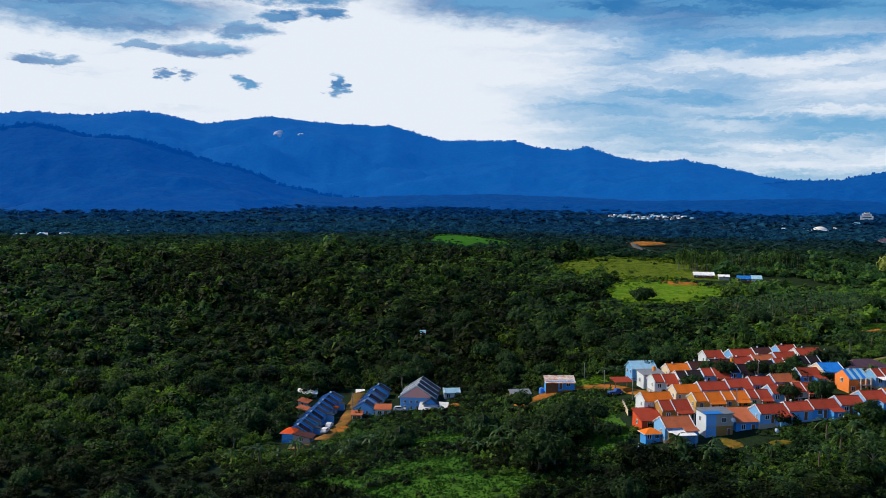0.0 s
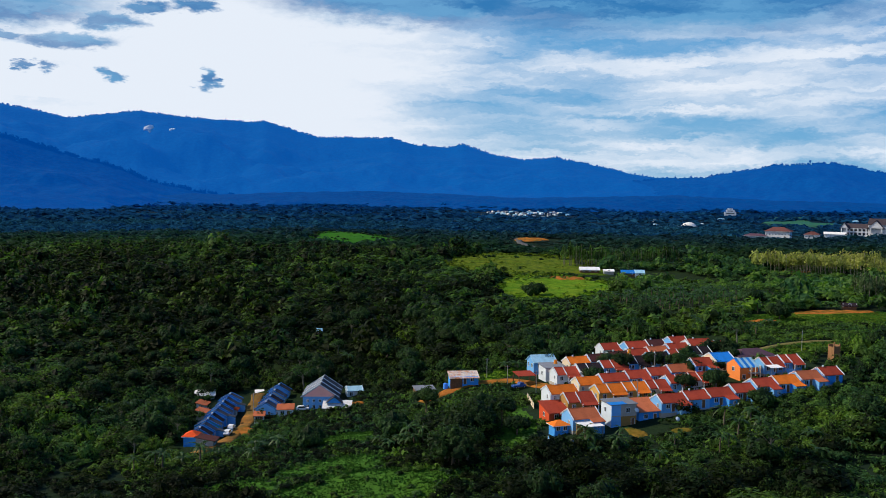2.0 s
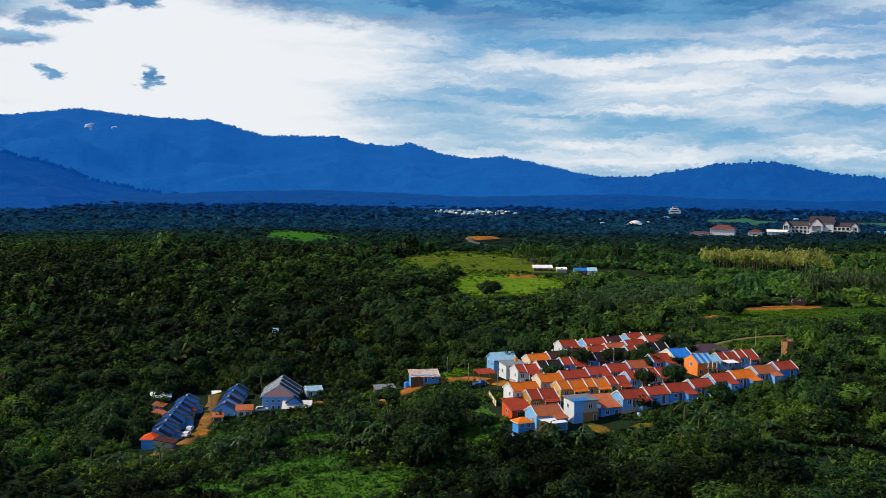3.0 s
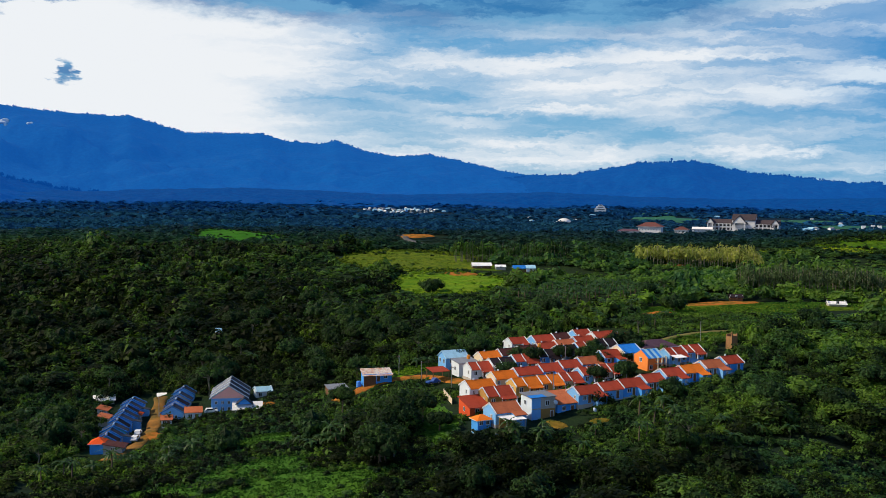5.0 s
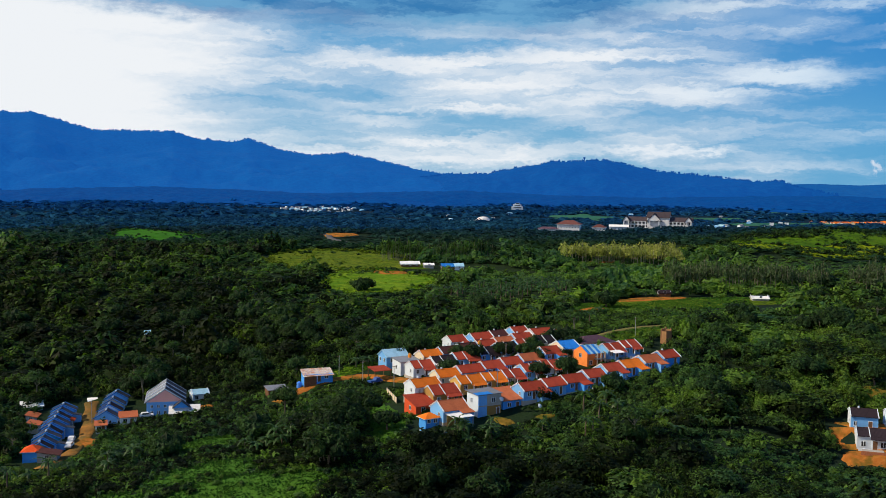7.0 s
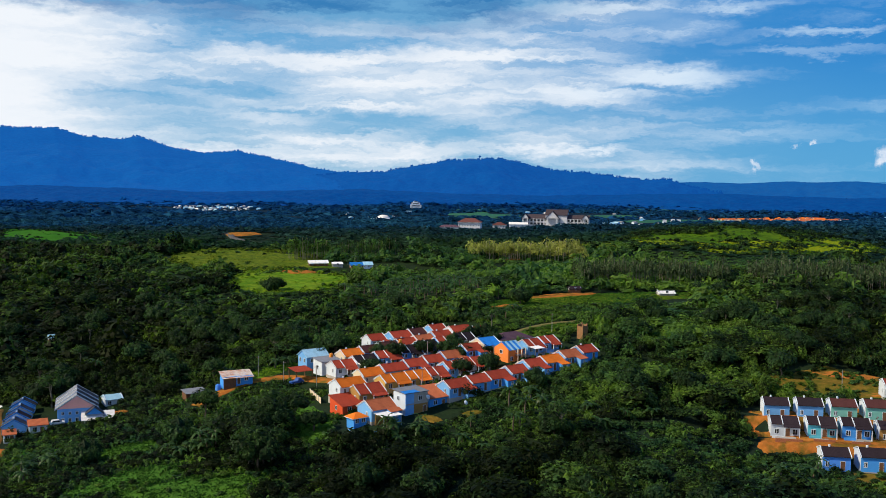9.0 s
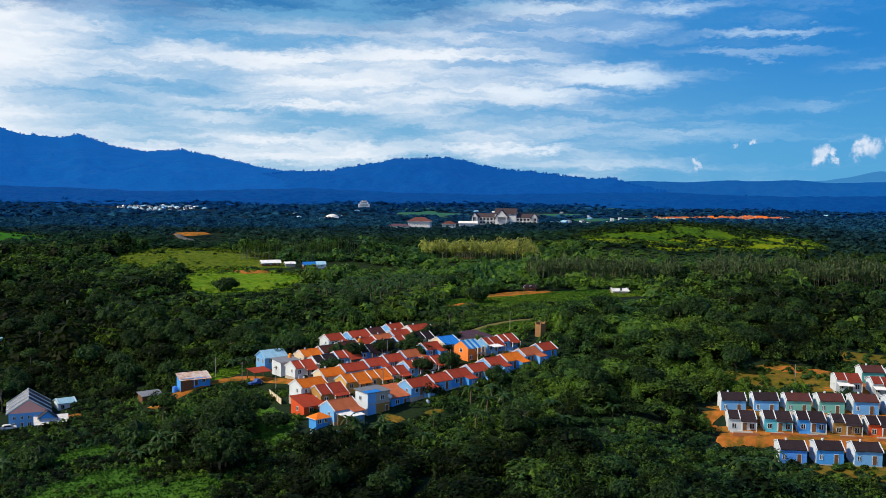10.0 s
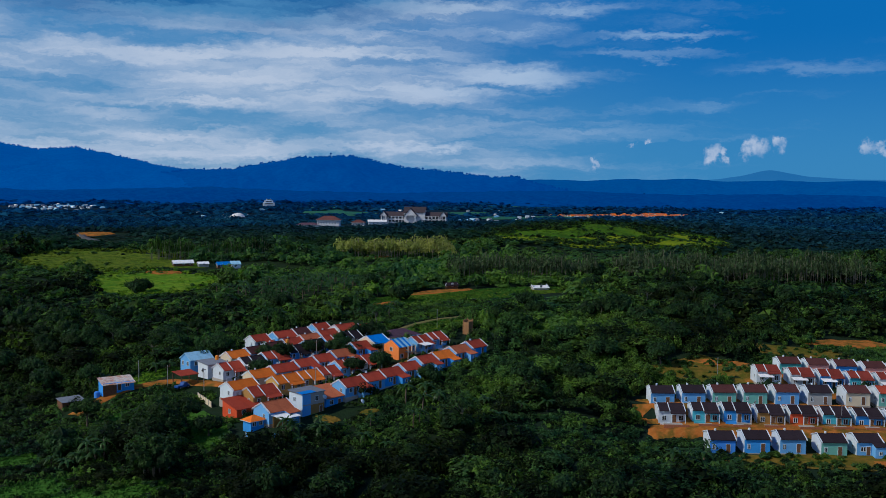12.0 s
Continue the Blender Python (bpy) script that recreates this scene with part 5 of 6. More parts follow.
def striped_house():
    h = thing("striped_roof_house", "two-storey orange house with a striped blue metal roof", "house", 109.0, 260.2, 5.7, 11)
    w, d, eave, rise = 5.9, 6.4, 4.2, 1.8
    put("wall", (), lambda bm: loft(bm, gable_profile(d, eave, rise, -2), 0, w), WALLS["orange"], h)
    for k in range(6):
        mat = ROOFS["blue"] if k % 2 == 0 else ROOFS["steel"]
        for side in (-1, 1):
            put("roof_panel", (k, side), lambda bm: slope(bm, d, eave, rise, w / 6 - 0.02, side, 0.5, 0.14, 0.0), mat, h, (k * w / 6, 0, 0))
    put("balcony", (), lambda bm: box(bm, w * 0.45, w, -d / 2 - 1.4, -d / 2 + 0.1, 2.3, 2.5), CONCRETE, h)
    for cx in (w * 0.47, w * 0.72, w - 0.1):
        put("column", (), lambda bm: box(bm, -0.13, 0.13, -0.13, 0.13, -1.0, 4.3), WALLS["cream"], h, (cx, -d / 2 - 1.25, 0))
    window(h, w * 0.6, -d / 2, 3.0, 1.2, 1.3)
    window(h, w * 0.22, -d / 2, 0.7, 1.2, 1.3)
    door(h, w * 0.75, -d / 2, 0.0)
    window(h, 0, 0, 2.6, 1.2, 1.2, -90)


striped_house()
house(105.2, 268.6, 11.8, 11, 6.6, 7.2, "cream", "blue", "annex", group=OLD, label="tan house with a bright blue metal roof")
hip_house("plum_roofed_house", "long blue house with a plum-grey hipped roof", 122.0, 277.5, 6.6, 11, 13.0, 7.5, 3.2, 1.9, WALLS["sky"], ROOFS["plum"], 4)

# the shack by the track
h = thing("shack", "blue timber shack with a rusty corrugated roof", "shack", 35.6, 288.6, 0.2, 0)
put("wall", (), lambda bm: loft(bm, [(-2.2, -1.5), (2.2, -1.5), (2.2, 3.0), (-2.2, 2.0)], -4.3, 4.3), WALLS["sky"], h)
for k in range(9):
    put("roof_sheet", (k,), lambda bm: loft(bm, [(-3.0, 1.75), (2.5, 3.08), (2.5, 3.13), (-3.0, 1.8)], k * 1.04 - 4.7, k * 1.04 - 3.7), RUSTY, h)
put("side_panel", (), lambda bm: box(bm, -4.32, -0.6, -2.27, -2.19, -1.5, 2.05), WOOD, h, label="dark panel over the left half of the wall")
window(h, 2.4, -2.2, 0.7, 1.1, 1.0)
door(h, 0.2, -2.2, -0.1)
h = thing("shed", "low dark timber shed under scrub", "shed", 24.0, 292.0, -4.2, 8)
put("wall", (), lambda bm: loft(bm, [(-1.8, -1), (1.8, -1), (1.8, 2.3), (-1.8, 1.9)], -3, 3), WOOD, h)
put("roof", (), lambda bm: loft(bm, [(-2.3, 1.8), (2.2, 2.45), (2.2, 2.55), (-2.3, 1.9)], -3.3, 3.3), ROOFS["grey"], h)

# the unfinished brick tower
h = thing("brick_tower", "unfinished brown brick tower standing in grass", "tower", 144.6, 269.4, 9.6, 15)
put("shaft", (), lambda bm: [box(bm, -1.15, 1.15, -1.15, -0.9, -1.5, 3.9), box(bm, -1.15, 1.15, 0.9, 1.15, -1.5, 4.4), box(bm, -1.15, -0.9, -0.9, 0.9, -1.5, 3.7), box(bm, 0.9, 1.15, -0.9, 0.9, -1.5, 4.3)], BRICK, h)
for cx, cy, top in ((-1.05, -1.05, 4.6), (1.05, -1.05, 4.7), (1.05, 1.05, 4.8), (-1.05, 1.05, 4.0)):
    put("corner_post", (top,), lambda bm: box(bm, -0.18, 0.18, -0.18, 0.18, -1.5, top), BRICK, h, (cx, cy, 0))

# the hamlet
hip_house("red_roofed_house", "small blue house with a bright red hipped roof", -42.2, 267.0, -11.4, 80, 4.2, 3.8, 2.7, 1.3, WALLS["sky"], ROOFS["scarlet"], 2)
lean_house("annex", "low shed with a dark brown roof", -38.6, 263.0, -11.4, 80, 4.0, 4.8, 2.0, 2.8, WALLS["grey"], ROOFS["brown"])
lean_house("porch_house", "white porch building with an orange roof", -20.4, 296.0, -11.0, 0, 4.6, 4.0, 2.6, 3.2, WALLS["white"], ROOFS["rust"])
lean_house("gatehouse", "small white kiosk with an orange roof", -27.0, 289.5, -11.2, 0, 2.8, 2.6, 2.4, 2.9, WALLS["white"], ROOFS["rust"])


def tilted(bm, x0, x1, y0, y1, z0, z1):
    """A thin sheet that rises from z0 at x0 to z1 at x1."""
    box(bm, x0, x1, y0, y1, 0, 0.12)
    for v in bm.verts:
        v.co.z += z0 + (z1 - z0) * (v.co.x - x0) / (x1 - x0)


def big_house():
    h = thing("large_house", "large blue house, pink gable and grey ridged roof", "house", -7.7, 297.5, -9.9, 84)
    w, d, eave, rise = 15.0, 10.5, 4.4, 3.5
    put("wall", (), lambda bm: loft(bm, [(-d / 2, -2.5), (d / 2, -2.5), (d / 2, eave), (-d / 2, eave)], 0, w), WALLS["pale_blue"], h)
    put("gable_wall", (), lambda bm: loft(bm, [(-d / 2, eave), (d / 2, eave), (0, eave + rise)], 0.05, w - 0.05), WALLS["pink"], h, label="pink rendered gable wall")
    # lit slope in light grey, the other in slate: light put into colour
    for side in (-1, 1):
        for k in range(3):
            put("roof_slope", (side, k), lambda bm: slope(bm, d, eave + 0.1 * k, rise, w / 3 - 0.04, side, 0.7, 0.16, 0.0), ROOFS["grey" if side > 0 else "slate"], h, (k * w / 3, 0, 0))
    for k in range(4):
        put("roof_trim", (k,), lambda bm: [loft(bm, [(0, eave + rise + 0.45), (s * 5.9, eave - 0.35 + 0.45), (s * 5.9, eave - 0.35 + 0.1), (0, eave + rise + 0.1)], -0.10, 0.10) for s in (-1, 1)], TRIM, h, (k * w / 3, 0, 0))
    for q in (-0.36, -0.18, 0.0, 0.18, 0.36):
        window(h, 0, d * q, 0.6, 0.9, 1.2, -90)
        window(h, 0, d * q, 2.7, 0.8, 0.9, -90)
    put("porch", (), lambda bm: tilted(bm, -4.6, -0.1, -d / 2 - 4.8, -d / 2 + 4.2, 1.7, 3.3), ROOFS["white"], h, label="white sheet-metal porch roof")
    for cx, cy in ((-4.0, -d / 2 - 4.2), (-4.0, -d / 2 - 0.5), (-4.0, -d / 2 + 3.2), (-4.0, -d / 2 - 2.4)):
        put("post", (), lambda bm: box(bm, -0.1, 0.1, -0.1, 0.1, -2, 1.85), METAL, h, (cx, cy, 0))
    put("dormer", (), lambda bm: loft(bm, [(-d / 2 - 1.5, 3.1), (-d / 2 + 2.8, 3.1), (-d / 2 + 0.6, 4.9)], -2.8, 0.0), WALLS["sky"], h)
    put("dormer_roof", (), lambda bm: [loft(bm, [(-d / 2 + 0.6, 4.95), (-d / 2 + 0.6 + s * 2.6, 2.95), (-d / 2 + 0.6 + s * 2.6, 3.1), (-d / 2 + 0.6, 5.1)], -3.2, 0.1) for s in (-1, 1)], ROOFS["slate"], h)


big_house()
for lx, ly, lz, w, roof, lab in ((-44.6, 305.0, -11.2, 4.6, "rust", "low side shed with an orange sheet roof"), (-43.6, 296.0, -11.4, 4.0, "rust", "low side shed with a faded orange roof"), (-34.6, 299.0, -11.4, 2.6, "scarlet", "small porch under a scarlet awning")):
    lean_house("side_shed", lab, lx, ly, lz, 80, w, 2.6, 2.0, 2.6, WALLS["grey"], ROOFS[roof])
plain_house("outbuilding", "pale blue outbuilding with white columns", 3.2, 308.5, -8.2, 6, 5.0, 5, 2.6, 0.9, WALLS["white"], ROOFS["steel"], 2, 0.5, True)
for hx, hy, hz, w, lab in ((-45, 321, -11.2, 6.0, "long white sheet roof among shrubs"), (-27.6, 324, -12.0, 2.4, "small white sheet roof among shrubs")):
    lean_house("lean_to", lab, hx - w / 2, hy, hz, 4, w, 3.2, 2.0, 2.8, WALLS["grey"], ROOFS["white"])

# farm sheds on the hill
plain_house("farm_shed", "long white-roofed farm shed on the pasture", 142.8, 527, gz(142.8, 527) + 0.3, -8, 10.5, 5, 2.0, 1.2, WOOD, ROOFS["white"], 3, 0.8)
plain_house("farm_shed", "small white-roofed shed beside the farm", 152.6, 522.5, gz(152.6, 522.5) + 0.2, -8, 5.5, 4, 1.7, 0.8, WALLS["grey"], ROOFS["white"], 1, 0.6)
plain_house("farm_shed", "blue-roofed farm shed beside tall palms", 161.5, 515.5, gz(161.5, 515.5), -10, 7.0, 5, 1.9, 1.3, WOOD, ROOFS["blue"], 2, 0.6)
plain_house("farm_shed", "pale blue-roofed shed end", 167.4, 513.5, gz(167.4, 513.5), -10, 5.0, 5.4, 2.2, 1.4, WALLS["white"], ROOFS["steel"], 1, 0.5)
plain_house("field_hut", "dark timber hut on red soil", 196.0, 350.0, gz(196, 350) + 0.2, -20, 4.8, 3.2, 1.5, 0.8, WOOD, ROOFS["dark"], 1, 0.7)
plain_house("hut", "low hut with a white sheet roof in scrub", 228.0, 329.5, gz(228, 329.5) + 0.1, -25, 6.6, 4.6, 1.0, 0.7, WALLS["grey"], ROOFS["white"], 1, 0.6)
plain_house("hut", "tiny blue-roofed hut in the woods", -7.8, 385.0, 0.2, 5, 2.0, 1.8, 1.8, 0.7, WOOD, ROOFS["steel"], 1, 0.4)
plain_house("hut", "small pale hut in far scrub", 262.0, 480.0, gz(262, 480) - 0.6, -25, 5.0, 4.0, 2.3, 1.0, WALLS["grey"], ROOFS["grey"], 1, 0.4)


# the large public building on the plateau
def gable_block(h, x0, w, d, eave, rise, wall, roof, key):
    put("wing", (key,), lambda bm: loft(bm, gable_profile(d, eave, rise, -4), x0, x0 + w), wall, h)
    for side in (-1, 1):
        put("roof_slope", (key, side), lambda bm: slope(bm, d, eave, rise, w, side, 1.2, 0.4, 0.8), roof, h, (x0, 0, 0))


# white dulled and blued for the haze before the building
PUBLIC_WHITE = paint("public_white", (0.66, 0.68, 0.74))


def public_building():
    h = thing("public_building", "large white public building with brown roofs and gabled portico", "building", 637, 1042, 7.4, -40)
    h.scale = (0.90, 1.0, 1.0)
    white, brown = PUBLIC_WHITE, ROOFS["ash"]
    gable_block(h, -44, 32, 16, 9.0, 4.5, white, brown, "west")
    gable_block(h, 14, 32, 16, 9.0, 4.5, white, brown, "east")
    gable_block(h, -14, 30, 20, 14.0, 6.0, white, brown, "middle")
    for cx, w, z, rise in ((-4, 18, 9.5, 8.5), (-42, 9, 9.0, 5.5), (42, 9, 9.0, 5.5)):
        put("portico", (cx,), lambda bm: [bm.faces.new([bm.verts.new(p) for p in f]) for f in (
            [(cx - w / 2, -14, z), (cx + w / 2, -14, z), (cx, -14, z + rise)],
            [(cx - w / 2, -14, z), (cx, -14, z + rise), (cx, -6, z + rise), (cx - w / 2, -6, z)],
            [(cx + w / 2, -14, z), (cx + w / 2, -6, z), (cx, -6, z + rise), (cx, -14, z + rise)])], white, h, label="white gabled portico")
        for s in (-1, 1):
            put("portico_roof", (cx, s), lambda bm: loft_y(bm, [(cx, z + rise + 0.3), (cx + s * (w / 2 + 1.5), z - 1.2), (cx + s * (w / 2 + 1.5), z - 0.6), (cx, z + rise + 0.9)], -14.6, -5.0), brown, h)
            put("pillar", (cx, s), lambda bm: box(bm, cx + s * w * 0.36 - 0.7, cx + s * w * 0.36 + 0.7, -14.0, -12.6, -4, z + 1.0), white, h)
    for x0 in list(range(-40, -14, 5)) + list(range(17, 44, 5)):
        for z in (1.2, 5.4):
            put("window", ("public",), lambda bm: box(bm, -1.5, 1.5, -0.15, 0.05, 0, 2.4), GLASS, h, (x0 + 1, -8.0, z))
        put("pillar", ("wing",), lambda bm: box(bm, -0.45, 0.45, -1.5, -0.9, -4, 8.8), white, h, (x0 + 3.5, -8.0, 0))
    for z in (4.3, 8.6):
        put("gallery", (z,), lambda bm: [box(bm, -44, -14, -9.4, -8.0, z - 0.3, z), box(bm, 16, 46, -9.4, -8.0, z - 0.3, z)], white, h)


def loft_y(bm, profile, y0, y1):
    """A solid from a closed outline in x and z, drawn out along y."""
    a = [bm.verts.new((x, y0, z)) for x, z in profile]
    b = [bm.verts.new((x, y1, z)) for x, z in profile]
    bm.faces.new(a)
    bm.faces.new(list(reversed(b)))
    for i in range(len(a)):
        j = (i + 1) % len(a)
        bm.faces.new((a[j], a[i], b[i], b[j]))


public_building()
hip_house("hipped_hall", "long white hall with a terracotta hipped roof", 494, 1006, 9.5, -36, 26, 15, 5.0, 4.6, PUBLIC_WHITE, ROOFS["clay"], 8, "building", 1.5)
hip_house("annex_hall", "low white annex with a dark roof", 470, 1012, 5.0, -26, 24, 11, 4.0, 2.4, PUBLIC_WHITE, ROOFS["plum"], 6, "building", 1.0)
hip_house("hipped_hall", "small hall with a terracotta hipped roof", 530, 1000, 7.5, -36, 15, 11, 3.6, 3.4, PUBLIC_WHITE, ROOFS["clay"], 4, "building", 1.2)
plain_house("hall", "low white-roofed hall beside the public building", 562, 1010, 7.5, -30, 22, 10, 4, 2, WALLS["white"], ROOFS["white"], 5, 1.0, category="building")

# ---- the far plain ----
def far_house(name, label, wall, roof, w=8.0, d=7.0, eave=3.2, rise=2.0):
    h = thing(name, label, "house", 0, 0, 0, 0, "far village houses")
    put("wall", (w, d, eave, rise), lambda bm: loft(bm, gable_profile(d, eave, rise, -3), -w / 2, w / 2), wall, h)
    for side in (-1, 1):
        put("roof_slope", (w, d, eave, rise, side), lambda bm: slope(bm, d, eave, rise, w, side, 0.6, 0.2, 0.4), roof, h, (-w / 2, 0, 0))
    for k in (-0.25, 0.25):
        put("window", ("far",), lambda bm: box(bm, -0.6, 0.6, -0.06, 0.02, 0, 1.3), GLASS, h, (w * k, -d / 2, 1.0))
    return h


def village(proto, places, rng, turn=20):
    """Copies of far houses at the places; the first one is the original."""
    for k, (x, y, which) in enumerate(places):
        m = pose(x, y, gz(x, y) - 0.9, 0, 0, turn + rng.choice([0, 90]) + rng.uniform(-12, 12))
        if k < len(proto):
            proto[k].matrix_world = m
        else:
            copy_thing(proto[which % len(proto)], m)


def build_villages():
    rng = random.Random(4)
    protos = [far_house("village_house", "distant white house with a pale metal roof", WALLS["white"], ROOFS["white"], 5.2, 4.6, 2.6, 1.3),
              far_house("village_house", "distant white house with a grey roof", WALLS["white"], ROOFS["grey"], 5.6, 5.0, 2.8, 1.3),
              far_house("village_house", "distant pale blue house with pale roof", WALLS["pale_blue"], ROOFS["steel"], 7.5, 6, 2.8, 1.6)]
    spots = []
    for k in range(64):
        s = rng.random()
        spots.append((325 + 150 * s + rng.uniform(-8, 8), 1850 + 46 * s + rng.gauss(0, 90) * (1 - abs(s - 0.45)), rng.choice([0, 1, 1, 2, 2])))
    for k in range(16):
        s = rng.random()
        spots.append((-445 + 75 * s, 958 + 14 * s + rng.uniform(-10, 10), rng.choice([0, 2, 2])))
    for x, y in ((-354, 1089), (-311, 1084), (-306, 1092), (34, 1896), (505, 1370), (522, 1397), (540, 1420), (530, 1330), (553, 1567), (488, 1290), (470, 1300), (475, 1345), (560, 1300), (600, 1480),
                 (700, 1640), (730, 1700), (1011, 1959), (1040, 1965), (687, 973), (700, 980), (676, 968), (745, 1010), (880, 1180), (940, 1260), (1300, 1500), (1400, 1300), (1550, 1086), (1500, 1250), (1350, 1420), (1260, 1560),
                 (776, 1104), (764, 1098), (790, 1112), (800, 1096), (752, 1102), (820, 1120), (1180, 2290), (1160, 2270), (1200, 2300), (1170, 2310), (910, 1560), (930, 1530), (1050, 1480), (1090, 1440), (1600, 1400), (1640, 1450), (1760, 1320), (1700, 1540), (1850, 1100), (1900, 1000)):
        spots.append((x, y, rng.choice([0, 1, 2])))
    village(protos, spots, rng)
    reds = [far_house("village_house", "distant house with an orange tiled roof", WALLS["cream"], ROOFS["orange"], 8, 7, 3.2, 2.2),
            far_house("village_house", "distant house with a rust tiled roof", WALLS["white"], ROOFS["rust"], 8, 7, 3.4, 1.8)]
    spots = []
    for k in range(120):
        s = rng.random()
        spots.append((1050 + 172 * s, 1212 - 112 * s + rng.uniform(-45, 60), rng.choice([0, 1, 1])))
    village(reds, spots, rng, -35)


build_villages()
h = thing("white_office", "white office block with three square towers", "building", 748, 955, 7.0, -34)
put("block", (), lambda bm: box(bm, -16, 16, -6, 6, -3, 6.5), WALLS["white"], h)
for cx, top in ((-8, 10.5), (2, 11.5), (9, 11.0)):
    put("tower", (top,), lambda bm: box(bm, -2.2, 2.2, -6.6, -2.0, -3, top), WALLS["white"], h, (cx, 0, 0))
for cx in (-13, -4, 5.5, 13):
    put("window", ("office",), lambda bm: box(bm, -1.4, 1.4, -0.12, 0.05, 0, 3.5), GLASS, h, (cx, -6.0, 1.5))
h = thing("domed_hall", "white domed hall on the plain", "building", 503, 1288, 5.0, -20)
put("drum", (), lambda bm: box(bm, -11, 11, -9, 9, -3, 3.5, 0.4), WALLS["white"], h)
put("dome", (), lambda bm: bmesh.ops.create_uvsphere(bm, u_segments=20, v_segments=10, radius=9.5, matrix=Matrix.Translation((0, 0, 2.5)) @ Matrix.Diagonal((1.05, 0.9, 0.62, 1))), ROOFS["white"], h)
h = thing("terraced_house", "white stepped house far on the plain", "building", 777, 1772, 12.0, -22)
for k, (w, z0, z1) in enumerate(((22, -3, 4), (16, 4, 8), (9, 8, 11))):
    put("storey", (k,), lambda bm: box(bm, -w / 2, w / 2, -7 + k, 7 - k, z0, z1), WALLS["white"], h)
    put("window", ("terrace", k), lambda bm: box(bm, -w * 0.35, w * 0.35, -0.1, 0.05, 0, 1.6), GLASS, h, (0, -7 + k, z0 + 1.2 if k else 1.0))

# mast on the wooded hill, in the near range's glowing haze blue
p = heading(27.95, 0.0) * 3690
h = thing("radio_mast", "dark lattice mast on the hilltop", "mast", p.x, p.y, 140, 0)
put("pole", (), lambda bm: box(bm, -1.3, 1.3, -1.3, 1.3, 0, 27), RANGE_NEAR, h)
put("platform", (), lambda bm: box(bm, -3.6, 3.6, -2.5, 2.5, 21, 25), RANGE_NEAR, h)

# ---- single trees, palms and plantations ----
BARK = material("bark", (0.11, 0.085, 0.06), 0.9, [(1.0, 0.5, (0.2, 0.17, 0.13)), (6, 0.4, (0.06, 0.045, 0.03))], (5, 0.05))
WHITE_BARK = material("white_bark", (0.34, 0.31, 0.22), 0.85, [(0.8, 0.5, (0.34, 0.30, 0.2))], None)
PALE_BARK = material("pale_bark", (0.14, 0.135, 0.10), 0.85, [(0.8, 0.5, (0.22, 0.20, 0.14))], None)
LEAF_TREE = material("tree_leaves", (0.022, 0.052, 0.018), 0.6, [(0.3, 0.5, (0.042, 0.078, 0.006))], None, tone=0.7, per_piece=0.3, spec=0.1, thin=(0.35, (1.3, 1.5, 0.5)))
LEAF_PALM = material("palm_leaves", (0.026, 0.062, 0.014), 0.45, [(0.5, 0.4, (0.045, 0.09, 0.014))], None, tone=0.5, per_piece=0.25, spec=0.2, thin=(0.3, (1.3, 1.5, 0.5)))
LEAF_RUBBER = material("plantation_leaves", (0.26, 0.30, 0.05), 0.6, [(0.02, 0.6, (0.36, 0.36, 0.08)), (0.1, 0.6, (0.13, 0.19, 0.03))], None, tone=0.5, thin=(0.4, (1.2, 1.2, 0.8)))
LEAF_GREY = material("grey_leaves", (0.05, 0.085, 0.03), 0.6, [(0.05, 0.6, (0.08, 0.12, 0.04)), (0.2, 0.5, (0.03, 0.06, 0.02))], None, tone=0.6, thin=(0.4, (1.2, 1.3, 0.7)))


def tube(points, radii, sides=6):
    """Verts and tris of a tapered tube along points."""
    pts = np.array(points, float)
    way = np.gradient(pts, axis=0)
    V = []
    for p, w, r in zip(pts, way, radii):
        w = w / (np.linalg.norm(w) + 1e-9)
        a = np.cross(w, (0.3, 0.9, 0.1))
        a /= np.linalg.norm(a)
        b = np.cross(w, a)
        V += [p + r * (a * math.cos(q) + b * math.sin(q)) for q in np.arange(sides) * 2 * math.pi / sides]
    F = []
    for k in range(len(pts) - 1):
        for j in range(sides):
            a, b = k * sides + j, k * sides + (j + 1) % sides
            F += [(a, b, b + sides), (a, b + sides, a + sides)]
    return np.array(V), np.array(F)


def merged(pieces):
    V, F, n = [], [], 0
    for v, f in pieces:
        V.append(v), F.append(f + n)
        n += len(v)
    return np.concatenate(V), np.concatenate(F)


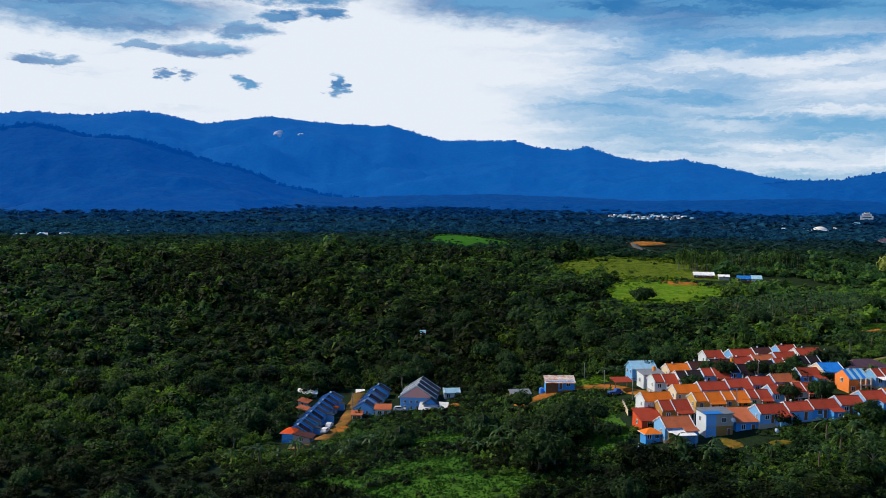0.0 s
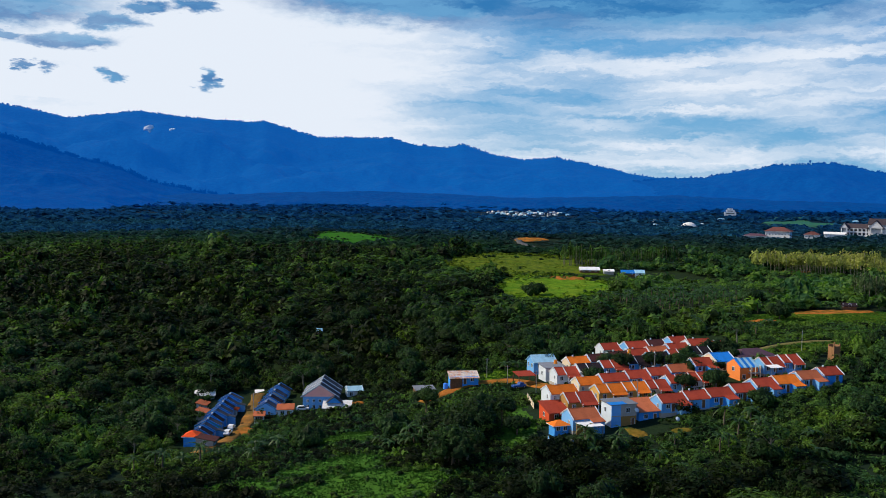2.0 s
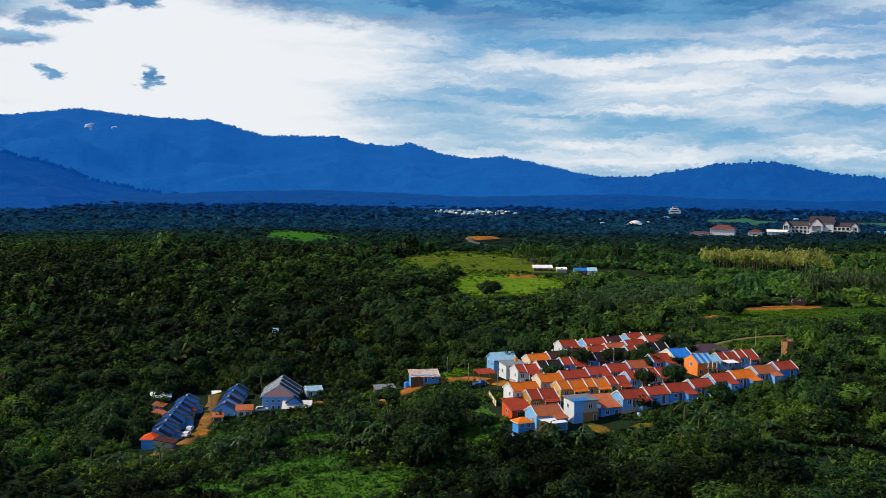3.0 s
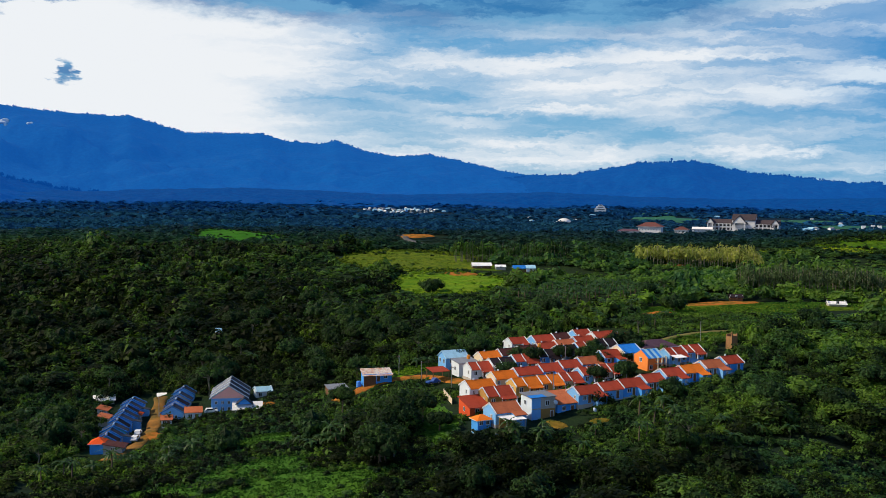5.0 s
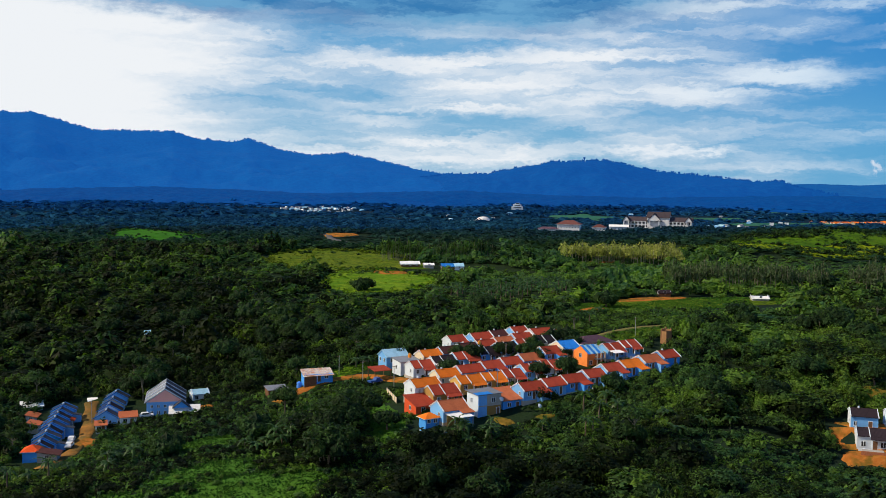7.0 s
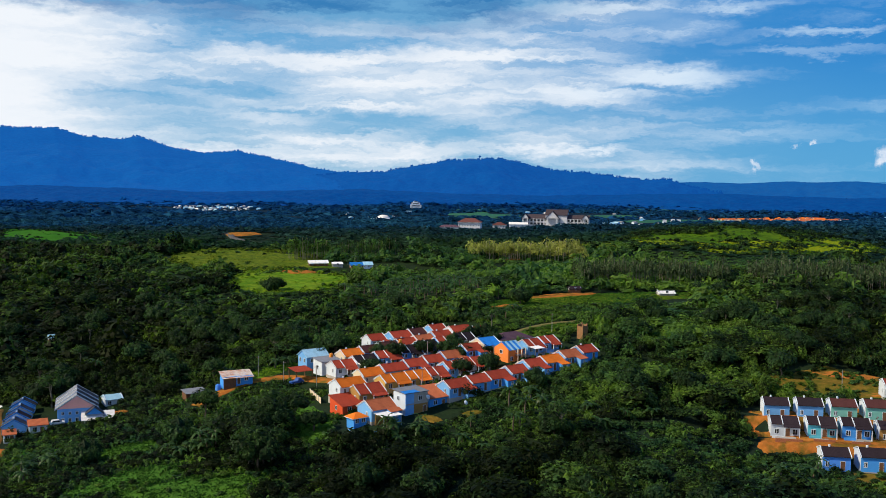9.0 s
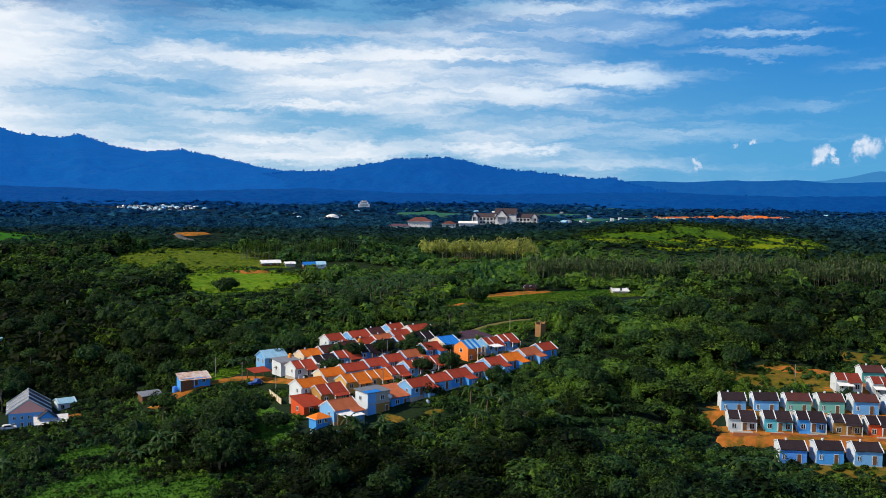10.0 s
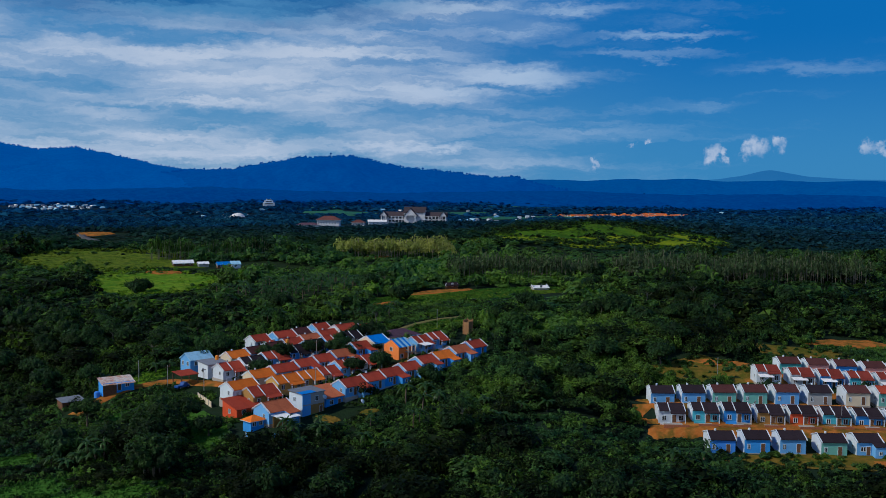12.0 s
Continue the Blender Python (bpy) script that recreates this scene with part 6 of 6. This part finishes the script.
def tree_proto(seed, height, radius, label, bark=None, lobes=9, leaves=95, open_crown=0.0):
    """A broadleaf tree: tapered trunk with limbs, and a lumpy crown of leaf sprays with gaps."""
    rng = np.random.default_rng(seed)
    t = thing("tree", label, "tree", 0, 0, 0, 0, "single trees")
    fork = height * (0.40 + 0.15 * open_crown)
    pieces = [tube([(0, 0, -0.6), (rng.normal(0, 0.1), 0, fork * 0.5), (rng.normal(0, 0.2), rng.normal(0, 0.2), fork), (0, 0, height * 0.8)], [0.30, 0.22, 0.17, 0.05])]
    for k in range(5):
        a = k * 1.26 + rng.uniform(-0.3, 0.3)
        end = np.array([math.cos(a) * radius * 0.7, math.sin(a) * radius * 0.7, height * rng.uniform(0.68, 0.85)])
        pieces.append(tube([(0, 0, fork * rng.uniform(0.8, 1.1)), end * [0.5, 0.5, 0.86], end], [0.12, 0.08, 0.03], 5))
    v, f = merged(pieces)
    trunk = new("trunk", mesh_of("trunk", v, f, bark or BARK, smooth=True))
    trunk.parent = t
    cv, cf, ct = crown_template(seed + 100, lobes, leaves, 0.105, 0.85, core=not open_crown, spread=1.3)
    tall = radius * (1.2 if not open_crown else 0.8)
    cv = cv * [radius, radius, tall] + [0, 0, height - 1.3 * tall]
    crown = new("crown", mesh_of("crown", cv, cf, LEAF_TREE, ct))
    crown.parent = t
    return t


def frond(rng, length, width, droop, sides=2):
    """One arching leaf with leaflets hanging to both sides; verts and tris."""
    n = 6
    s = np.linspace(0, 1, n)
    x, z = s * length * (1 - 0.15 * droop * s), length * (0.55 * s - (0.55 + 0.5 * droop) * s * s)
    w = width * np.sin(np.clip(s * 0.85 + 0.15, 0, 1) * math.pi) + 0.03
    V, F = [], []
    for k in range(n):
        V += [(x[k], -w[k], z[k] - w[k] * 0.45), (x[k], 0, z[k]), (x[k], w[k], z[k] - w[k] * 0.45)]
    for k in range(n - 1):
        a = k * 3
        notch = 0.45 if k % 2 else 1.0
        F += [(a, a + 1, a + 4), (a + 1, a + 2, a + 5), (a + 1, a + 5, a + 4)] + ([(a, a + 4, a + 3)] if notch == 1.0 else [])
    return np.array(V), np.array(F)


def palm_proto(seed, height, fronds, length, width, label, name="palm"):
    rng = np.random.default_rng(seed)
    t = thing(name, label, "palm", 0, 0, 0, 0, "palms and bananas")
    v, f = tube([(0, 0, -0.5), (0.1, 0, height * 0.5), (0.0, 0.1, height)], [0.22, 0.16, 0.13], 6)
    trunk = new("trunk", mesh_of("trunk", v, f, BARK, smooth=True))
    trunk.parent = t
    for k in range(fronds):
        v, f = frond(rng, length * rng.uniform(0.75, 1.1), width, rng.uniform(0.5, 1.3))
        leaf = new("leaf", mesh_of("leaf", v, f, LEAF_PALM, np.full(len(v), rng.uniform(0.2, 0.9))))
        leaf.parent = t
        leaf.matrix_local = pose(0, 0, height, 0, rng.uniform(-38, 5), k * 360 / fronds + rng.uniform(-15, 15))
    return t


def plant_copies(protos, places, rng, big=(0.8, 1.25)):
    for k, (x, y) in enumerate(places):
        m = pose(x, y, gz(x, y), 0, 0, rng.uniform(0, 360)) @ Matrix.Scale(rng.uniform(*big), 4)
        if k < len(protos):
            protos[k].matrix_world = m
        else:
            src = protos[rng.randrange(len(protos))]
            made = copy_thing(src, m)
            made.matrix_world = m


def build_trees():
    rng = random.Random(9)
    protos = [tree_proto(1, 6.4, 3.2, "dark green broadleaf tree above the scrub"), tree_proto(2, 7.4, 3.0, "tall dark broadleaf tree with a narrow crown"),
              tree_proto(3, 5.8, 3.6, "spreading dark green broadleaf tree"), tree_proto(4, 8.0, 3.6, "slender pale-trunked tree with a thin flat crown", PALE_BARK, 7, 80, 1.0),
              tree_proto(5, 5.4, 2.8, "rounded green tree among scrub"), tree_proto(6, 6.8, 3.5, "leafy valley tree with a lumpy crown")]
    x, y, r = wooded(21, 178, 430, 12, pad=6)
    places = [(a, b) for a, b, k in zip(x, y, lowered(x, y)) if k > 0.9 and not (118 < a < 150 and b < 205)]
    rng.shuffle(places)
    own = [(93.5, 446), (92.0, 447), (95.0, 447.5), (94, 445), (41, 234), (30, 250), (22, 268), (11, 250), (-55, 252), (128, 300), (176, 214)]
    plant_copies(protos, places[:6] + own + places[6:225], rng)
    small = [copy_thing(protos[k], Matrix()) for k in (0, 2, 4)]
    plant_copies(small, [(82.5, 279.8), (104.6, 282.9), (99.2, 267.3), (115.6, 276.5), (99.5, 251.2), (91.8, 278.3), (105.1, 234.3), (79.5, 285), (113, 288), (105, 272), (97.5, 273), (118.5, 287), (107, 267), (-10.8, 250), (-11.6, 249), (-10, 251), (92, 252.5), (103, 256), (71, 270), (176, 176), (196, 160), (166, 186)], rng, (0.72, 0.98))
    clumps = []
    for cx, cy, n, spread in ((269, 345, 5, 4), (324, 350, 6, 6), (352, 341, 5, 6), (440, 372, 9, 14), (232, 248, 7, 8), (270, 280, 6, 8), (46, 345, 9, 12), (62, 325, 7, 8), (40, 375, 8, 14), (66, 300, 4, 3), (22, 220, 7, 3), (33, 243, 10, 4), (30, 236, 7, 3), (159, 332, 1, 0.1), (-58, 280, 6, 6), (-14, 328, 5, 7),
                              (176, 232, 5, 8), (210, 262, 5, 10)):
        clumps += [(cx + rng.gauss(0, spread), cy + rng.gauss(0, spread * 0.7)) for _ in range(n)]
    plant_copies([copy_thing(protos[k], Matrix()) for k in (0, 1, 2, 3, 5)], clumps, rng, (0.85, 1.3))
    palms = [palm_proto(1, 2.2, 9, 2.9, 0.42, "banana plant with broad arching leaves", "banana_plant"), palm_proto(2, 3.4, 11, 3.2, 0.26, "young oil palm with drooping fronds"),
             palm_proto(3, 1.4, 8, 2.6, 0.40, "low banana clump with pale leaves", "banana_plant")]
    spots = []
    for cx, cy, n, spread in ((58, 218, 14, 4), (12, 241, 13, 4), (75, 208, 6, 10), (-30, 250, 7, 6), (110, 210, 8, 12), (95, 222, 4, 4), (-45, 244, 4, 4), (130, 158, 4, 4), (-70, 300, 8, 20), (-95, 330, 8, 20),
                              (150, 355, 10, 14), (120, 330, 8, 12), (-40, 360, 6, 20), (30, 350, 6, 20), (165, 530, 6, 4), (36, 300, 3, 3), (55, 298, 3, 4)):
        spots += [(cx + rng.gauss(0, spread), cy + rng.gauss(0, spread * 0.7)) for _ in range(n)]
    spots += [(120 + k * 1.5 + rng.gauss(0, 0.6), 325 - k * 1.25 + rng.gauss(0, 0.8)) for k in range(13)]
    plant_copies(palms, spots, rng, (0.8, 1.3))
    # the oil palm plot, in rows
    plot = [(128 + u * 6.6 - v * 1.6 + rng.gauss(0, 0.7), 366 + u * 1.2 + v * 6.8 + rng.gauss(0, 0.7)) for u in range(9) for v in range(8) if rng.random() > 0.12]
    oil = copy_thing(palms[1], Matrix())
    tagged(oil, "dark green oil palm in a planted row", group="oil palm plot")
    plant_copies([oil], plot, rng, (0.95, 1.25))


build_trees()


def build_gardens():
    """Shrubs and hedges before the fronts of the settlement's rows, darkened to stand in for the shaded gaps."""
    rng = np.random.default_rng(33)
    X, Y = [], []
    for x0, y0, turn, length, off in ((64, 251.5, 11.2, 70, 6.6), (62, 260, 10.7, 44, -5.2), (62, 276, 10.4, 44, 6.4), (64, 284.5, 11.4, 50, -5.0), (80, 303, 11.3, 42, 6.2), (76, 236, 11.9, 58, 6.4), (76, 236, 11.9, 58, -5.0)):
        s = rng.uniform(-2, length, int(length * 0.75))
        d = off + rng.normal(0, 0.7, len(s))
        t = radians(turn)
        X.append(x0 + s * math.cos(t) + d * math.sin(t)), Y.append(y0 + s * math.sin(t) - d * math.cos(t))
    x, y = np.concatenate(X), np.concatenate(Y)
    keep = lumps(x, y, 7, 91) > -0.25
    x, y = x[keep], y[keep]
    w = rng.uniform(0.5, 1.15, len(x))
    shrubs = [crown_template(130 + s, 2, 34, 0.2) for s in range(4)]
    scatter("garden_shrubs", "dark green shrubs and hedges between the houses", shrubs, x, y, ground_height(x, y) + 0.3, w, w * rng.uniform(0.8, 1.5, len(x)), rng, LEAF, "shrubs", tones=rng.normal(-0.12, 0.14, len(x)))


build_gardens()


def build_plantation(name, label, spec, spacing, height, seed, leaf_mat, crown_w=1.75, bark=None):
    """Rows of straight thin trunks with small crowns, inside a turned rectangle: cx, cy, half length, half depth, turn."""
    cx, cy, hl, hd, turn = spec
    rng = np.random.default_rng(seed)
    u, v = np.meshgrid(np.arange(-hl, hl, spacing), np.arange(-hd, hd, spacing * 1.3))
    u, v = (u + rng.normal(0, 0.7, u.shape)).ravel(), (v + rng.normal(0, 0.4, v.shape)).ravel()
    keep = rng.uniform(0, 1, len(u)) > 0.15
    u, v = u[keep], v[keep]
    t = radians(turn)
    x, y = cx + u * math.cos(t) - v * math.sin(t), cy + u * math.sin(t) + v * math.cos(t)
    z = ground_height(x, y)
    hgt = height * rng.uniform(0.75, 1.15, len(x)) * (1 + 0.28 * lumps(x, y, 8, 90 + seed))
    sv, sf = tube([(0, 0, 0), (0.02, 0.01, 0.5), (0, 0, 1.0)], [0.11, 0.09, 0.05], 4)
    stick = [(sv, sf, np.full(len(sv), 0.5))]
    scatter(name + "_trunks", "pale thin trunks of " + label, stick, x, y, z, np.full(len(x), 1.3), hgt, rng, bark or PALE_BARK, sink=0.03)
    crowns = [crown_template(200 + seed + s, 2, 30, 0.18, 0.8, core=False) for s in range(4)]
    scatter(name + "_leaves", "thin leafage of " + label, crowns, x, y, z + hgt * 0.42, np.full(len(x), crown_w) * rng.uniform(0.8, 1.4, len(x)), hgt * rng.uniform(0.42, 0.62, len(x)), rng, leaf_mat)


build_plantation("pale_plantation", "a pale sunlit rubber plantation", (276, 520, 34, 13, -22), 2.6, 10, 1, LEAF_RUBBER, 3.0, WHITE_BARK)
build_plantation("dark_plantation", "a rubber plantation beside the red soil", (244, 358, 34, 8, -20), 2.3, 11.0, 2, LEAF_GREY, 2.0)
build_plantation("far_plantation", "a grey rubber plantation on the slope", (350, 318, 62, 16, -24), 2.7, 11.5, 3, LEAF_GREY, 2.3)
build_plantation("hill_plantation", "tall thin trees behind the farm", (172, 560, 34, 6, -8), 2.6, 11.0, 4, LEAF)

# concrete yards and low walls in front of the new houses
LOW_BRICK = material("low_wall_brick", (0.32, 0.11, 0.05), 0.9, [(1.5, 0.6, (0.22, 0.08, 0.04)), (5, 0.4, (0.4, 0.2, 0.1))], (9, 0.03))
for along, wide, deep in ((2.4, 4.6, 3.4), (10.6, 3.2, 2.2), (18.8, 2.6, 2.4), (27.0, 3.4, 2.2), (35.6, 3.8, 3.0), (44.0, 3.2, 2.4), (52.0, 3.6, 2.6)):
    x, y = 143 + along * 0.79 - (4.9 + deep / 2) * 0.61, 184.5 - along * 0.61 - (4.9 + deep / 2) * 0.79
    yard = thing("concrete_yard", "pale concrete yard slab before a new house", "yard", x, y, gz(x, y) + 0.86, -37.7, "front yards")
    put("slab", (wide, deep), lambda bm: box(bm, -wide / 2, wide / 2, -deep / 2, deep / 2, -0.6, 0.06, 0.03), CONCRETE, yard)
    put("kerb", (wide, deep), lambda bm: box(bm, -wide / 2 - 0.5, wide / 2 + 1.2, -deep / 2 - 0.25, -deep / 2 - 0.04, -0.6, 0.42), LOW_BRICK, yard, label="low red brick front wall")

# ---- small things ----
def pickup(x, y, turn):
    t = thing("pickup_truck", "blue pickup truck parked beside the carport", "truck", x, y, gz(x, y) + 0.35, turn)
    blue = material("blue_car_paint", (0.02, 0.07, 0.28), 0.3, spec=0.6)
    put("body", (), lambda bm: box(bm, -2.2, 2.2, -0.85, 0.85, 0.35, 0.95, 0.08), blue, t)
    put("cab", (), lambda bm: loft_y(bm, [(-0.2, 0.95), (1.6, 0.95), (1.2, 1.65), (0.1, 1.65)], -0.78, 0.78), blue, t)
    put("windscreen", (), lambda bm: loft_y(bm, [(1.57, 1.02), (1.64, 1.02), (1.28, 1.6), (1.21, 1.6)], -0.7, 0.7), GLASS, t)
    for cx in (-1.4, 1.4):
        for cy in (-0.85, 0.85):
            wheel = put("wheel", (), lambda bm: bmesh.ops.create_cone(bm, cap_ends=True, segments=14, radius1=0.36, radius2=0.36, depth=0.24, matrix=Matrix.Rotation(math.pi / 2, 4, "X")), BLACK, t, (cx, cy, 0.36))
            put("rim", (), lambda bm: bmesh.ops.create_cone(bm, cap_ends=True, segments=10, radius1=0.2, radius2=0.2, depth=0.27, matrix=Matrix.Rotation(math.pi / 2, 4, "X")), METAL, wheel)


pickup(50.5, 277.5, 20)


def car(x, y, turn, paint_mat, label):
    t = thing("car", label, "car", x, y, gz(x, y) + 0.3, turn, "parked cars")
    put("body", (paint_mat.name,), lambda bm: box(bm, -2.0, 2.0, -0.82, 0.82, 0.32, 0.88, 0.1), paint_mat, t)
    put("cabin", (paint_mat.name,), lambda bm: loft_y(bm, [(-1.75, 0.86), (1.05, 0.86), (0.5, 1.45), (-1.3, 1.45)], -0.74, 0.74), paint_mat, t)
    put("windscreen", (), lambda bm: loft_y(bm, [(1.04, 0.94), (1.10, 0.94), (0.62, 1.40), (0.56, 1.40)], -0.66, 0.66), GLASS, t)
    for sy in (-0.75, 0.75):
        put("side_window", (sy,), lambda bm: loft_y(bm, [(-1.45, 0.95), (0.75, 0.95), (0.42, 1.36), (-1.15, 1.36)], sy - 0.012, sy + 0.012), GLASS, t)
    for cx in (-1.25, 1.25):
        for cy in (-0.8, 0.8):
            wheel = put("wheel", (), lambda bm: bmesh.ops.create_cone(bm, cap_ends=True, segments=14, radius1=0.32, radius2=0.32, depth=0.2, matrix=Matrix.Rotation(math.pi / 2, 4, "X")), BLACK, t, (cx, cy, 0.32))
            put("rim", (), lambda bm: bmesh.ops.create_cone(bm, cap_ends=True, segments=10, radius1=0.19, radius2=0.19, depth=0.23, matrix=Matrix.Rotation(math.pi / 2, 4, "X")), METAL, wheel)


WHITE_PAINT = material("white_car_paint", (0.72, 0.73, 0.74), 0.3, spec=0.6)
for x, y, turn in ((-33.6, 276.0, 78), (-33.2, 282.5, 82), (-13.0, 297.0, 5)):
    car(x, y, turn, WHITE_PAINT, "white car parked by the hamlet's earth road")
t = thing("water_tank", "blue plastic water drum beside the shack", "tank", 30.2, 288.5, gz(30.2, 288.5) + 0.2, 0)
put("drum", (), lambda bm: bmesh.ops.create_cone(bm, cap_ends=True, segments=16, radius1=0.8, radius2=0.75, depth=1.6, matrix=Matrix.Translation((0, 0, 0.8))), WALLS["blue"], t)
put("lid", (), lambda bm: bmesh.ops.create_cone(bm, cap_ends=True, segments=16, radius1=0.45, radius2=0.3, depth=0.2, matrix=Matrix.Translation((0, 0, 1.7))), WALLS["blue"], t)


def pole(x, y, height=6.5):
    t = thing("utility_pole", "slim grey utility pole with a crossarm", "pole", x, y, gz(x, y), 20, "utility poles")
    put("shaft", (height,), lambda bm: bmesh.ops.create_cone(bm, cap_ends=True, segments=8, radius1=0.12, radius2=0.08, depth=height + 1, matrix=Matrix.Translation((0, 0, height / 2 - 0.5))), METAL, t)
    put("crossarm", (), lambda bm: box(bm, -0.8, 0.8, -0.06, 0.06, -0.06, 0.06), WOOD, t, (0, 0, height - 0.5))


for x, y in ((180, 196), (48, 282), (54, 270), (76, 246), (100, 251), (90, 272), (160, 168), (176, 154), (-28, 300), (141, 282), (44, 295)):
    pole(x, y)


def fence(x0, y0, x1, y1, label, mat, height=1.3, step=2.2):
    """A run of wall panels between posts, following the ground."""
    n = max(1, int(math.hypot(x1 - x0, y1 - y0) / step))
    turn = math.degrees(math.atan2(y1 - y0, x1 - x0))
    t = thing("garden_wall", label, "wall", x0, y0, gz(x0, y0), turn)
    length = math.hypot(x1 - x0, y1 - y0) / n
    for k in range(n):
        z = gz(x0 + (x1 - x0) * k / n, y0 + (y1 - y0) * k / n) - gz(x0, y0)
        put("panel", (length, height), lambda bm: box(bm, 0.1, length - 0.1, -0.06, 0.06, -1.0, height), mat, t, (k * length, 0, z))
        put("post", (height,), lambda bm: box(bm, -0.13, 0.13, -0.13, 0.13, -1.2, height + 0.2), CONCRETE, t, (k * length, 0, z))


fence(50.4, 265, 49.8, 254, "broken cream garden wall beside the red house", WALLS["cream"], 1.5)
fence(46.5, 221, 56, 219.5, "pale block wall round the corner garden", WALLS["pale_blue"], 0.9)
fence(47, 226, 46.5, 221, "pale block wall round the corner garden", WALLS["pale_blue"], 0.9)
fence(118, 256, 127, 258, "white balustrade wall before a house", TRIM, 0.9)


def dish(x, y, z):
    t = thing("satellite_dish", "white satellite dish on a short mast", "dish", x, y, z, random.uniform(-40, 40), "satellite dishes")
    put("bowl", (), lambda bm: bmesh.ops.create_cone(bm, cap_ends=True, segments=16, radius1=0.62, radius2=0.22, depth=0.2, matrix=Matrix.Rotation(radians(55), 4, "X")), TRIM, t)
    put("mast", (), lambda bm: box(bm, -0.05, 0.05, -0.05, 0.05, -1.2, 0), METAL, t)


random.seed(5)
for x, y, z in ((71, 231.5, 4.4), (81, 229.5, 2.4), (99.5, 234.5, 4.6), (91, 275.5, 6.6), (102, 280.5, 8.0)):
    dish(x, y, z)
for x, y, z in ((62.5, 281.5, 6.9), (86, 283.5, 9.4)):
    t = thing("water_tank", "orange plastic rooftop water tank", "tank", x, y, z, 0)
    put("drum", (), lambda bm: bmesh.ops.create_cone(bm, cap_ends=True, segments=14, radius1=0.55, radius2=0.5, depth=1.1, matrix=Matrix.Translation((0, 0, 0.55))), PLASTIC, t)
    put("lid", (), lambda bm: bmesh.ops.create_cone(bm, cap_ends=True, segments=14, radius1=0.3, radius2=0.2, depth=0.15, matrix=Matrix.Translation((0, 0, 1.17))), PLASTIC, t)

# a wisp of cloud caught on the range
p = heading(-9.7, 3.05) * 3300
h = thing("cloud_wisp", "small white wisp of cloud before the mountains", "cloud", p.x, p.y, p.z + 60, 0)
CLOUD = material("cloud_white", (0.70, 0.78, 0.86), 1.0, [(0.05, 0.5, (0.45, 0.58, 0.75))], None)


def puff(bm, dx, dz, r):
    bmesh.ops.create_icosphere(bm, subdivisions=3, radius=r, matrix=Matrix.Translation((dx, 0, dz)) @ Matrix.Diagonal((1.2, 0.8, 0.75, 1)))
    for v in bm.verts:
        v.co += noise.noise_vector(v.co * 0.09) * r * 0.5


for k, (dx, dz, r) in enumerate(((0, 0, 12), (-10, -5, 6), (10, 4, 7), (4, -8, 6), (70, -3, 5), (80, -1, 4))):
    put("puff", (k,), lambda bm: puff(bm, dx, dz, r), CLOUD, h)
